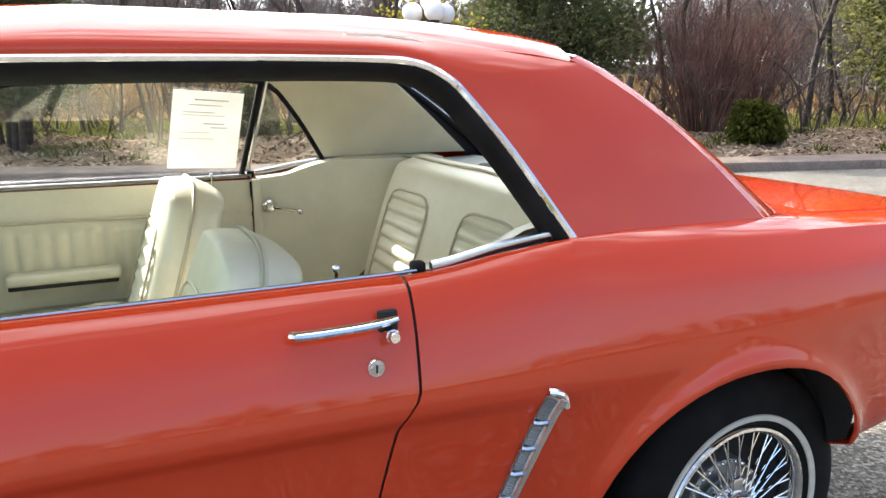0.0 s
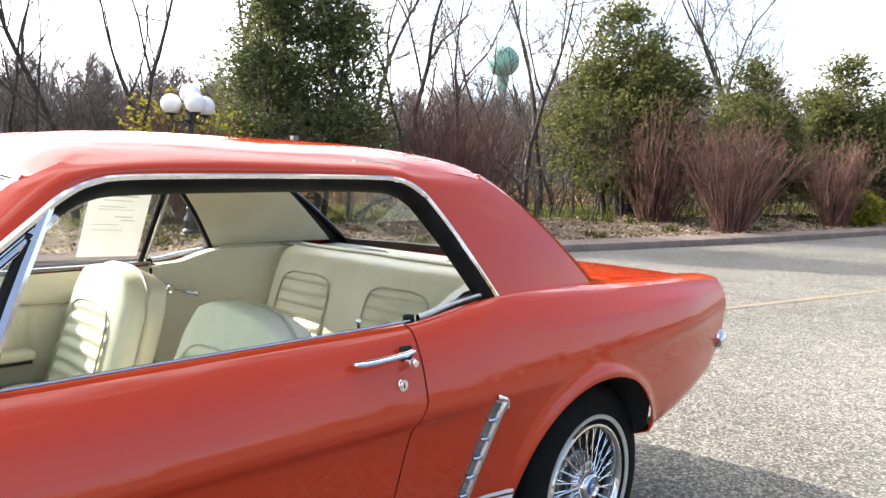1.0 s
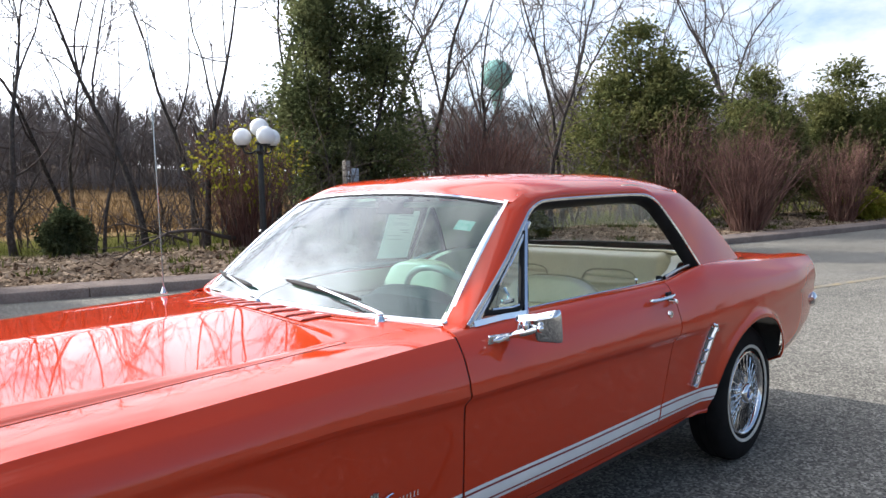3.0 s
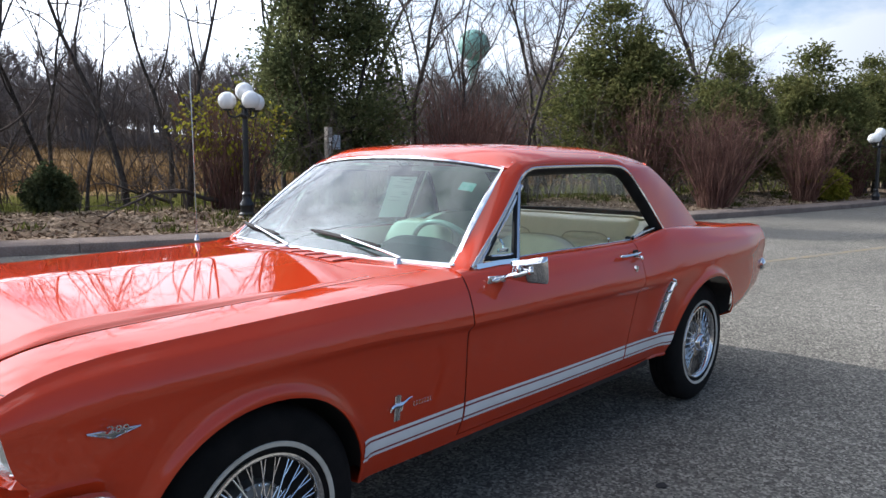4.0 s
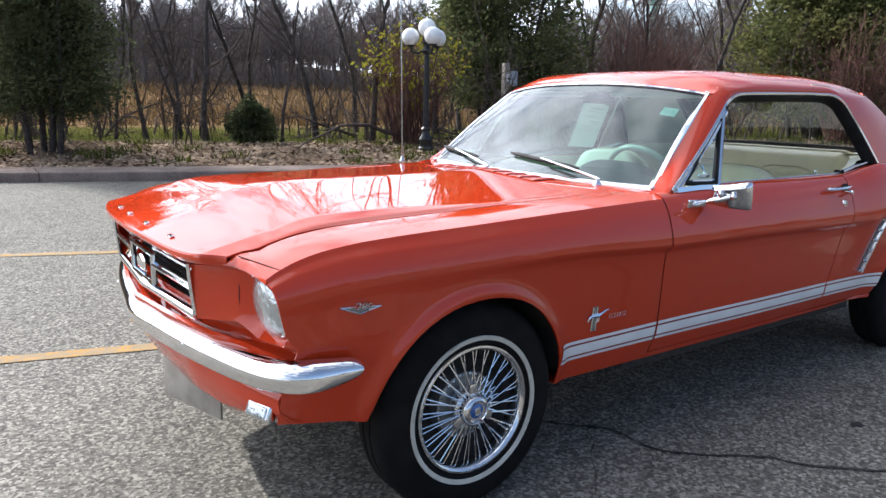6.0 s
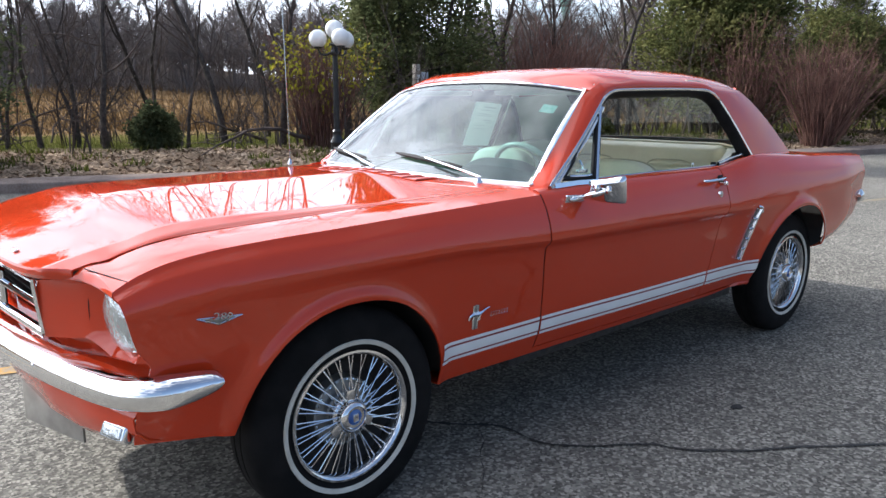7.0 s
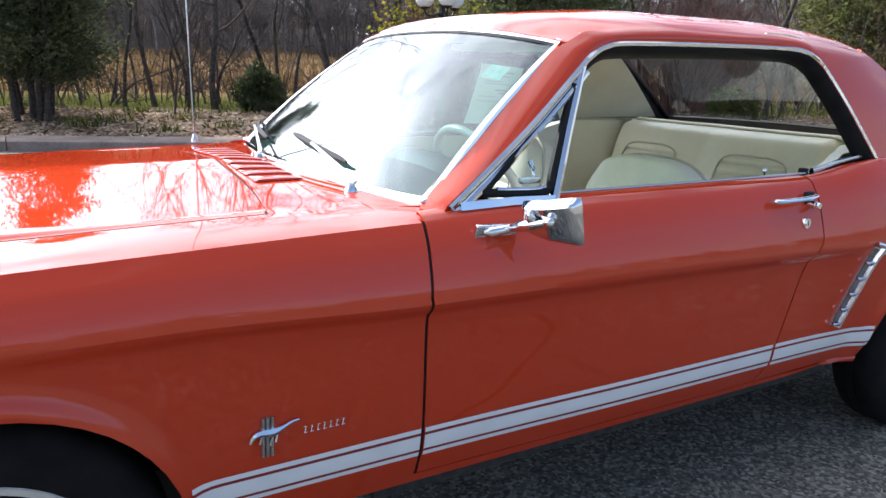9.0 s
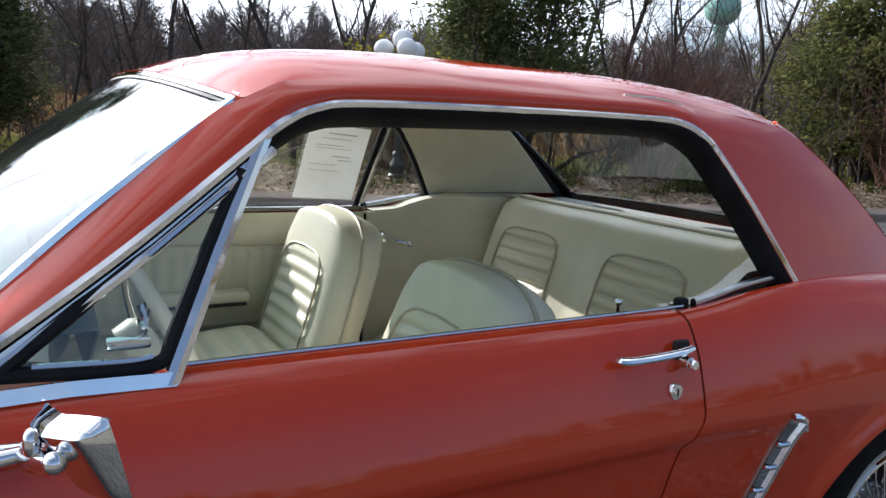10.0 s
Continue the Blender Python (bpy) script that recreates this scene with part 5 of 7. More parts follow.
part("mirror_arm", tube(foot_ridge, np.interp(np.linspace(0, 1, len(foot_ridge)), [0, 0.3, 1], [0.005, 0.011, 0.009]), 10), M_CHROME, mirror, "chrome arm")
start = np.array(foot_ridge[-1])
part("mirror_arm", tube([start + (apex - start) * k for k in (0.0, 0.15, 0.45, 0.8, 1.0, 1.12)], [0.007, 0.009, 0.0125, 0.0115, 0.008, 0.006], 14), M_CHROME, mirror, "chrome arm")
part("mirror_joint", ball(apex + (apex - start) * 0.25, 0.0115, 8, 14), M_CHROME, mirror)
part("mirror_clamp", ball(apex + np.array((-0.012, 0.020, 0.012)), 0.013, 8, 12, (0.7, 0.8, 1.2)), M_CHROME, mirror)
head = []
for u in np.linspace(-1, 1, 21):
    row = []
    for v in np.linspace(-1, 1, 17):
        e = (abs(u) ** 5 + abs(v) ** 5) ** 0.2
        lean = (v + 1) / 1.8 if v < 0.8 else max(0.0, 1 - (v - 0.8) / 0.2)
        depth_ = 0.016 * lean * (1 - abs(u) ** 8) + 0.010 * (1 - abs(u)) + 0.008 * (1 - min(1.0, e) ** 14)
        row.append((-depth_, u * 0.067 * (1 - 0.05 * abs(v) ** 6), v * 0.055 * (0.80 - 0.15 * u) * (1 - 0.05 * abs(u) ** 6) - 0.004 * u))
    head.append(row)
mh = shell(np.array(head), 0.003).moved(MIRROR_AT)
part("mirror_shell", mh, M_CHROME, mirror, "polished shell")
part("mirror_glass", block((-0.003, -0.060, -0.031), (0.000, 0.060, 0.031), 0.002, 1).moved(MIRROR_AT), M_CHROME, mirror, "mirror glass")

# ---- windscreen, wipers, aerial ----
def screen_point(u, v, lift=0.0):
    """u across from -1 to 1, v from foot to head."""
    y0, y1 = 0.672 * u, 0.578 * u
    x0, x1 = GLASS_BASE(y0) + 0.014, HEADER(y1) + 0.004
    z0, z1 = 0.905, 1.277 - 0.041 * abs(u) ** 2.4
    bow = 0.030 * math.sin(math.pi * v) * (1 - 0.5 * u * u)
    return np.array((x0 + (x1 - x0) * v - bow * 0.6, y0 + (y1 - y0) * v, z0 + (z1 - z0) * v + bow * 0.6))


ws = np.array([[screen_point(u, v) for v in np.linspace(0, 1, 21)] for u in np.linspace(-1, 1, 41)])
windscreen = part("windscreen", sheet(ws), M_GLASS, car, "tinted curved windscreen reflecting the sky")
windscreen.visible_shadow = False
edge = [screen_point(-1, v) for v in np.linspace(0, 1, 16)] + [screen_point(u, 1) for u in np.linspace(-1, 1, 30)[1:]] + [screen_point(1, v) for v in np.linspace(1, 0, 16)[1:]]
edge = np.array(edge)
mid_s = screen_point(0, 0.5)
n_s = np.array((-0.62, 0, 0.78))
tt = np.gradient(edge, axis=0)
tt /= np.linalg.norm(tt, axis=1, keepdims=True)
inn = np.cross(tt, np.tile(n_s, (len(edge), 1)))
inn /= np.linalg.norm(inn, axis=1, keepdims=True)
inn[np.einsum("ij,ij->i", inn, mid_s - edge) < 0] *= -1
lift = np.cross(inn, tt)
lift[lift[:, 2] < 0] *= -1
part("windscreen_trim", band(edge, inn, lift, [(-0.012, -0.004), (-0.011, 0.004), (0.0, 0.007), (0.007, 0.005), (0.009, -0.002)]), M_CHROME, windscreen, "chrome windscreen moulding", sharp=30)
part("screen_seal", band(edge, inn, lift, [(0.006, -0.003), (0.008, 0.003), (0.014, 0.003), (0.015, -0.003)]), M_SEAL_GAP, windscreen)
low = np.array([screen_point(u, 0) for u in np.linspace(-1, 1, 30)])
part("windscreen_trim", band(low, np.tile((0.55, 0, 0.72), (30, 1)), np.tile((-0.75, 0, 0.55), (30, 1)), [(-0.012, -0.004), (-0.011, 0.004), (0.0, 0.007), (0.008, 0.005), (0.010, -0.002)]), M_CHROME, windscreen, "chrome windscreen moulding", sharp=30)
for u in (-1, 1):
    part("windscreen_trim", ball(screen_point(u, 0) + np.array((0.002, 0, 0.002)), 0.017, 8, 14, (1.2, 0.8, 0.55)), M_CHROME, windscreen)
sticker = [[screen_point(u, v) + np.array((0.006, 0, -0.006)) for v in (0.71, 0.80)] for u in (-0.89, -0.79)]
part("screen_sticker", sheet(np.array(sticker)), M_STICKER, windscreen, "small pale green sticker")

for py, tip_u, tip_v in ((-0.494, 0.02, 0.155), (0.12, 0.62, 0.10)):
    piv = np.array((GLASS_BASE(py) - 0.034, py, 0.912))
    wiper = part("wiper", lathe([(0.016, -0.014), (0.015, -0.002), (0.010, 0.004), (0.009, 0.009), (0.001, 0.011)], 16, "z").moved(pose(*piv)), M_CHROME, car, "chrome windscreen wiper with black blade")
    joint = screen_point(py / 0.66 + 0.52, 0.105, 0) + np.array((-0.022, 0, 0.026))
    arm = smooth_path([piv + (0, 0, 0.008), piv + (0.012, 0.03, 0.018), joint], 6)
    part("wiper_arm", tube(arm, np.interp(np.linspace(0, 1, len(arm)), [0, 1], [0.009, 0.005]), 8, squash=0.7), M_CHROME, wiper, "chrome arm")
    blade = np.array([screen_point(u, v) + np.array((-0.010, 0, 0.012)) for u, v in zip(np.linspace(py / 0.66 + 0.22, py / 0.66 + 0.86, 9), np.linspace(0.080, 0.150, 9))])
    part("wiper_blade", tube(blade, [0.003] + [0.0065] * 7 + [0.003], 6, squash=1.4), M_SEAL_GAP, wiper, "black rubber blade")

aerial = part("aerial", lathe([(0.013, -0.004), (0.013, 0.003), (0.009, 0.010), (0.006, 0.022), (0.005, 0.024)], 16, "z").moved(pose(0.674, 0.712, 0.902)), M_CHROME, car, "thin chrome radio aerial")
part("mast", tube([(0.674, 0.712, 0.92), (0.671, 0.722, 1.45), (0.668, 0.73, 1.93)], [0.0032, 0.0026, 0.0018], 6), M_STEEL, aerial)
part("mast_tip", ball((0.668, 0.73, 1.932), 0.004, 6, 8), M_STEEL, aerial)

# cowl louvres: raised ridges that run along the car, each open on one side
def cowl_z(x, y):
    x0, x1 = float(HOOD_END(abs(y))) + 0.004, GLASS_BASE(y) + 0.02
    t = (x - x0) / (x1 - x0)
    z0 = hood_z(x0, abs(y))
    return z0 + (0.905 - z0) * t + 0.004 * math.sin(math.pi * t)


for k in range(9):
    y = -0.300 + 0.080 * k
    ends = np.linspace(0.592, 0.705, 8)
    rise = np.minimum(1, np.minimum(ends - 0.591, 0.706 - ends) / 0.010)
    lv = [[(x, y + dy, cowl_z(x, y + dy) + 0.001 + dz * h) for dy, dz in ((-0.034, 0.0), (-0.033, 0.0035), (-0.030, 0.0050), (-0.010, 0.0038), (0.032, 0.0003))] for x, h in zip(ends, rise)]
    louvre = part("cowl_louvre", shell(np.array(lv), 0.0015), M_PAINT, car)
    part("louvre_slot", sheet(np.array([[(x, y - 0.0345, cowl_z(x, y) + dz) for dz in (0.0015, 0.0040)] for x in (0.598, 0.699)]), flip=True), M_DARK, louvre)

# ---- side openings: chrome edge, black seal, vent window ----
prof = [(-0.008, 0.0), (-0.007, 0.006), (0.0, 0.009), (0.006, 0.006), (0.009, -0.004)]
seal = [(0.007, 0.004), (0.010, 0.002), (0.017, -0.006), (0.023, -0.026), (0.021, -0.046), (0.006, -0.040)]
both("opening_lining", band(OPENING[48:], INWARD[48:], OUT[48:], [(-0.050, -0.014), (-0.050, -0.022), (0.010, -0.026), (0.010, -0.012)]), M_HEADLINER, "cream edge lining", sharp=30)
both("window_moulding", band(OPENING, INWARD, OUT, prof), M_CHROME, "chrome moulding round the side opening", sharp=30)
cut = 16
both("window_seal", band(OPENING[cut:], INWARD[cut:], OUT[cut:], seal), M_SEAL_GAP, "black rubber window seal", sharp=40)
both("pillar_trim", band(OPENING[:cut + 1], INWARD[:cut + 1], OUT[:cut + 1], [(0.009, 0.002), (0.020, 0.001), (0.022, -0.03), (0.006, -0.03)]), M_STEEL, "brushed steel strip along the pillar", sharp=40)


def glass_at(x, z, lift=0.0):
    return np.array((x, -lean_y(z), z)) + PLANE_N * lift


# vent window: polished frame, seal, pane, catch
for s in (-1, 1):
    f = np.array((1, -s, 1))
    bar = np.array([glass_at(1.128, 0.895, 0.004), glass_at(1.198, 1.045, 0.002), glass_at(1.270, 1.192, 0.0)])
    fr = band(bar, np.tile((1, 0, 0.0), (3, 1)), np.tile(PLANE_N, (3, 1)), [(-0.011, -0.012), (-0.010, 0.004), (0.0, 0.008), (0.009, 0.004), (0.010, -0.012)])
    fr.v = [v * f for v in fr.v]
    vent = part("vent_window", fr, M_CHROME, car, "hinged triangular vent window in polished frame")
    fr = band(OPENING[1:cut + 2], INWARD[1:cut + 2], OUT[1:cut + 2], [(0.013, -0.014), (0.014, 0.004), (0.019, 0.006), (0.025, 0.004), (0.026, -0.014)])
    fr.v = [v * f for v in fr.v]
    part("vent_frame", fr, M_CHROME, vent, "polished frame")
    foot_b = np.array([glass_at(0.890, 0.905, 0.003), glass_at(1.02, 0.908, 0.004), glass_at(1.134, 0.905, 0.004)])
    fr = band(foot_b, np.tile((0, 0.32, 0.95), (3, 1)), np.tile(PLANE_N, (3, 1)), [(-0.013, -0.010), (-0.012, 0.006), (0.005, 0.006), (0.006, -0.010)])
    fr.v = [v * f for v in fr.v]
    part("vent_frame", fr, M_CHROME, vent, "polished frame")
    tri = smooth_path([glass_at(0.950, 0.926, -0.003), glass_at(1.05, 0.921, -0.003), glass_at(1.118, 0.922, -0.003), glass_at(1.138, 0.955, -0.003), glass_at(1.187, 1.055, -0.003), glass_at(1.236, 1.145, -0.003)], 5)
    ts = Geo().join(tube(tri, 0.0095, 8)).join(tube(smooth_path([glass_at(0.950, 0.926, -0.003), glass_at(1.09, 1.032, -0.003), glass_at(1.236, 1.145, -0.003)], 5), [0.010] * 4 + [0.008] * 2 + [0.006] * 5, 8))
    ts.v = [v * f for v in ts.v]
    part("vent_seal", ts, M_SEAL_GAP, vent, "black rubber seal")
    inner = [glass_at(0.950, 0.924, -0.002), glass_at(1.130, 0.920, -0.002), glass_at(1.236, 1.145, -0.002), glass_at(1.09, 1.032, -0.002)]
    pane = part("vent_pane", Geo().add([v * f for v in inner], [(0, 1, 2, 3)]), M_GLASS_SIDE, vent)
    pane.visible_shadow = False
    for pts3 in (smooth_path([glass_at(0.985, 0.931, 0.003), glass_at(1.08, 0.927, 0.003), glass_at(1.110, 0.929, 0.003)], 4), np.array([glass_at(1.112, 1.043, 0.004), glass_at(1.212, 1.120, 0.004)])):
        part("vent_bead", tube(pts3 * f, 0.0045, 6), M_CHROME, vent)
    cat = block((1.062, -0.005, 0.935), (1.112, 0.012, 0.950), 0.004)
    cat.v = [(v + (0, -lean_y(0.94) + 0.016, 0)) * f for v in cat.v]
    part("vent_catch", cat, M_CHROME, vent, "chrome catch")
    hook = smooth_path([glass_at(1.096, 0.945, -0.02), glass_at(1.108, 0.965, -0.026), glass_at(1.104, 0.99, -0.03)], 4) * f
    part("vent_catch", tube(hook, 0.005, 6), M_CHROME, vent)

# bright belt strip and the felt slot on the doors and quarters
for s in (-1, 1):
    f = np.array((1, -s, 1))
    bp_ = np.array([(x, -0.719, float(BELT_Z(x)) + 0.002) for x in np.linspace(1.126, 2.025, 20)]) * f
    part("belt_strip", tube(bp_, 0.0035, 8), M_STEEL, car, "bright belt strip")
    bq = np.array([(x, -0.722 + 0.004 * (x - 2.05) / 0.3, float(BELT_Z(x)) + 0.003) for x in np.linspace(2.05, 2.325, 14)]) * f
    part("belt_strip", tube(bq, 0.0075, 8, squash=1.5), M_STEEL, car, "bright belt strip")
    bump = block((2.020, 0.698, 0.905), (2.044, 0.720, 0.928), 0.007, 3)
    bump.v = [v * (1, s, 1) for v in bump.v]
    part("window_stop", bump, M_SEAL_GAP, car, "black rubber window stop")
    knob = lathe([(0.004, -0.03), (0.0035, 0.010), (0.0065, 0.013), (0.007, 0.019), (0.005, 0.022), (0.0001, 0.023)], 14, "z").moved(pose(1.903, s * 0.680, 0.906))
    part("lock_knob", knob, M_CHROME, car, "chrome door lock knob")

# ---- passenger side glass is up: door pane, divider, quarter pane ----
def right_at(x, z, lift=0.0):
    return np.array((x, lean_y(z) - 0.018 - lift, z))


pane = part("door_glass", Geo().add([right_at(1.15, 0.905), right_at(2.006, 0.918), right_at(2.064, 1.238), right_at(1.40, 1.232), right_at(1.30, 1.195)], [(0, 1, 2, 3, 4)]), M_GLASS_SIDE, car, "closed clear door window")
pane.visible_shadow = False
pane = part("quarter_glass", Geo().add([right_at(2.012, 0.925), right_at(2.355, 0.955), right_at(2.215, 1.165), right_at(2.075, 1.232)], [(0, 1, 2, 3)]), M_GLASS_SIDE, car, "closed clear quarter window")
pane.visible_shadow = False
part("window_divider", tube([right_at(2.004, 0.915), right_at(2.066, 1.236)], 0.009, 8), M_SEAL_GAP, car, "black window divider")
part("window_divider", tube([right_at(2.020, 0.915, 0.004), right_at(2.082, 1.230, 0.004)], 0.008, 8), M_STEEL, car, "bright window divider")

# back window and tail
def back_point(u, v, lift=0.0):
    e = window_edge(v)
    crown = (1 - u * u) * (1 - v)
    return np.array((e[0] + 0.025 * (1 - u * u), -e[1] * u, e[2] + 0.040 * crown + 0.012 * (1 - u * u) * math.sin(math.pi * v)))


bw = np.array([[back_point(u, v) for v in np.linspace(0, 1, 13)] for u in np.linspace(-1, 1, 25)])
back = part("back_window", sheet(bw), M_GLASS_SIDE, car, "clear curved back window")
back.visible_shadow = False
be = np.array([back_point(-1, v) for v in np.linspace(0, 1, 12)] + [back_point(u, 1) for u in np.linspace(-1, 1, 22)[1:]] + [back_point(1, v) for v in np.linspace(1, 0, 12)[1:]] + [back_point(u, 0) for u in np.linspace(1, -1, 22)[1:]])
part("back_window_trim", tube(be, 0.007, 8), M_CHROME, back, "chrome back window moulding")
part("back_window_seal", tube(be * (1, 0.972, 1) + (-0.012, 0, -0.006), 0.011, 8), M_SEAL_GAP, back)
def lining_edge(t):
    """The rear edge of the cabin's pillar lining, from roof to shelf."""
    return np.array([2.420 + (2.80 - 2.420) * t**0.9, -(0.497 + (0.590 - 0.497) * t), 1.250 + (0.950 - 1.250) * t])


gasket = []
for t in np.linspace(0, 1, 14):
    a, b = lining_edge(t) + np.array((-0.004, -0.003, 0.002)), window_edge(t) + np.array((-0.006, 0.006, -0.008))
    gasket.append([a + (b - a) * k for k in np.linspace(0, 1, 4)])
both("window_gasket", shell(np.array(gasket), 0.004), M_SEAL_GAP, "black rubber gasket of the back window", parent=back)
M_GARNISH = material("garnish_grey", (0.17, 0.185, 0.17), 0.6, spec=0.3, second=(0.14, 0.15, 0.14), scale=12)
foot_in = np.array([[back_point(u, v) + np.array((-0.018, 0, -0.004)) for v in (0.845, 0.93)] for u in np.linspace(-0.99, 0.99, 25)])
part("garnish_strip", shell(foot_in, 0.004), M_GARNISH, back, "grey strip along the back window's foot")
part("garnish_edge", tube(foot_in[:, 0], 0.005, 6), M_SEAL_GAP, back)
for s in (-1, 1):
    for k in range(3):
        part("tail_lamp", block((3.655, min(s * (0.50 + 0.055 * k), s * (0.54 + 0.055 * k)), 0.69), (3.678, max(s * (0.50 + 0.055 * k), s * (0.54 + 0.055 * k)), 0.82), 0.008), M_RED_LENS, car, "upright red tail lamp")


# ---- the car: cabin ----
part("cabin_floor", block((0.72, -0.70, 0.262), (2.30, 0.70, 0.345), 0.01), M_CARPET, car, "dark carpet")
part("tunnel", block((0.75, -0.13, 0.33), (2.15, 0.13, 0.47), 0.05, 4), M_CARPET, car)
part("firewall", block((0.70, -0.70, 0.33), (0.735, 0.70, 0.88), 0.005), M_CARPET, car)
part("rear_bulkhead", block((2.60, -0.66, 0.35), (2.63, 0.66, 0.905), 0.005), M_CARPET, car)

# headliner under the roof and inner pillar faces
hl = []
for y in np.linspace(-0.585, 0.585, 25):
    a = abs(y) / 0.6
    hl.append([(x, y, float(ROOF_C(x)) - 0.034 - 0.014 * a**2 - 0.042 * a**7) for x in np.linspace(HEADER(y) + 0.02, 2.43 - 0.05 * a**2, 20)])
part("headliner", shell(np.array(hl), 0.004), M_HEADLINER, car, "cream ribbed headliner")
sail = pillar_skin()
keep = [i for i, p in enumerate(OPENING) if p[0] > 2.12 or (p[2] < 1.235 and p[0] < 1.33)]
rear_i = [i for i in keep if OPENING[i][0] > 2.1]
inner = sail[rear_i].copy()
for i in range(len(inner)):
    near = inner[i, 0] + np.array((-0.030, 0.040, 0.0))
    t = float(np.clip((1.226 - near[2]) / (1.226 - 0.940), 0, 1))
    far_p = lining_edge(t)
    for j, k in enumerate(np.linspace(0, 1, inner.shape[1])):
        inner[i, j] = near + (far_p - near) * k + np.array((0, -0.012 * math.sin(math.pi * k), 0))
both("sail_lining", shell(inner, 0.004), M_HEADLINER, "cream pillar lining")
fa = [i for i in keep if OPENING[i][0] < 1.4]
inner = sail[fa].copy()
inner[:, :, 1] += 0.022
both("pillar_lining", shell(inner, 0.003), M_HEADLINER)


# trim panels: pleated doors, plain rear quarters
def door_card(s):
    f = np.array((1, s, 1))
    rows = []
    for x in np.linspace(0.80, 2.035, 150):
        col = []
        for z in np.linspace(0.36, float(np.interp(x, [0.80, 0.88, 0.93], [0.84, 0.86, 0.902])), 44):
            y = 0.664 + 0.012 * smoothstep(0.80, 0.90, z) + 0.0
            inside = smoothstep(0.86, 0.88, x) * (1 - smoothstep(1.80, 1.83, x)) * smoothstep(0.585, 0.60, z) * (1 - smoothstep(0.775, 0.79, z))
            pleat = 0.010 * abs(math.sin((x - 0.86) * math.pi / 0.047)) ** 0.6
            lines = 0.004 * (math.exp(-((z - 0.832) / 0.006) ** 2) + math.exp(-((z - 0.55) / 0.007) ** 2) + math.exp(-((z - 0.52) / 0.007) ** 2))
            y -= inside * pleat - 0.005 * math.exp(-(((z - 0.79) / 0.006) ** 2)) + lines - 0.004
            col.append((x, y, z))
        rows.append(col)
    g = sheet(np.array(rows), flip=False)
    g.v = [v * f for v in g.v]
    card = part("door_card", g, M_VINYL, car, "cream pleated vinyl door panel", sharp=180)
    arm = block((1.30, 0.590, 0.634), (1.61, 0.668, 0.666), 0.014, 3)
    arm.v = [v * f for v in arm.v]
    ar = part("armrest", arm, M_VINYL, card, "cream padded armrest")
    low_strip = block((1.305, 0.598, 0.622), (1.60, 0.66, 0.634), 0.003)
    low_strip.v = [v * f for v in low_strip.v]
    part("armrest_base", low_strip, M_CARPET, ar, "dark armrest base")
    for zz, xa, xb in ((0.800, 0.86, 1.82), (0.548, 0.80, 2.0)):
        part("piping", tube(np.array([(x, 0.654 if zz > 0.6 else 0.657, zz + (0.010 * math.sin(math.pi * (x - xa) / (xb - xa)) if zz > 0.6 else 0)) for x in np.linspace(xa, xb, 30)]) * f, 0.0045, 6), M_VINYL_PIPE, card)
    hnd = smooth_path([(1.00, 0.655, 0.735), (1.01, 0.625, 0.735), (1.10, 0.620, 0.733)], 6) * f
    part("door_crank", tube(hnd, 0.006, 6), M_CHROME, card, "chrome inner handle")
    part("door_crank", lathe([(0.022, 0.0), (0.020, -0.012), (0.001, -0.014)], 20).moved(pose(1.00, 0.655 * s, 0.735, 0, 0, 0 if s > 0 else 180)), M_CHROME, card)
    return card


door_card(1)
door_card(-1)
for s in (-1, 1):
    seam = block((2.028, min(s * 0.652, s * 0.700), 0.36), (2.054, max(s * 0.652, s * 0.700), 0.903), 0.003)
    part("jamb_trim", seam, M_VINYL, car, "cream strip between door and rear panel")
for s in (-1, 1):
    f = np.array((1, s, 1))
    q = []
    for x in np.linspace(2.045, 2.66, 30):
        zt = float(np.interp(x, [2.045, 2.14, 2.25, 2.35, 2.66], [0.906, 0.914, 0.950, 0.962, 0.966]))
        yb = float(np.interp(x, [2.045, 2.2, 2.30, 2.45, 2.66], [0.655, 0.645, 0.612, 0.535, 0.515]))
        q.append([(x, yb + 0.012 * t - (0.02 if t < 0.03 else 0), 0.36 + (zt - 0.36) * t) for t in np.linspace(0, 1, 16)] + [(x, yb + 0.05 + 0.10 * smoothstep(2.25, 2.45, x), zt + 0.004)])
    g = sheet(np.array(q), flip=s < 0)
    g.v = [v * f for v in g.v]
    quarter = part("quarter_trim", g, M_VINYL, car, "plain cream rear side panel", sharp=60)
    part("quarter_crank", lathe([(0.024, 0.0), (0.024, -0.008), (0.016, -0.016), (0.012, -0.03), (0.001, -0.031)], 24).moved(pose(2.078, 0.650 * s, 0.815, 0, 0, 0 if s > 0 else 180)), M_CHROME, quarter, "chrome window crank")
    part("quarter_crank", tube(smooth_path([(2.078, 0.625, 0.815), (2.12, 0.618, 0.806), (2.165, 0.612, 0.796)], 4) * f, 0.0055, 8), M_CHROME, quarter)
    part("quarter_crank", ball((2.170, 0.606 * s, 0.795), 0.011, 8, 10, (1, 1.3, 1)), M_CHROME, quarter)
    part("trim_edge", tube(np.array([(2.040, 0.658, 0.50), (2.038, 0.662, 0.90)]) * f, 0.006, 6), M_STEEL, quarter)
    part("jamb_seal", tube(np.array([(2.030, 0.668, 0.42), (2.030, 0.675, 0.895)]) * f, 0.008, 6), M_SEAL_GAP, quarter)
part("inner_belt", tube([(0.90, 0.688, 0.906), (2.03, 0.688, 0.914)], 0.010, 6, squash=0.7), M_STEEL, car, "bright inner belt strip")


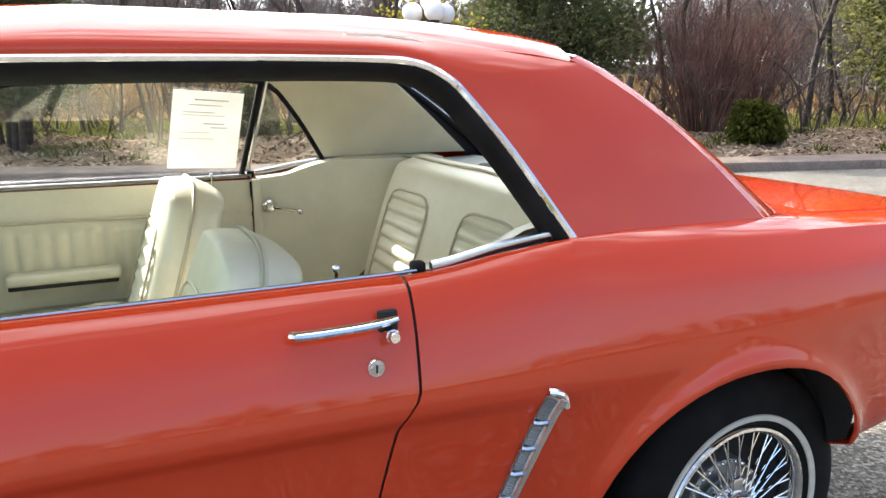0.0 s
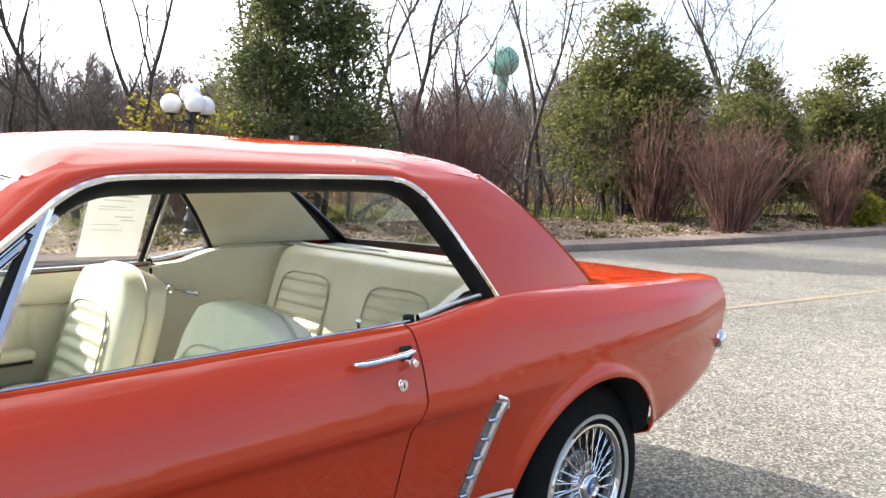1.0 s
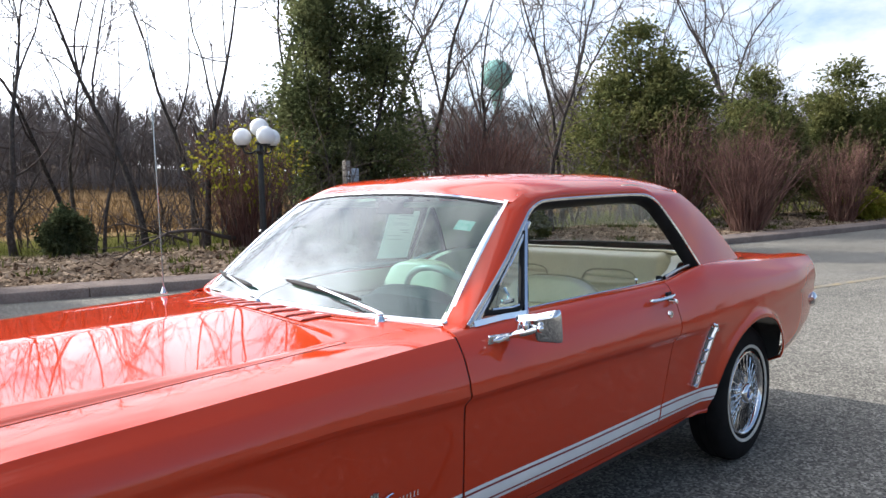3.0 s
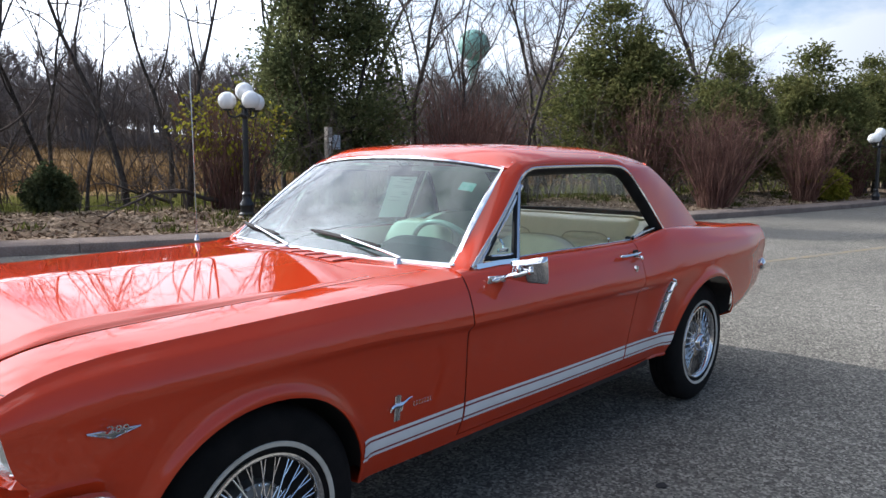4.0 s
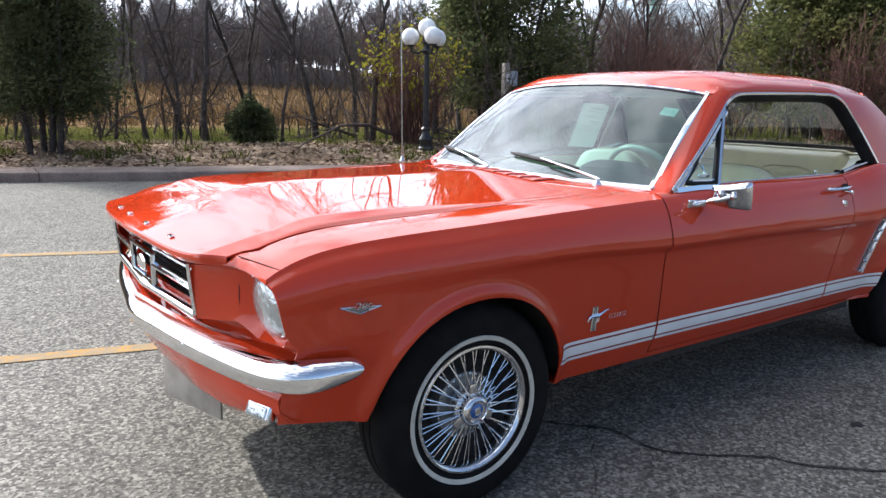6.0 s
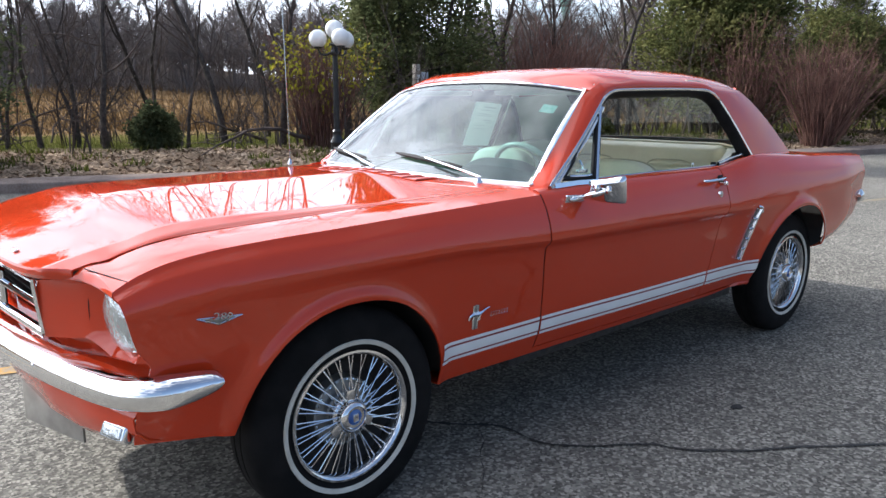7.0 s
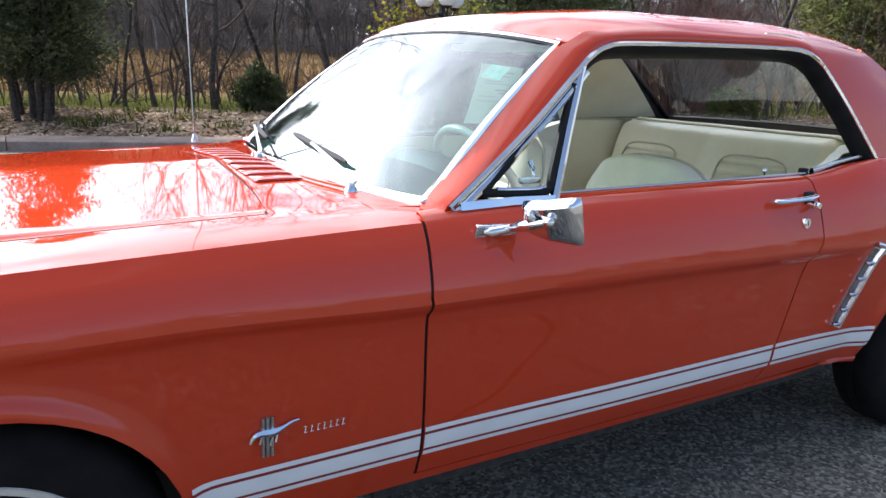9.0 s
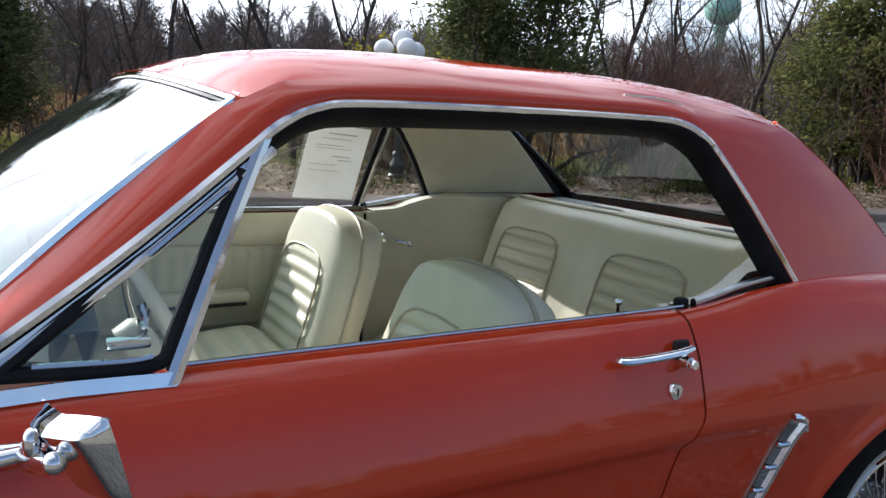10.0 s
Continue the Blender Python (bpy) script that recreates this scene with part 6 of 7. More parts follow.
def seat_back(width, height, thick, name, label, pleat_w, pleat_lo, pleat_hi, pleats, round_top, parent, place):
    """A bucket backrest: rounded shoulders, piped edge, a sunk panel of cross pleats in its face."""
    nu, nv = 34, 60
    face = []
    for u in np.linspace(-1, 1, nu):
        col = []
        for v in np.linspace(0, 1, nv):
            top = height * (1 - round_top * abs(u) ** 3.2)
            half = width / 2 * (1 - 0.10 * v**2 - 0.10 * smoothstep(0.8, 1, v))
            y, z = u * half, v * top
            edge = (1 - abs(u) ** 5) * (1 - smoothstep(0.93, 1.0, v) ** 2) * smoothstep(0, 0.06, v) ** 0.5
            x = -thick * 0.5 * edge**0.6
            pin = smoothstep(pleat_w, pleat_w - 0.05, abs(u)) * smoothstep(pleat_lo, pleat_lo + 0.03, v) * smoothstep(pleat_hi - 0.03 * (1 - abs(u)), pleat_hi - 0.05, v + 0.10 * abs(u) ** 3)
            ph = (v - pleat_lo) / (pleat_hi - pleat_lo) * pleats
            x += pin * (0.016 - 0.020 * abs(math.sin(math.pi * ph)) ** 0.65)
            col.append((x, y, z))
        face.append(col)
    face = np.array(face)
    g = sheet(face, flip=True)
    backp = face.copy()
    for i, u in enumerate(np.linspace(-1, 1, nu)):
        for j, v in enumerate(np.linspace(0, 1, nv)):
            backp[i, j, 0] = thick * 0.5 * ((1 - abs(u) ** 6) * (1 - smoothstep(0.95, 1.0, v) ** 2)) ** 0.5
    g.join(sheet(backp))
    ob = part(name, g.moved(place), M_VINYL, parent, label, sharp=180)
    rim = np.array([face[0, j] for j in range(nv)] + [face[i, nv - 1] for i in range(1, nu)] + [face[nu - 1, j] for j in range(nv - 2, -1, -1)])
    pipe = tube(rim + (-0.012, 0, 0), 0.0045, 6).moved(place)
    part("piping", pipe, M_VINYL_PIPE, ob, "tan welt piping")
    loop = []
    for t in np.linspace(0, 2 * np.pi, 48, endpoint=False):
        c, s2 = math.cos(t), math.sin(t)
        uu = (pleat_w + 0.0) * np.sign(c) * abs(c) ** 0.35
        vv = (pleat_lo + pleat_hi) / 2 + (pleat_hi - pleat_lo) / 2 * np.sign(s2) * abs(s2) ** 0.35
        if s2 > 0:
            vv -= 0.06 * abs(uu) ** 2
        half = width / 2 * (1 - 0.10 * vv**2)
        loop.append((-thick * 0.5 - 0.001, uu * half, vv * height * (1 - round_top * abs(uu) ** 3.2)))
    loop.append(loop[0])
    part("piping", tube(loop, 0.0035, 5, caps=False).moved(place), M_VINYL_PIPE, ob)
    return ob


def seat_cushion(width, length, thick, name, place, pleats=7):
    nu, nv = 30, 50
    face = []
    for u in np.linspace(-1, 1, nu):
        col = []
        for v in np.linspace(0, 1, nv):
            e = (1 - abs(u) ** 6) * (1 - abs(2 * v - 1) ** 8)
            z = thick * e**0.4
            pin = smoothstep(0.66, 0.60, abs(u)) * smoothstep(0.12, 0.16, v) * smoothstep(0.92, 0.88, v)
            z += pin * (-0.014 + 0.018 * abs(math.sin(math.pi * v * pleats)) ** 0.65)
            col.append(((v - 0.5) * length, u * width / 2, z))
        face.append(col)
    g = sheet(np.array(face))
    return part(name, g.moved(place), M_VINYL, car, "cream vinyl seat cushion", sharp=180)


for s in (-1, 1):
    y = s * 0.365
    seat_cushion(0.50, 0.52, 0.15, "seat_cushion", pose(1.40, y, 0.42, 0, -6, 0))
    seat_back(0.545, 0.50, 0.150, "seat_back", "cream vinyl bucket backrest with cross pleats", 0.60, 0.06, 0.74, 8, 0.13, car, pose(1.665, y, 0.475 if s > 0 else 0.455, 0, 17.0 if s > 0 else 20.0, 0))

# rear bench: back with two pleated places, cushion, parcel shelf
BENCH = 0.515


def bench_face(y, v):
    """The rear backrest's face without its pleats: rounded at the top and at both ends."""
    a = abs(y)
    crown, end = smoothstep(0.88, 1.0, v) ** 2, smoothstep(0.455, BENCH, a) ** 2
    x = 2.335 + 0.165 * v + 0.055 * crown + 0.05 * end
    z = 0.48 + 0.520 * v - 0.014 * crown - 0.022 * end * v
    x -= 0.030 * (1 - abs(2 * min(1.0, v) - 1) ** 4) + 0.016 * math.exp(-((a - 0.25) / 0.20) ** 4)
    return np.array((x, y, z))


PLEAT_LO, PLEAT_HI = 0.10, 0.800
bench = []
for y in np.linspace(-BENCH, BENCH, 120):
    col = []
    for v in np.linspace(0, 1, 110):
        p = bench_face(y, v)
        u = (abs(y) - 0.25) / 0.145
        pin = smoothstep(1.0, 0.93, abs(u)) * smoothstep(PLEAT_LO, PLEAT_LO + 0.03, v) * smoothstep(PLEAT_HI - 0.03 * u * u, PLEAT_HI - 0.03 - 0.03 * u * u, v)
        p[0] += pin * (0.014 - 0.020 * abs(math.sin(math.pi * (v - PLEAT_LO) / (PLEAT_HI - PLEAT_LO) * 9)) ** 0.65)
        col.append(p)
    bench.append(col)
bench_ob = part("rear_backrest", sheet(np.array(bench), flip=True), M_VINYL, car, "cream vinyl rear bench back with two pleated places", sharp=180)
for s in (-1, 1):
    loop = []
    for t in np.linspace(0, 2 * np.pi, 60, endpoint=True):
        c, s2 = math.cos(t), math.sin(t)
        u, v = np.sign(c) * abs(c) ** 0.28, (PLEAT_LO + PLEAT_HI) / 2 + (PLEAT_HI - PLEAT_LO) / 2 * np.sign(s2) * abs(s2) ** 0.28
        v -= 0.03 * u * u if s2 > 0 else 0
        loop.append(bench_face(s * 0.25 + u * 0.150, v) + np.array((-0.003, 0, 0)))
    part("piping", tube(loop, 0.004, 5, caps=False), M_VINYL_PIPE, bench_ob)
topline = np.array([bench_face(y, 0.97) for y in np.linspace(-BENCH + 0.01, BENCH - 0.01, 40)])
part("piping", tube(topline + (0.004, 0, 0.004), 0.005, 6), M_VINYL_PIPE, bench_ob)
part("rear_backrest", sheet(np.array([[(2.525 + 0.05 * t, y, 0.972 - 0.020 * t) for t in (0, 1)] for y in np.linspace(-0.60, 0.60, 9)])), M_VINYL, car)
bc = []
for y in np.linspace(-0.61, 0.61, 60):
    bc.append([(2.02 + 0.40 * v, y, 0.40 + 0.09 * (1 - abs(2 * v - 1) ** 6) + 0.01 * abs(math.sin(math.pi * v * 6))) for v in np.linspace(0, 1, 24)])
part("rear_cushion", sheet(np.array(bc)), M_VINYL, car, "cream vinyl rear bench cushion", sharp=180)
part("rear_cushion", block((2.03, -0.61, 0.33), (2.06, 0.61, 0.42), 0.01), M_VINYL, car)
M_SHELF = material("pale_shelf", (0.30, 0.31, 0.28), 0.8, spec=0.2, second=(0.25, 0.26, 0.235), scale=12, bump=0.2, bump_scale=200)
part("parcel_shelf", shell(np.array([[(2.560 + 0.260 * t, y, 0.950 + 0.010 * t) for t in np.linspace(0, 1, 5)] for y in np.linspace(-0.595, 0.595, 9)]), 0.02), M_SHELF, car, "pale grey green parcel shelf")
for y in (-0.27, 0.22):
    part("shelf_speaker", lathe([(0.001, 0.006), (0.05, 0.006), (0.056, 0.002), (0.056, -0.004)], 28, "z").moved(pose(2.70, y, 0.958) @ Matrix.Diagonal((0.9, 1.5, 1, 1))), M_DARK, car, "dark oval shelf speaker")

# dash: padded top with instrument hood, column, wheel, inside mirror
dash = []
for y in np.linspace(-0.665, 0.665, 60):
    hump = math.exp(-((y + 0.36) / 0.19) ** 4)
    prof = [(GLASS_BASE(y) + 0.035, 0.905), (0.90, 0.912 + 0.018 * hump), (0.97, 0.922 + 0.026 * hump), (1.005 + 0.03 * hump, 0.914 + 0.022 * hump), (1.012 + 0.03 * hump, 0.885), (0.99, 0.86), (0.985, 0.80), (0.99, 0.74), (0.95, 0.70)]
    dash.append([(x, y, z) for x, z in prof])
M_DASHTOP = material("dash_pad", (0.028, 0.042, 0.041), 0.6, spec=0.2, second=(0.038, 0.054, 0.052), scale=8)
part("dashboard", shell(np.array(dash), 0.004), M_DASHTOP, car, "dark green padded dashboard", sharp=60)
hood_d = []
for y in np.linspace(-0.56, -0.16, 24):
    k = 1 - abs((y + 0.36) / 0.2) ** 4
    hood_d.append([(0.96 + 0.11 * t, y, 0.918 + 0.056 * k * math.sin(math.pi * (0.15 + 0.75 * t))) for t in np.linspace(0, 1, 10)] + [(1.055, y, 0.86)])
part("instrument_hood", shell(np.array(hood_d), 0.003), M_DASHTOP, car, "dark green instrument hood", sharp=60)
SW = pose(1.195, -0.36, 0.852, 0, 62, 0)
ring = [(0.195 * math.cos(a), 0.195 * math.sin(a), 0) for a in np.linspace(0, 2 * np.pi, 61)]
sw = part("steering_wheel", tube(ring, 0.0115, 10, caps=False).moved(SW), M_WHEELRIM, car, "cream three-spoke steering wheel")
for a in (0, 2.2, 4.08):
    part("wheel_spoke", tube([(0.03 * math.cos(a), 0.03 * math.sin(a), -0.045), (0.10 * math.cos(a), 0.10 * math.sin(a), -0.03), (0.19 * math.cos(a), 0.19 * math.sin(a), 0)], [0.016, 0.012, 0.009], 8, squash=0.45).moved(SW), M_CHROME, sw, "polished spoke")
part("horn_hub", lathe([(0.046, -0.075), (0.050, -0.045), (0.040, -0.025), (0.001, -0.020)], 28, "z").moved(SW), M_WHEELRIM, sw)
part("steering_column", tube([(1.165, -0.36, 0.838), (0.92, -0.36, 0.715)], [0.030, 0.034], 14), M_WHEELRIM, sw)
inm = part("inside_mirror", block((1.265, -0.10, 1.195), (1.285, 0.10, 1.245), 0.008, 3), M_DARK, car, "black inside mirror")
part("mirror_stem", tube([(1.265, 0, 1.24), (1.22, 0, 1.275)], 0.006, 8), M_CHROME, inm)
for s in (-1, 1):
    visor = block((1.245, min(s * 0.08, s * 0.52), 1.222), (1.40, max(s * 0.08, s * 0.52), 1.242), 0.009, 3)
    part("sun_visor", visor, M_HEADLINER, car, "cream sun visor")

# the sale sheet behind the passenger's window, its text as plain bars
sheet_c = [right_at(1.800, 1.196, 0.012), right_at(2.010, 1.180, 0.012), right_at(1.985, 0.940, 0.012), right_at(1.770, 0.950, 0.012)]
sheet_c = [np.array(p) for p in sheet_c]
paper = part("paper_sheet", shell(np.array([[sheet_c[0] + (sheet_c[1] - sheet_c[0]) * u + ((sheet_c[3] + (sheet_c[2] - sheet_c[3]) * u) - (sheet_c[0] + (sheet_c[1] - sheet_c[0]) * u)) * v + np.array((0, -0.004 * math.sin(3 * u + 2 * v), 0)) for v in np.linspace(0, 1, 8)] for u in np.linspace(0, 1, 8)]), 0.0008), M_PAPER, car, "white printed sheet taped inside the window")
for v, u0, u1, h in ((0.10, 0.30, 0.78, 0.016), (0.17, 0.22, 0.70, 0.010), (0.26, 0.15, 0.60, 0.010), (0.30, 0.15, 0.75, 0.008), (0.40, 0.45, 0.75, 0.014), (0.45, 0.55, 0.80, 0.012), (0.52, 0.12, 0.55, 0.008), (0.60, 0.12, 0.62, 0.008)):
    q = []
    for u, vv in ((u0, v), (u1, v), (u1, v + h), (u0, v + h)):
        a = sheet_c[0] + (sheet_c[1] - sheet_c[0]) * u
        b = sheet_c[3] + (sheet_c[2] - sheet_c[3]) * u
        q.append(a + (b - a) * vv + np.array((0, -0.0075 - 0.004 * math.sin(3 * u + 2 * vv), 0)))
    part("text_bar", Geo().add(q, [(0, 1, 2, 3)]), M_INK, paper)


# ---- trees, shrubs and street furniture ----
def arrays_mesh(name, verts, faces, mats):
    """A mesh from arrays of points and of triangles or quads, quickly."""
    me = bpy.data.meshes.new(name)
    verts, faces = np.asarray(verts, np.float32), np.asarray(faces, np.int32)
    k = faces.shape[1]
    me.vertices.add(len(verts))
    me.vertices.foreach_set("co", verts.ravel())
    me.loops.add(faces.size)
    me.loops.foreach_set("vertex_index", faces.ravel())
    me.polygons.add(len(faces))
    me.polygons.foreach_set("loop_start", np.arange(0, faces.size, k, dtype=np.int32))
    me.update(calc_edges=True)
    me.materials.append(mats)
    return me


def limb_arrays(limbs):
    """Tapered tubes for a list of (path, radii, sides)."""
    vs, fs, n = [], [], 0
    for path, radii, sides in limbs:
        path = np.asarray(path)
        tan = np.gradient(path, axis=0)
        tan /= np.linalg.norm(tan, axis=1, keepdims=True) + 1e-9
        ref = np.array((1.0, 0.13, 0.0)) if abs(tan[0][2]) > 0.8 else np.array((0.0, 0.1, 1.0))
        s1 = np.cross(tan, ref)
        s1 /= np.linalg.norm(s1, axis=1, keepdims=True) + 1e-9
        s2 = np.cross(tan, s1)
        a = np.arange(sides) * 2 * np.pi / sides
        ring = path[:, None] + np.asarray(radii)[:, None, None] * (np.cos(a)[None, :, None] * s1[:, None] + np.sin(a)[None, :, None] * s2[:, None])
        m = len(path)
        i, j = np.meshgrid(np.arange(m - 1), np.arange(sides), indexing="ij")
        k = (j + 1) % sides
        f = np.stack([i * sides + j, i * sides + k, (i + 1) * sides + k, (i + 1) * sides + j], -1).reshape(-1, 4) + n
        vs.append(ring.reshape(-1, 3)), fs.append(f)
        n += m * sides
    return np.concatenate(vs), np.concatenate(fs)


def grow(rng, start, way, length, r0, r1, segs, wander, lift=0.0):
    """A crooked path of a limb."""
    p, d = np.array(start, float), np.array(way, float)
    d /= np.linalg.norm(d)
    out, step = [p.copy()], length / segs
    for _ in range(segs):
        d = d + rng.normal(0, wander, 3) + (0, 0, lift)
        d /= np.linalg.norm(d)
        p = p + d * step
        out.append(p.copy())
    return np.array(out), np.linspace(r0, r1, segs + 1)


def tree_limbs(seed, height, r0, fork=0.35, spread_=0.7, fine=1.0, low=0.22):
    """Trunk and branches of a leafless tree."""
    rng = np.random.RandomState(seed)
    trunk, branches = [], []
    path, rad = grow(rng, (0, 0, -0.15), (rng.normal(0, 0.06), rng.normal(0, 0.06), 1), height, r0, r0 * 0.16, 14, 0.11, 0.03)
    rad = r0 * (0.08 + 0.92 * (1 - np.linspace(0, 1, 15)) ** 1.4)
    rad[0] *= 1.25
    trunk.append((path, rad, 7))
    leaders = [(path, rad)]
    for _ in range(rng.randint(1, 3)):
        i = int(14 * (fork + rng.uniform(-0.08, 0.15)))
        a = rng.uniform(0, 2 * np.pi)
        p2, q2 = grow(rng, path[i], (0.45 * np.cos(a), 0.45 * np.sin(a), 1), height * (1 - i / 14) * rng.uniform(0.75, 1.0), rad[i] * 0.62, r0 * 0.05, 9, 0.18, 0.05)
        trunk.append((p2, q2, 6))
        leaders.append((p2, q2))
    for path, rad in leaders:
        n = len(path)
        for _ in range(int(11 * fine)):
            i = rng.randint(max(1, int(n * low)), n - 1)
            a = rng.uniform(0, 2 * np.pi)
            ln = height * rng.uniform(0.12, 0.34) * (1.15 - i / n * 0.6)
            b, br = grow(rng, path[i], (spread_ * np.cos(a), spread_ * np.sin(a), rng.uniform(0.15, 0.9)), ln, max(0.014, rad[i] * 0.42), 0.007, 6, 0.26, 0.07)
            branches.append((b, br, 4))
            for _ in range(int(5 * fine)):
                j = rng.randint(1, 6)
                t, tr = grow(rng, b[j], b[j] - b[j - 1] + rng.normal(0, 0.10, 3) + (0, 0, 0.03), ln * rng.uniform(0.25, 0.6), max(0.007, br[j] * 0.6), 0.0045, 4, 0.22, 0.05)
                branches.append((t, tr, 3))
                for _ in range(int(3 * fine)):
                    k = rng.randint(1, 4)
                    w, wr = grow(rng, t[k], t[k] - t[k - 1] + rng.normal(0, 0.06, 3), ln * rng.uniform(0.12, 0.30), 0.0052, 0.003, 2, 0.22)
                    branches.append((w, wr, 3))
    return trunk, branches


def leaf_material(name, base, second, scale, through_=0.4, vary=0.35):
    """Thin leaves: part of the light shines through them."""
    return let_light_through(material(name, base, 0.75, spec=0.12, second=second, scale=scale, per_island=vary), through_)


M_BARK = material("bark", (0.060, 0.052, 0.048), 0.95, spec=0.1, second=(0.115, 0.102, 0.093), scale=9, fine=((0.03, 0.024, 0.02), 40, 0.6), bump=0.8, bump_scale=40, per_object=0.25)
M_TWIG = material("twigs", (0.080, 0.065, 0.058), 0.9, spec=0.1, second=(0.13, 0.105, 0.093), scale=3, per_object=0.2)
# distant wood, made paler so that its colour carries the haze
M_FARWOOD_HAZE = material("hazed_far_wood", (0.15, 0.132, 0.126), 0.95, spec=0.1, second=(0.22, 0.195, 0.185), scale=0.15, per_island=0.35)
M_LEAF = leaf_material("evergreen", (0.100, 0.115, 0.044), (0.235, 0.23, 0.09), 1.6, 0.45)
M_LEAF_DARK = leaf_material("dark_evergreen", (0.066, 0.083, 0.043), (0.145, 0.155, 0.075), 1.6, 0.4)
M_LEAF_MID = leaf_material("mid_evergreen", (0.088, 0.108, 0.050), (0.20, 0.21, 0.095), 1.6, 0.45)
M_REDSTEM = material("red_stems", (0.115, 0.056, 0.046), 0.85, spec=0.15, second=(0.20, 0.115, 0.088), scale=2, per_island=0.35)
M_YELLOWLEAF = leaf_material("yellow_leaf", (0.22, 0.23, 0.03), (0.36, 0.31, 0.05), 6, 0.5)
M_WEED = leaf_material("weed_leaf", (0.055, 0.066, 0.014), (0.12, 0.125, 0.03), 4, 0.3, 0.4)
M_DRYGRASS = leaf_material("dry_grass", (0.125, 0.078, 0.036), (0.19, 0.125, 0.062), 0.5, 0.25)
M_CHIP = material("bark_chips", (0.15, 0.102, 0.070), 0.95, spec=0.1, second=(0.38, 0.285, 0.20), scale=2.5, per_island=0.45)

# leafless trees behind the planted strip: a few kinds, copied with turns and sizes
tree_kinds = []
for k in range(5):
    tr, br = tree_limbs(40 + k, 8.6 + 0.7 * k, 0.080 + 0.010 * k, fork=0.30 + 0.05 * k, spread_=0.75, fine=0.82)
    t_me, b_me = arrays_mesh("trunk", *limb_arrays(tr), M_BARK), arrays_mesh("branch_work", *limb_arrays(br), M_TWIG)
    for me in (t_me, b_me):
        me.polygons.foreach_set("use_smooth", [True] * len(me.polygons))
    tree_kinds.append((t_me, b_me))


def bare_tree(x, y, kind, size, turn, girth=1.0):
    ob = thing("bare_tree", "leafless grey-brown tree with crooked branches behind the mulch strip", "tree", "leafless trees behind the road", (x, y, float(land(x, y))), turn)
    ob.scale = (size * girth, size * girth, size)
    for nm, me in zip(("trunk", "branch_work"), tree_kinds[kind]):
        o = new(nm, me)
        o.parent = ob
    return ob


spots = [(1.4, 15.8), (2.06, 14.2), (2.6, 13.9), (3.4, 14.3), (3.6, 13.1), (5.4, 15.4), (5.0, 12.5), (6.1, 13.1), (6.5, 11.3), (10.4, 14.6),
         (12.2, 12.4), (13.6, 11.8), (15.5, 11.2), (16.4, 10.2), (18.1, 11.0), (19.7, 11.6), (22.0, 12.4), (25.5, 11.0), (-0.6, 15.0), (-1.8, 17.0), (0.2, 18.5), (3.0, 19.5), (6.5, 18.0), (9.5, 17.5), (13.0, 17.0), (17.0, 16.5), (21.5, 17.0), (28.0, 14.0), (32.0, 11.0), (-4.0, 18.0), (36.0, 9.5)]
spot_rng = np.random.RandomState(8)
for i, (x, y) in enumerate(spots):
    bare_tree(x, y, i % 5, spot_rng.uniform(0.72, 0.92) * (0.42 if x < 1.9 else 0.74 if x < 5.2 else 1.0), spot_rng.uniform(0, 360), spot_rng.uniform(0.75, 1.0))
for i in range(24):
    x, d = spot_rng.uniform(-9, 38), 4.6 + 7.0 * spot_rng.uniform() ** 1.4
    bare_tree(x, float(kerb_y(x)) + d / 0.945, i % 5, spot_rng.uniform(0.22, 0.42), spot_rng.uniform(0, 360), spot_rng.uniform(1.0, 1.5))

for i in range(16):
    a, dist = radians(14 + 2.6 * i + spot_rng.uniform(-1, 1)), spot_rng.uniform(26, 44)
    bare_tree(dist * math.cos(a), dist * math.sin(a), (i * 2) % 5, spot_rng.uniform(1.05, 1.4), spot_rng.uniform(0, 360), 1.1)

# thin saplings and brush between them
rng = np.random.RandomState(21)
limbs = []
for _ in range(400):
    x, d = rng.uniform(-7, 34), 3.4 + 7.0 * rng.uniform() ** 1.3
    y = float(kerb_y(x)) + d / 0.945
    p, r = grow(rng, (x, y, float(land(x, y)) - 0.05), (rng.normal(0, 0.22), rng.normal(0, 0.22), 1), rng.uniform(0.9, 3.2), rng.uniform(0.010, 0.034), 0.005, 7, 0.17, 0.02)
    limbs.append((p, r, 4))
    for _ in range(7):
        j = rng.randint(1, 7)
        q, s = grow(rng, p[j], p[j] - p[j - 1] + rng.normal(0, 0.22, 3), rng.uniform(0.3, 1.0), max(0.006, r[j] * 0.6), 0.004, 4, 0.26)
        limbs.append((q, s, 3))
        for _ in range(3):
            k = rng.randint(1, 4)
            q2, s2 = grow(rng, q[k], q[k] - q[k - 1] + rng.normal(0, 0.12, 3), rng.uniform(0.15, 0.45), 0.005, 0.003, 3, 0.28)
            limbs.append((q2, s2, 3))
for _ in range(14):
    x, d = rng.uniform(-4, 16), 3.6 + 3.5 * rng.uniform()
    a = rng.uniform(0, 6.28)
    p, r = grow(rng, (x, float(kerb_y(x)) + d / 0.945, float(land(x, float(kerb_y(x)) + d / 0.945)) + 0.05), (np.cos(a), 0.4 * np.sin(a), rng.uniform(0.1, 0.7)), rng.uniform(1.5, 3.6), rng.uniform(0.025, 0.06), 0.010, 8, 0.16, -0.01)
    limbs.append((p, r, 5))
    for _ in range(8):
        j = rng.randint(2, 8)
        q, s = grow(rng, p[j], p[j] - p[j - 1] + rng.normal(0, 0.3, 3), rng.uniform(0.4, 1.1), max(0.008, r[j] * 0.55), 0.004, 4, 0.28)
        limbs.append((q, s, 4))
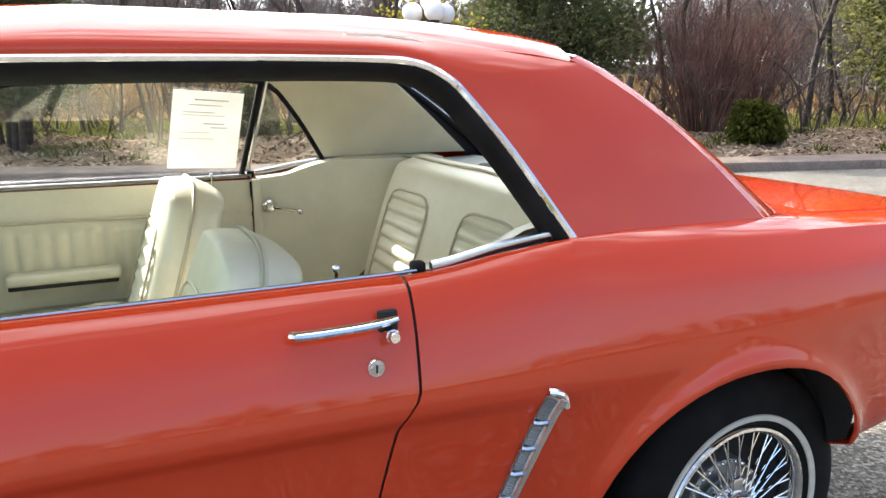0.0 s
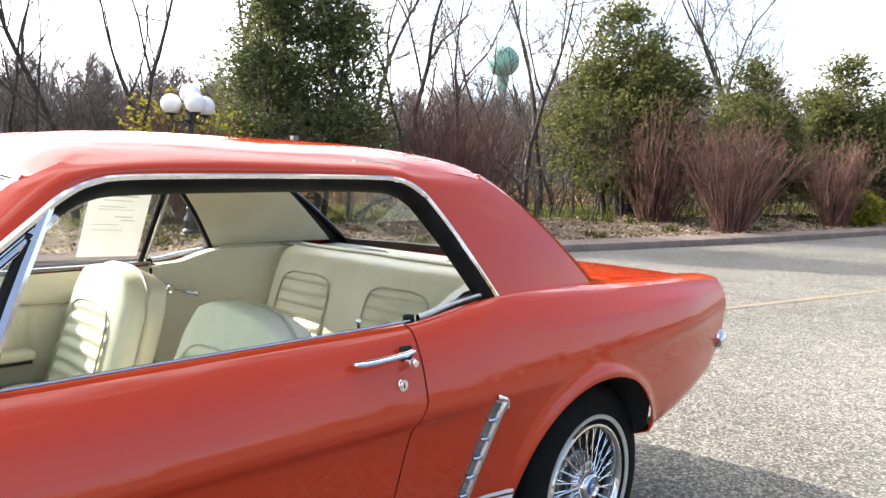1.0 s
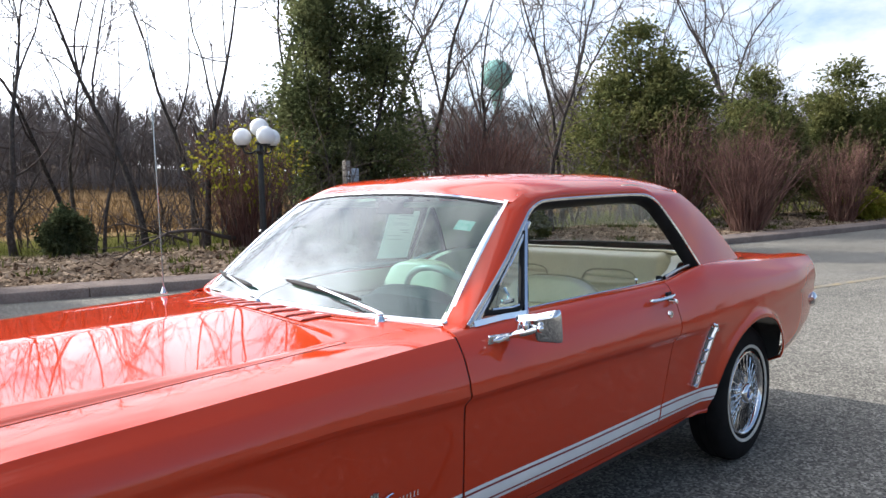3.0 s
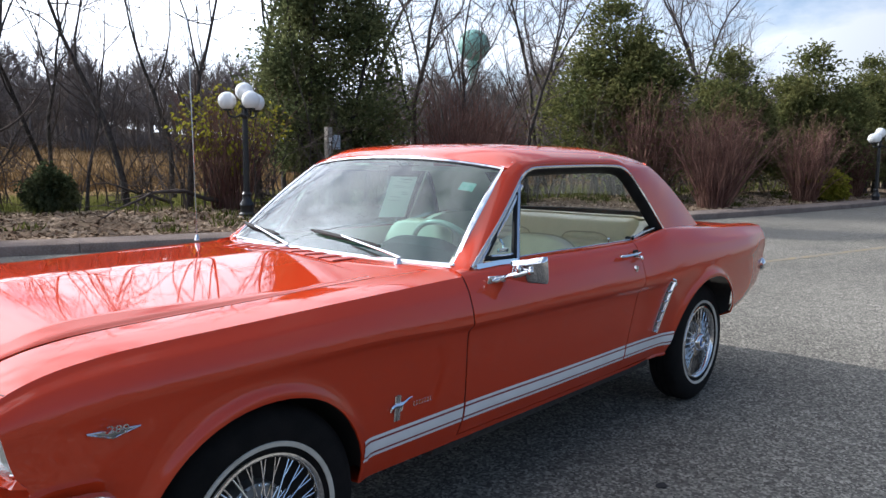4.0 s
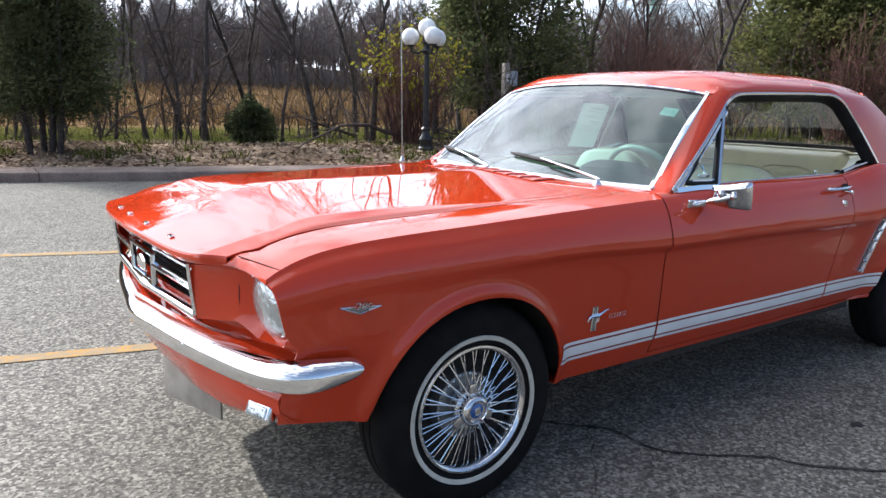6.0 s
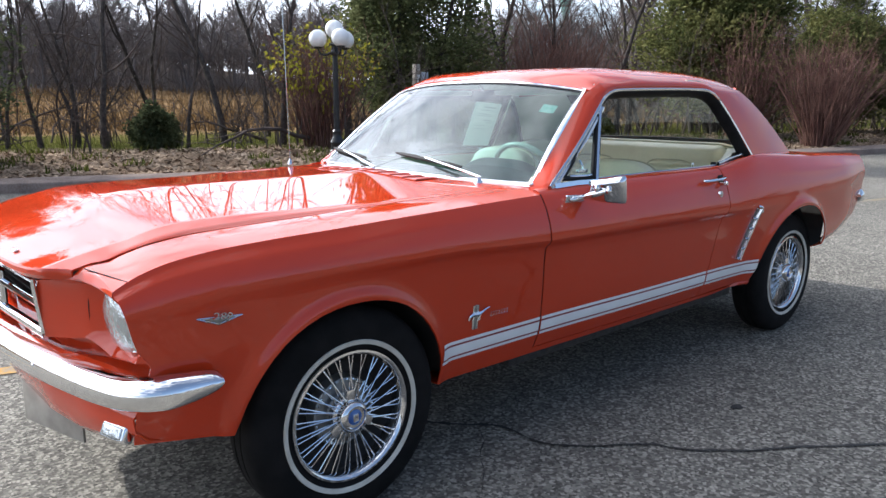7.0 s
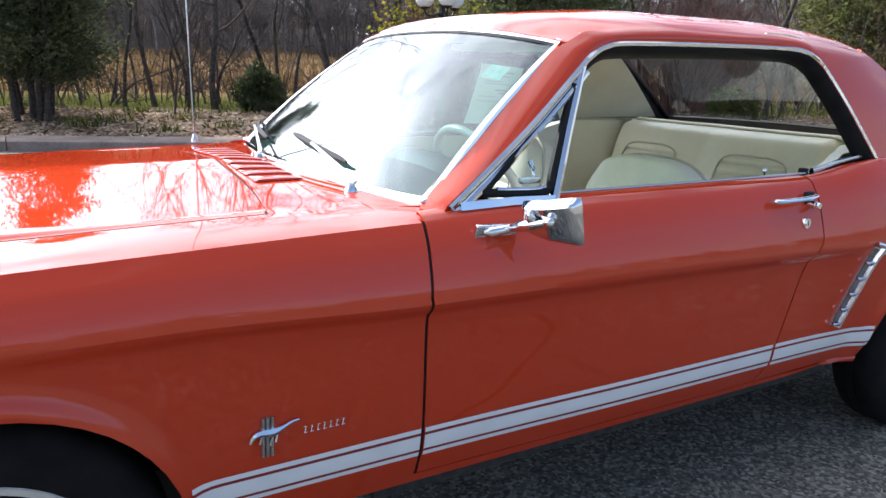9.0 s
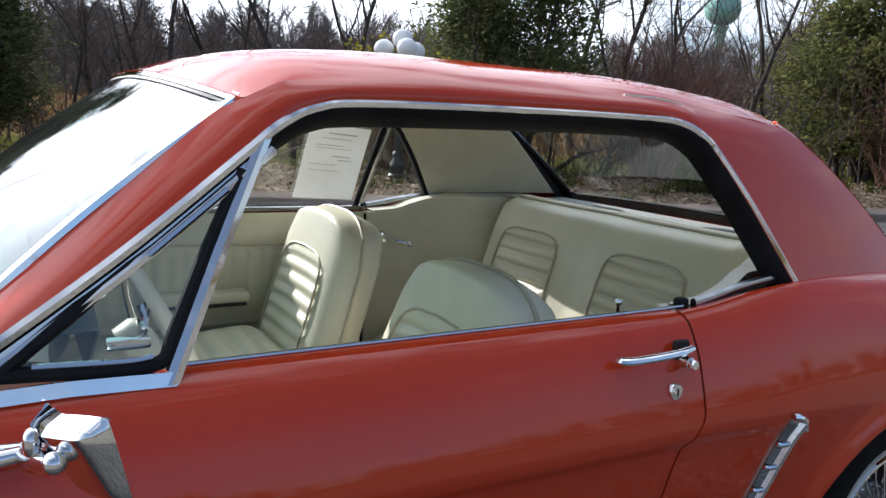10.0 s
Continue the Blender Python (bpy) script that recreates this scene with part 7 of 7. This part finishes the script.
brush = new("brush", arrays_mesh("brush", *limb_arrays(limbs), M_TWIG))
tagged(brush, "tangle of thin bare saplings and brush", "brush", kind="stuff")

# far woods on the hill, and round the place behind the viewer
def far_tree(seed):
    """Trunk, limbs and a haze of fine tapered twigs, in triangles."""
    r = np.random.RandomState(seed)
    lm = []
    p, q = grow(r, (0, 0, -0.3), (0, 0, 1), 9.5, 0.16, 0.04, 6, 0.07)
    lm.append((p, q, 4))
    starts, ways = [], []
    for _ in range(34):
        h = r.uniform(0.28, 0.98) * 6
        i = int(h)
        at_ = p[i] + (p[min(i + 1, 6)] - p[i]) * (h - i)
        a, up_w = r.uniform(0, 2 * np.pi), r.uniform(0.7, 1.9)
        b, bq = grow(r, at_, (np.cos(a), np.sin(a), up_w), r.uniform(1.4, 3.6) * (1.15 - 0.09 * h), 0.05, 0.014, 2, 0.18)
        lm.append((b, bq, 3))
        for _ in range(15):
            j = r.uniform(0.3, 2)
            k0 = min(int(j), 1)
            starts.append(b[k0] + (b[k0 + 1] - b[k0]) * (j - k0)), ways.append((b[k0 + 1] - b[k0]) / np.linalg.norm(b[k0 + 1] - b[k0]) * 0.8 + r.normal(0, 0.42, 3) + (0, 0, 0.15))
    for _ in range(90):
        starts.append(np.array((r.normal(0, 1.2), r.normal(0, 1.2), r.uniform(-0.1, 1.2)))), ways.append(np.array((r.normal(0, 0.4), r.normal(0, 0.4), 1.0)))
    v, f = limb_arrays(lm)
    f = np.concatenate([f[:, [0, 1, 2]], f[:, [0, 2, 3]]])
    s0, w = np.array(starts), np.array(ways)
    w = w / np.linalg.norm(w, axis=1, keepdims=True) * r.uniform(0.7, 2.0, (len(w), 1))
    side_ = np.cross(w, r.normal(0, 1, w.shape))
    side_ = side_ / np.linalg.norm(side_, axis=1, keepdims=True) * r.uniform(0.012, 0.028, (len(w), 1))
    tw = np.stack([s0 - side_, s0 + side_, s0 + w], 1).reshape(-1, 3)
    return np.concatenate([v, tw]), np.concatenate([f, len(v) + np.arange(len(tw)).reshape(-1, 3)])


kinds = [far_tree(70 + k) for k in range(6)]


def wood_mass(name, places, label):
    vs, fs, n = [], [], 0
    r = np.random.RandomState(len(places))
    for i, (x, y, size) in enumerate(places):
        v, f = kinds[i % 6]
        a = r.uniform(0, 6.28)
        rot = np.array([[np.cos(a), -np.sin(a), 0], [np.sin(a), np.cos(a), 0], [0, 0, 1]])
        vs.append((v * size) @ rot.T + (x, y, float(land(x, y)))), fs.append(f + n)
        n += len(v)
    ob = new(name, arrays_mesh(name, np.concatenate(vs), np.concatenate(fs), M_FARWOOD_HAZE))
    return tagged(ob, label, "woods", kind="stuff")


r = np.random.RandomState(3)
far = []
while len(far) < 1250:
    a, dist = radians(r.uniform(-12, 118)), 52 + 85 * r.uniform() ** 1.3
    x, y = dist * math.cos(a), dist * math.sin(a)
    if behind(x, y) > 50 or (x > 45 and behind(x, y) > 12):
        far.append((x, y, r.uniform(0.55, 0.95)))
wood_mass("far_woods", far, "grey-brown leafless woods on the far hill, haze in their colour")
# unseen woods behind the viewer, added to darken what the car's paint reflects
near_side = []
for _ in range(520):
    x, y = r.uniform(-110, 130), -40 - 34 * r.uniform() ** 1.3
    near_side.append((x, y, r.uniform(0.45, 0.8) * (1.0 + 0.25 * math.sin(x * 0.19))))
wood_mass("woods", near_side, "unseen leafless woods across the road, added for reflections")


# evergreens: trunk and a crown of many small sprays
def spray_cloud(rng, pos, way, length, width):
    """Two crossed narrow blades for each spray."""
    n = len(pos)
    way = way / (np.linalg.norm(way, axis=1, keepdims=True) + 1e-9)
    side = np.cross(way, rng.normal(0, 1, (n, 3)))
    side /= np.linalg.norm(side, axis=1, keepdims=True) + 1e-9
    over = np.cross(way, side)
    quads = []
    for s in (side, over):
        mid = pos + way * length[:, None] * 0.45
        quads.append(np.stack([pos, mid + s * width[:, None], pos + way * length[:, None] - np.array((0, 0, 0.25)) * length[:, None], mid - s * width[:, None]], 1))
    v = np.concatenate(quads, 1).reshape(-1, 3)
    f = (np.arange(n)[:, None, None] * 8 + np.array([[0, 1, 2, 3], [4, 5, 6, 7]])).reshape(-1, 4)
    return v, f


def evergreen_kind(seed, height, radius, n, foot, spires, leaf=None, fine=1.0, taper=1.7):
    """Several leaders, each a ragged spire of sprays; the tallest stands in the middle."""
    r = np.random.RandomState(seed)
    vs, fs, limbs, o = [], [], [], 0
    weights = np.array([1.0 if k == 0 else r.uniform(0.35, 0.75) for k in range(spires)])
    for k in range(spires):
        a0 = 2.4 * k + r.uniform(-0.5, 0.5)
        off = 0.0 if k == 0 else radius * r.uniform(0.35, 0.62)
        hh = height * (1.0 if k == 0 else r.uniform(0.6, 0.9))
        rad0 = radius * (0.85 if k == 0 else r.uniform(0.5, 0.7))
        m = int(n * weights[k] / weights.sum())
        # sprays gather on boughs that stick out unevenly
        boughs = 90 if k == 0 else 55
        bh = r.uniform(0, 1, boughs) ** 1.15
        ba = r.uniform(0, 2 * np.pi, boughs)
        reach = np.clip(bh * 7 + 0.35, 0, 1) * (1 - bh**taper) ** 0.8 * r.uniform(0.65, 1.2, boughs) + 0.05
        i = r.randint(0, boughs, m)
        t = r.uniform(0.15, 1, m) ** 0.7
        spread_ = rad0 * (0.13 + 0.10 * (1 - bh[i]))
        cx, cy = off * np.cos(a0), off * np.sin(a0)
        pos = np.stack([cx + rad0 * reach[i] * t * np.cos(ba[i]) + r.normal(0, 1, m) * spread_, cy + rad0 * reach[i] * t * np.sin(ba[i]) + r.normal(0, 1, m) * spread_,
                        foot + bh[i] * (hh - foot) + 0.30 * reach[i] * t * rad0 + r.normal(0, 0.16, m)], 1)
        pos[:, 2] = np.maximum(pos[:, 2], 0.1)
        way = np.stack([np.cos(ba[i]) * 0.7, np.sin(ba[i]) * 0.7, 0 * t + 0.6], 1) + r.normal(0, 0.45, (m, 3))
        v, f = spray_cloud(r, pos, way, fine * r.uniform(0.10, 0.24, m), fine * r.uniform(0.018, 0.042, m))
        vs.append(v), fs.append(f + o)
        o += len(v)
        limbs.append((*grow(r, (cx * 0.5, cy * 0.5, -0.2), (cx * 0.12, cy * 0.12, 1), hh * 0.9, 0.09, 0.012, 8, 0.03), 6))
        for j in range(0, boughs, 2):
            z = foot + bh[j] * (hh - foot)
            limbs.append((*grow(r, (cx * (0.5 + 0.4 * z / hh), cy * (0.5 + 0.4 * z / hh), z), (np.cos(ba[j]), np.sin(ba[j]), 0.35), rad0 * reach[j], 0.018, 0.005, 3, 0.1), 3))
    return arrays_mesh("trunk", *limb_arrays(limbs), M_BARK), arrays_mesh("crown", np.concatenate(vs), np.concatenate(fs), leaf or M_LEAF)


ever_kinds = [evergreen_kind(1, 7.2, 2.1, 36000, 0.9, 7, M_LEAF_DARK, 0.8, 1.05), evergreen_kind(2, 5.5, 2.3, 27000, 0.6, 6), evergreen_kind(3, 4.8, 1.9, 23000, 0.5, 5), evergreen_kind(1, 7.2, 2.1, 34000, 0.9, 7, M_LEAF_MID, 0.8, 1.05)]


def evergreen(x, y, kind, size, turn, label="dense dark green conifer behind the mulch strip"):
    ob = thing("evergreen", label, "conifer", "conifers behind the road", (x, y, float(land(x, y))), turn)
    ob.scale = (size,) * 3
    for nm, me in zip(("trunk", "crown"), ever_kinds[kind]):
        new(nm, me).parent = ob
    return ob


evergreen(10.5, 12.1, 3, 0.98, 20, "tall dark green conifer beside the lamp post")
evergreen(19.2, 8.95, 1, 1.02, 80)
evergreen(24.3, 7.45, 2, 0.98, 140, "sunlit yellow-green conifer behind a red-stemmed shrub")
evergreen(28.1, 5.9, 2, 1.07, 215, "sunlit yellow-green conifer behind a red-stemmed shrub")
evergreen(32.5, 4.9, 1, 0.94, 300)
evergreen(0.38, 11.4, 0, 0.64, 160, "dark green conifer with low drooping boughs")
evergreen(37.5, 5.2, 2, 1.1, 10)


# red-stemmed shrubs: a fan of upright stems with forked tips
def stem_shrub(seed, height, spread_, stems, foot, mat, name="cane"):
    r = np.random.RandomState(seed)
    lm = []
    for _ in range(stems):
        a, lean = r.uniform(0, 6.28), abs(r.normal(0, 0.5)) * spread_
        b = foot * r.uniform(0, 1) ** 0.5
        ln = height * r.uniform(0.65, 1.05) * (1 - 0.10 * lean)
        p, q = grow(r, (b * np.cos(a), b * np.sin(a), -0.05), (lean * np.cos(a), lean * np.sin(a), 1), ln, 0.014, 0.005, 7, 0.09, 0.01)
        lm.append((p, q, 3))
        for _ in range(7):
            j = r.randint(3, 8)
            t, tq = grow(r, p[j], p[j] - p[j - 1] + r.normal(0, 0.17, 3), ln * r.uniform(0.10, 0.28), 0.005, 0.0025, 3, 0.2)
            lm.append((t, tq, 3))
    step = len(lm) // stems
    main = lm[::step]
    rest = [x for i, x in enumerate(lm) if i % step or i // step >= 24]
    return [arrays_mesh("stem", *limb_arrays([x]), mat) for x in main[:24]] + [arrays_mesh("branch_work", *limb_arrays(rest), mat)]


def plant_canes(meshes, parent):
    for me in meshes:
        o = new(me.name.split(".")[0], me)
        o.parent = parent
        if o.name.startswith("branch_work"):
            tagged(o, kind="stuff")


shrub_kinds = [stem_shrub(5, 2.9, 0.72, 170, 0.42, M_REDSTEM), stem_shrub(6, 2.7, 0.70, 150, 0.36, M_REDSTEM)]
for x, y, k, size, turn in ((18.3, 7.4, 0, 1.0, 0), (17.9, 5.25, 1, 0.98, 50), (23.4, 4.6, 1, 0.92, 120), (12.4, 9.3, 0, 0.95, 200), (28.4, 4.4, 1, 0.9, 250), (14.2, 9.9, 1, 0.95, 300), (21.0, 6.2, 1, 0.95, 30)):
    sh = thing("red_shrub", "leafless red-stemmed shrub growing by the kerb", "shrub", "red-stemmed shrubs", (x, y, float(land(x, y))), turn)
    sh.scale = (size,) * 3
    plant_canes(shrub_kinds[k], sh)


def leaf_ball(seed, n, rx_, rz, foot, size, mat, name="leaves", hollow=0.55):
    r = np.random.RandomState(seed)
    d = r.normal(0, 1, (n, 3))
    d /= np.linalg.norm(d, axis=1, keepdims=True)
    rad = hollow + (1 - hollow) * r.uniform(0, 1, n) ** 0.5
    rad *= 1 + 0.18 * np.sin(5 * d[:, 0] + 3 * d[:, 2] + seed) + 0.14 * np.sin(9 * d[:, 1] - 4 * d[:, 2])
    pos = d * rad[:, None] * (rx_, rx_, rz) + (0, 0, foot + rz)
    v, f = spray_cloud(r, pos, d + r.normal(0, 0.5, (n, 3)), r.uniform(0.7, 1.3, n) * size, r.uniform(0.22, 0.4, n) * size)
    return arrays_mesh(name, v, f, mat)


yb = thing("yellow_shrub", "yellow-green leafy shrub with bare stems beside the lamp post", "shrub", at=(7.1, 10.75, float(land(7.1, 10.75))))
plant_canes(stem_shrub(9, 2.3, 0.55, 130, 0.35, M_REDSTEM), yb)
new("leaves", leaf_ball(4, 700, 1.05, 0.80, 0.85, 0.09, M_YELLOWLEAF, hollow=0.3)).parent = yb
gb = thing("green_bush", "small dark round evergreen bush in the mulch", "bush", at=(4.3, 12.3, float(land(4.3, 12.3))))
new("leaves", leaf_ball(6, 3800, 0.44, 0.44, -0.04, 0.075, M_LEAF_DARK, hollow=0.3)).parent = gb
gb2 = thing("green_bush", "low bright green leafy bush near the kerb", "bush", at=(12.0, 7.6, float(land(12.0, 7.6))))
new("leaves", leaf_ball(7, 2400, 0.42, 0.36, 0.0, 0.10, M_WEED, hollow=0.3)).parent = gb2
gb3 = thing("green_bush", "yellow-green bush beside the far lamp post", "bush", at=(25.0, 4.3, float(land(25.0, 4.3))))
new("leaves", leaf_ball(8, 2200, 0.55, 0.5, 0.0, 0.11, M_YELLOWLEAF, hollow=0.3)).parent = gb3

# bark chips on the strip
r = np.random.RandomState(12)
n = 26000
cx_, cd = r.uniform(-9, 30, n), 0.72 + 3.6 * r.uniform(0, 1, n) ** 1.2
keepm = (cx_ < 9) | (r.uniform(0, 1, n) < 0.55)
cx_, cd = cx_[keepm], cd[keepm]
n = len(cx_)
cy_ = kerb_y(cx_) + cd / 0.945
pos = np.stack([cx_, cy_, land(cx_, cy_) + r.uniform(0.0, 0.03, n)], 1)
a = r.uniform(0, 6.28, n)
d1 = np.stack([np.cos(a), np.sin(a), r.normal(0, 0.35, n)], 1) * r.uniform(0.02, 0.075, n)[:, None]
d2 = np.stack([-np.sin(a), np.cos(a), r.normal(0, 0.4, n)], 1) * r.uniform(0.008, 0.022, n)[:, None]
up_ = np.array((0, 0, 1.0)) * r.uniform(0.004, 0.014, n)[:, None]
v = np.stack([pos - d1 - d2, pos + d1 - d2 * 0.6, pos + d1 * 0.8 + d2, pos - d1 * 0.9 + d2, pos + up_ - d1 * 0.3, pos + up_ + d1 * 0.4], 1).reshape(-1, 3)
base = np.arange(n)[:, None, None] * 6
f = (base + np.array([[0, 1, 5, 4], [1, 2, 5, 5], [2, 3, 4, 5], [3, 0, 4, 4]])).reshape(-1, 4)
tri = np.concatenate([f[:, [0, 1, 2]], f[:, [0, 2, 3]]])
tri = tri[(tri[:, 0] != tri[:, 1]) & (tri[:, 1] != tri[:, 2]) & (tri[:, 0] != tri[:, 2])]
tagged(new("bark_chips", arrays_mesh("bark_chips", v, tri, M_CHIP)), "scattered brown bark mulch chips", "mulch", kind="stuff")


# blades: weeds in the strip, grass behind it, tall dry grass over the field
def blades(name, x, y, height, width, mat, label, category, seed):
    r = np.random.RandomState(seed)
    n = len(x)
    pos = np.stack([x, y, land(x, y) - 0.02], 1)
    a = r.uniform(0, 6.28, n)
    side = np.stack([np.cos(a), np.sin(a), 0 * a], 1) * width[:, None]
    lean = np.stack([r.normal(0, 0.3, n), r.normal(0, 0.3, n), np.ones(n)], 1) * height[:, None]
    v = np.stack([pos - side, pos + side, pos + lean * 0.55 + side * 0.7, pos + lean * 0.55 - side * 0.7, pos + lean + np.stack([r.normal(0, 0.1, n) * height, r.normal(0, 0.1, n) * height, -0.1 * height], 1)], 1).reshape(-1, 3)
    b = np.arange(n)[:, None, None] * 5
    f = (b + np.array([[0, 1, 2], [0, 2, 3], [3, 2, 4]])).reshape(-1, 3)
    return tagged(new(name, arrays_mesh(name, v, f, mat)), label, category, kind="stuff")


r = np.random.RandomState(31)
n = 16000
x, d = r.uniform(-10, 40, n), 3.4 + 10 * r.uniform(0, 1, n) ** 1.1
blades("grass", x, kerb_y(x) + d / 0.945, r.uniform(0.06, 0.26, n), r.uniform(0.004, 0.010, n), M_WEED, "low green grass and weeds", "grass", 1)
n = 26000
a, dist = np.radians(r.uniform(-5, 110, n)), 24 + 50 * r.uniform(0, 1, n) ** 1.3
x, y = dist * np.cos(a), dist * np.sin(a)
ok = behind(x, y) > 13
x, y = x[ok], y[ok]
blades("dry_grass", x, y, r.uniform(0.4, 1.0, len(x)), r.uniform(0.012, 0.035, len(x)), M_DRYGRASS, "tall dry orange field grass", "grass", 2)
wx, wy = [], []
for _ in range(120):
    x0, d0 = r.uniform(-6, 30), r.uniform(1.0, 4.2)
    k = r.randint(25, 70)
    wx.append(x0 + r.normal(0, 0.13, k)), wy.append(kerb_y(x0) + d0 / 0.945 + r.normal(0, 0.10, k))
wx, wy = np.concatenate(wx), np.concatenate(wy)
blades("weeds", wx, wy, r.uniform(0.05, 0.20, len(wx)), r.uniform(0.008, 0.020, len(wx)), M_WEED, "small green weed tufts in the mulch", "weeds", 3)

# ---- lamp posts with four white globes ----
M_IRON = material("black_iron", (0.012, 0.012, 0.013), 0.35, second=(0.02, 0.02, 0.021), scale=12, bump=0.05, bump_scale=60)
M_GLOBE = material("opal_globe", (0.86, 0.86, 0.85), 0.3, spec=0.4, second=(0.82, 0.82, 0.81), scale=3)
M_PEDESTAL = material("pedestal_concrete", (0.40, 0.38, 0.35), 0.9, second=(0.32, 0.30, 0.28), scale=6, bump=0.3, bump_scale=60)


def lamp_post(x, y, turn, size, sunk=0.0):
    z = float(land(x, y)) + sunk
    ob = thing("street_lamp", "black cast iron lamp post with four white globes", "lamp post", "globe lamp posts", (x, y, z), turn)
    ob.scale = (1, 1, size)
    part("pedestal", lathe([(0.19, -0.1), (0.19, 0.10), (0.175, 0.12), (0.001, 0.12)], 24, "z"), M_PEDESTAL, ob, "grey concrete pedestal")
    part("base", lathe([(0.15, 0.12), (0.15, 0.17), (0.12, 0.20), (0.115, 0.30), (0.13, 0.33), (0.12, 0.37), (0.085, 0.42), (0.075, 0.50), (0.085, 0.53), (0.062, 0.57)], 24, "z"), M_IRON, ob, "moulded iron base")
    flutes = []
    for t in np.linspace(0, 1, 3):
        flutes.append([((0.056 - 0.012 * t + 0.004 * (k % 2)) * math.cos(k * math.pi / 12), (0.056 - 0.012 * t + 0.004 * (k % 2)) * math.sin(k * math.pi / 12), 0.56 + 1.36 * t) for k in range(24)])
    part("shaft", Geo().add(np.array(flutes).reshape(-1, 3), grid_faces(3, 24, wrap=True)), M_IRON, ob, "fluted iron shaft")
    part("capital", lathe([(0.045, 1.90), (0.075, 1.93), (0.08, 1.97), (0.06, 2.0), (0.05, 2.08), (0.085, 2.10), (0.085, 2.125), (0.03, 2.14)], 24, "z"), M_IRON, ob)
    for k in range(3):
        a = 2 * math.pi * k / 3
        c, s = math.cos(a), math.sin(a)
        arm = smooth_path([(0.04 * c, 0.04 * s, 1.99), (0.16 * c, 0.16 * s, 1.93), (0.27 * c, 0.27 * s, 1.95), (0.31 * c, 0.31 * s, 2.04)], 6)
        part("arm", tube(arm, 0.018, 10), M_IRON, ob, "scrolled iron arm")
        part("globe_holder", lathe([(0.03, 2.03), (0.075, 2.05), (0.08, 2.075), (0.05, 2.08)], 20, "z").moved(pose(0.31 * c, 0.31 * s, 0)), M_IRON, ob)
        part("globe", ball((0.31 * c, 0.31 * s, 2.215), 0.163, 16, 28), M_GLOBE, ob, "white opal globe")
    part("globe_holder", lathe([(0.03, 2.12), (0.07, 2.20), (0.08, 2.235), (0.05, 2.24)], 20, "z"), M_IRON, ob)
    part("globe", ball((0, 0, 2.385), 0.163, 16, 28), M_GLOBE, ob, "white opal globe")
    return ob


lamp_post(6.62, 9.42, 137, 1.0, -0.11)
lamp_post(26.4, 3.25, 170, 1.0)

# utility post with its meter box, beyond the car's roof
M_WOODPOST = material("grey_timber", (0.22, 0.19, 0.16), 0.9, second=(0.30, 0.27, 0.23), scale=20, bump=0.4, bump_scale=60)
M_BOX = material("grey_enamel", (0.34, 0.38, 0.42), 0.4, second=(0.30, 0.34, 0.38), scale=8)
up = thing("utility_post", "weathered timber post carrying a grey meter box", "post", at=(9.0, 9.96, float(land(9.0, 9.96))))
part("post", block((-0.07, -0.06, -0.2), (0.05, 0.06, 1.68), 0.01), M_WOODPOST, up, "weathered timber post")
part("meter_box", block((0.06, -0.10, 1.22), (0.24, 0.06, 1.52), 0.012), M_BOX, up, "blue-grey steel box")
part("meter_plate", block((-0.03, -0.072, 1.30), (0.03, -0.062, 1.46), 0.003), M_STRIPE, up, "small white plate")

# water tower far behind the woods
# the green is lightened towards the sky to stand for distance haze
M_TOWER = material("hazed_tower_green", (0.20, 0.40, 0.34), 0.6, second=(0.23, 0.43, 0.37), scale=0.3)
wt = thing("water_tower", "green bulb water tower beyond the woods, paled by haze in its colour", "water tower", at=(199.9, 164.4, float(land(199.9, 164.4))))
gz = float(land(199.9, 164.4))
part("stem", lathe([(3.2, -1), (1.4, 5), (1.2, 30 - gz), (2.4, 36 - gz)], 24, "z"), M_TOWER, wt)
part("tank", ball((0, 0, 41.5 - gz), 5.6, 16, 28, (1, 1, 0.95)), M_TOWER, wt, "green tank, paled by haze in its colour")
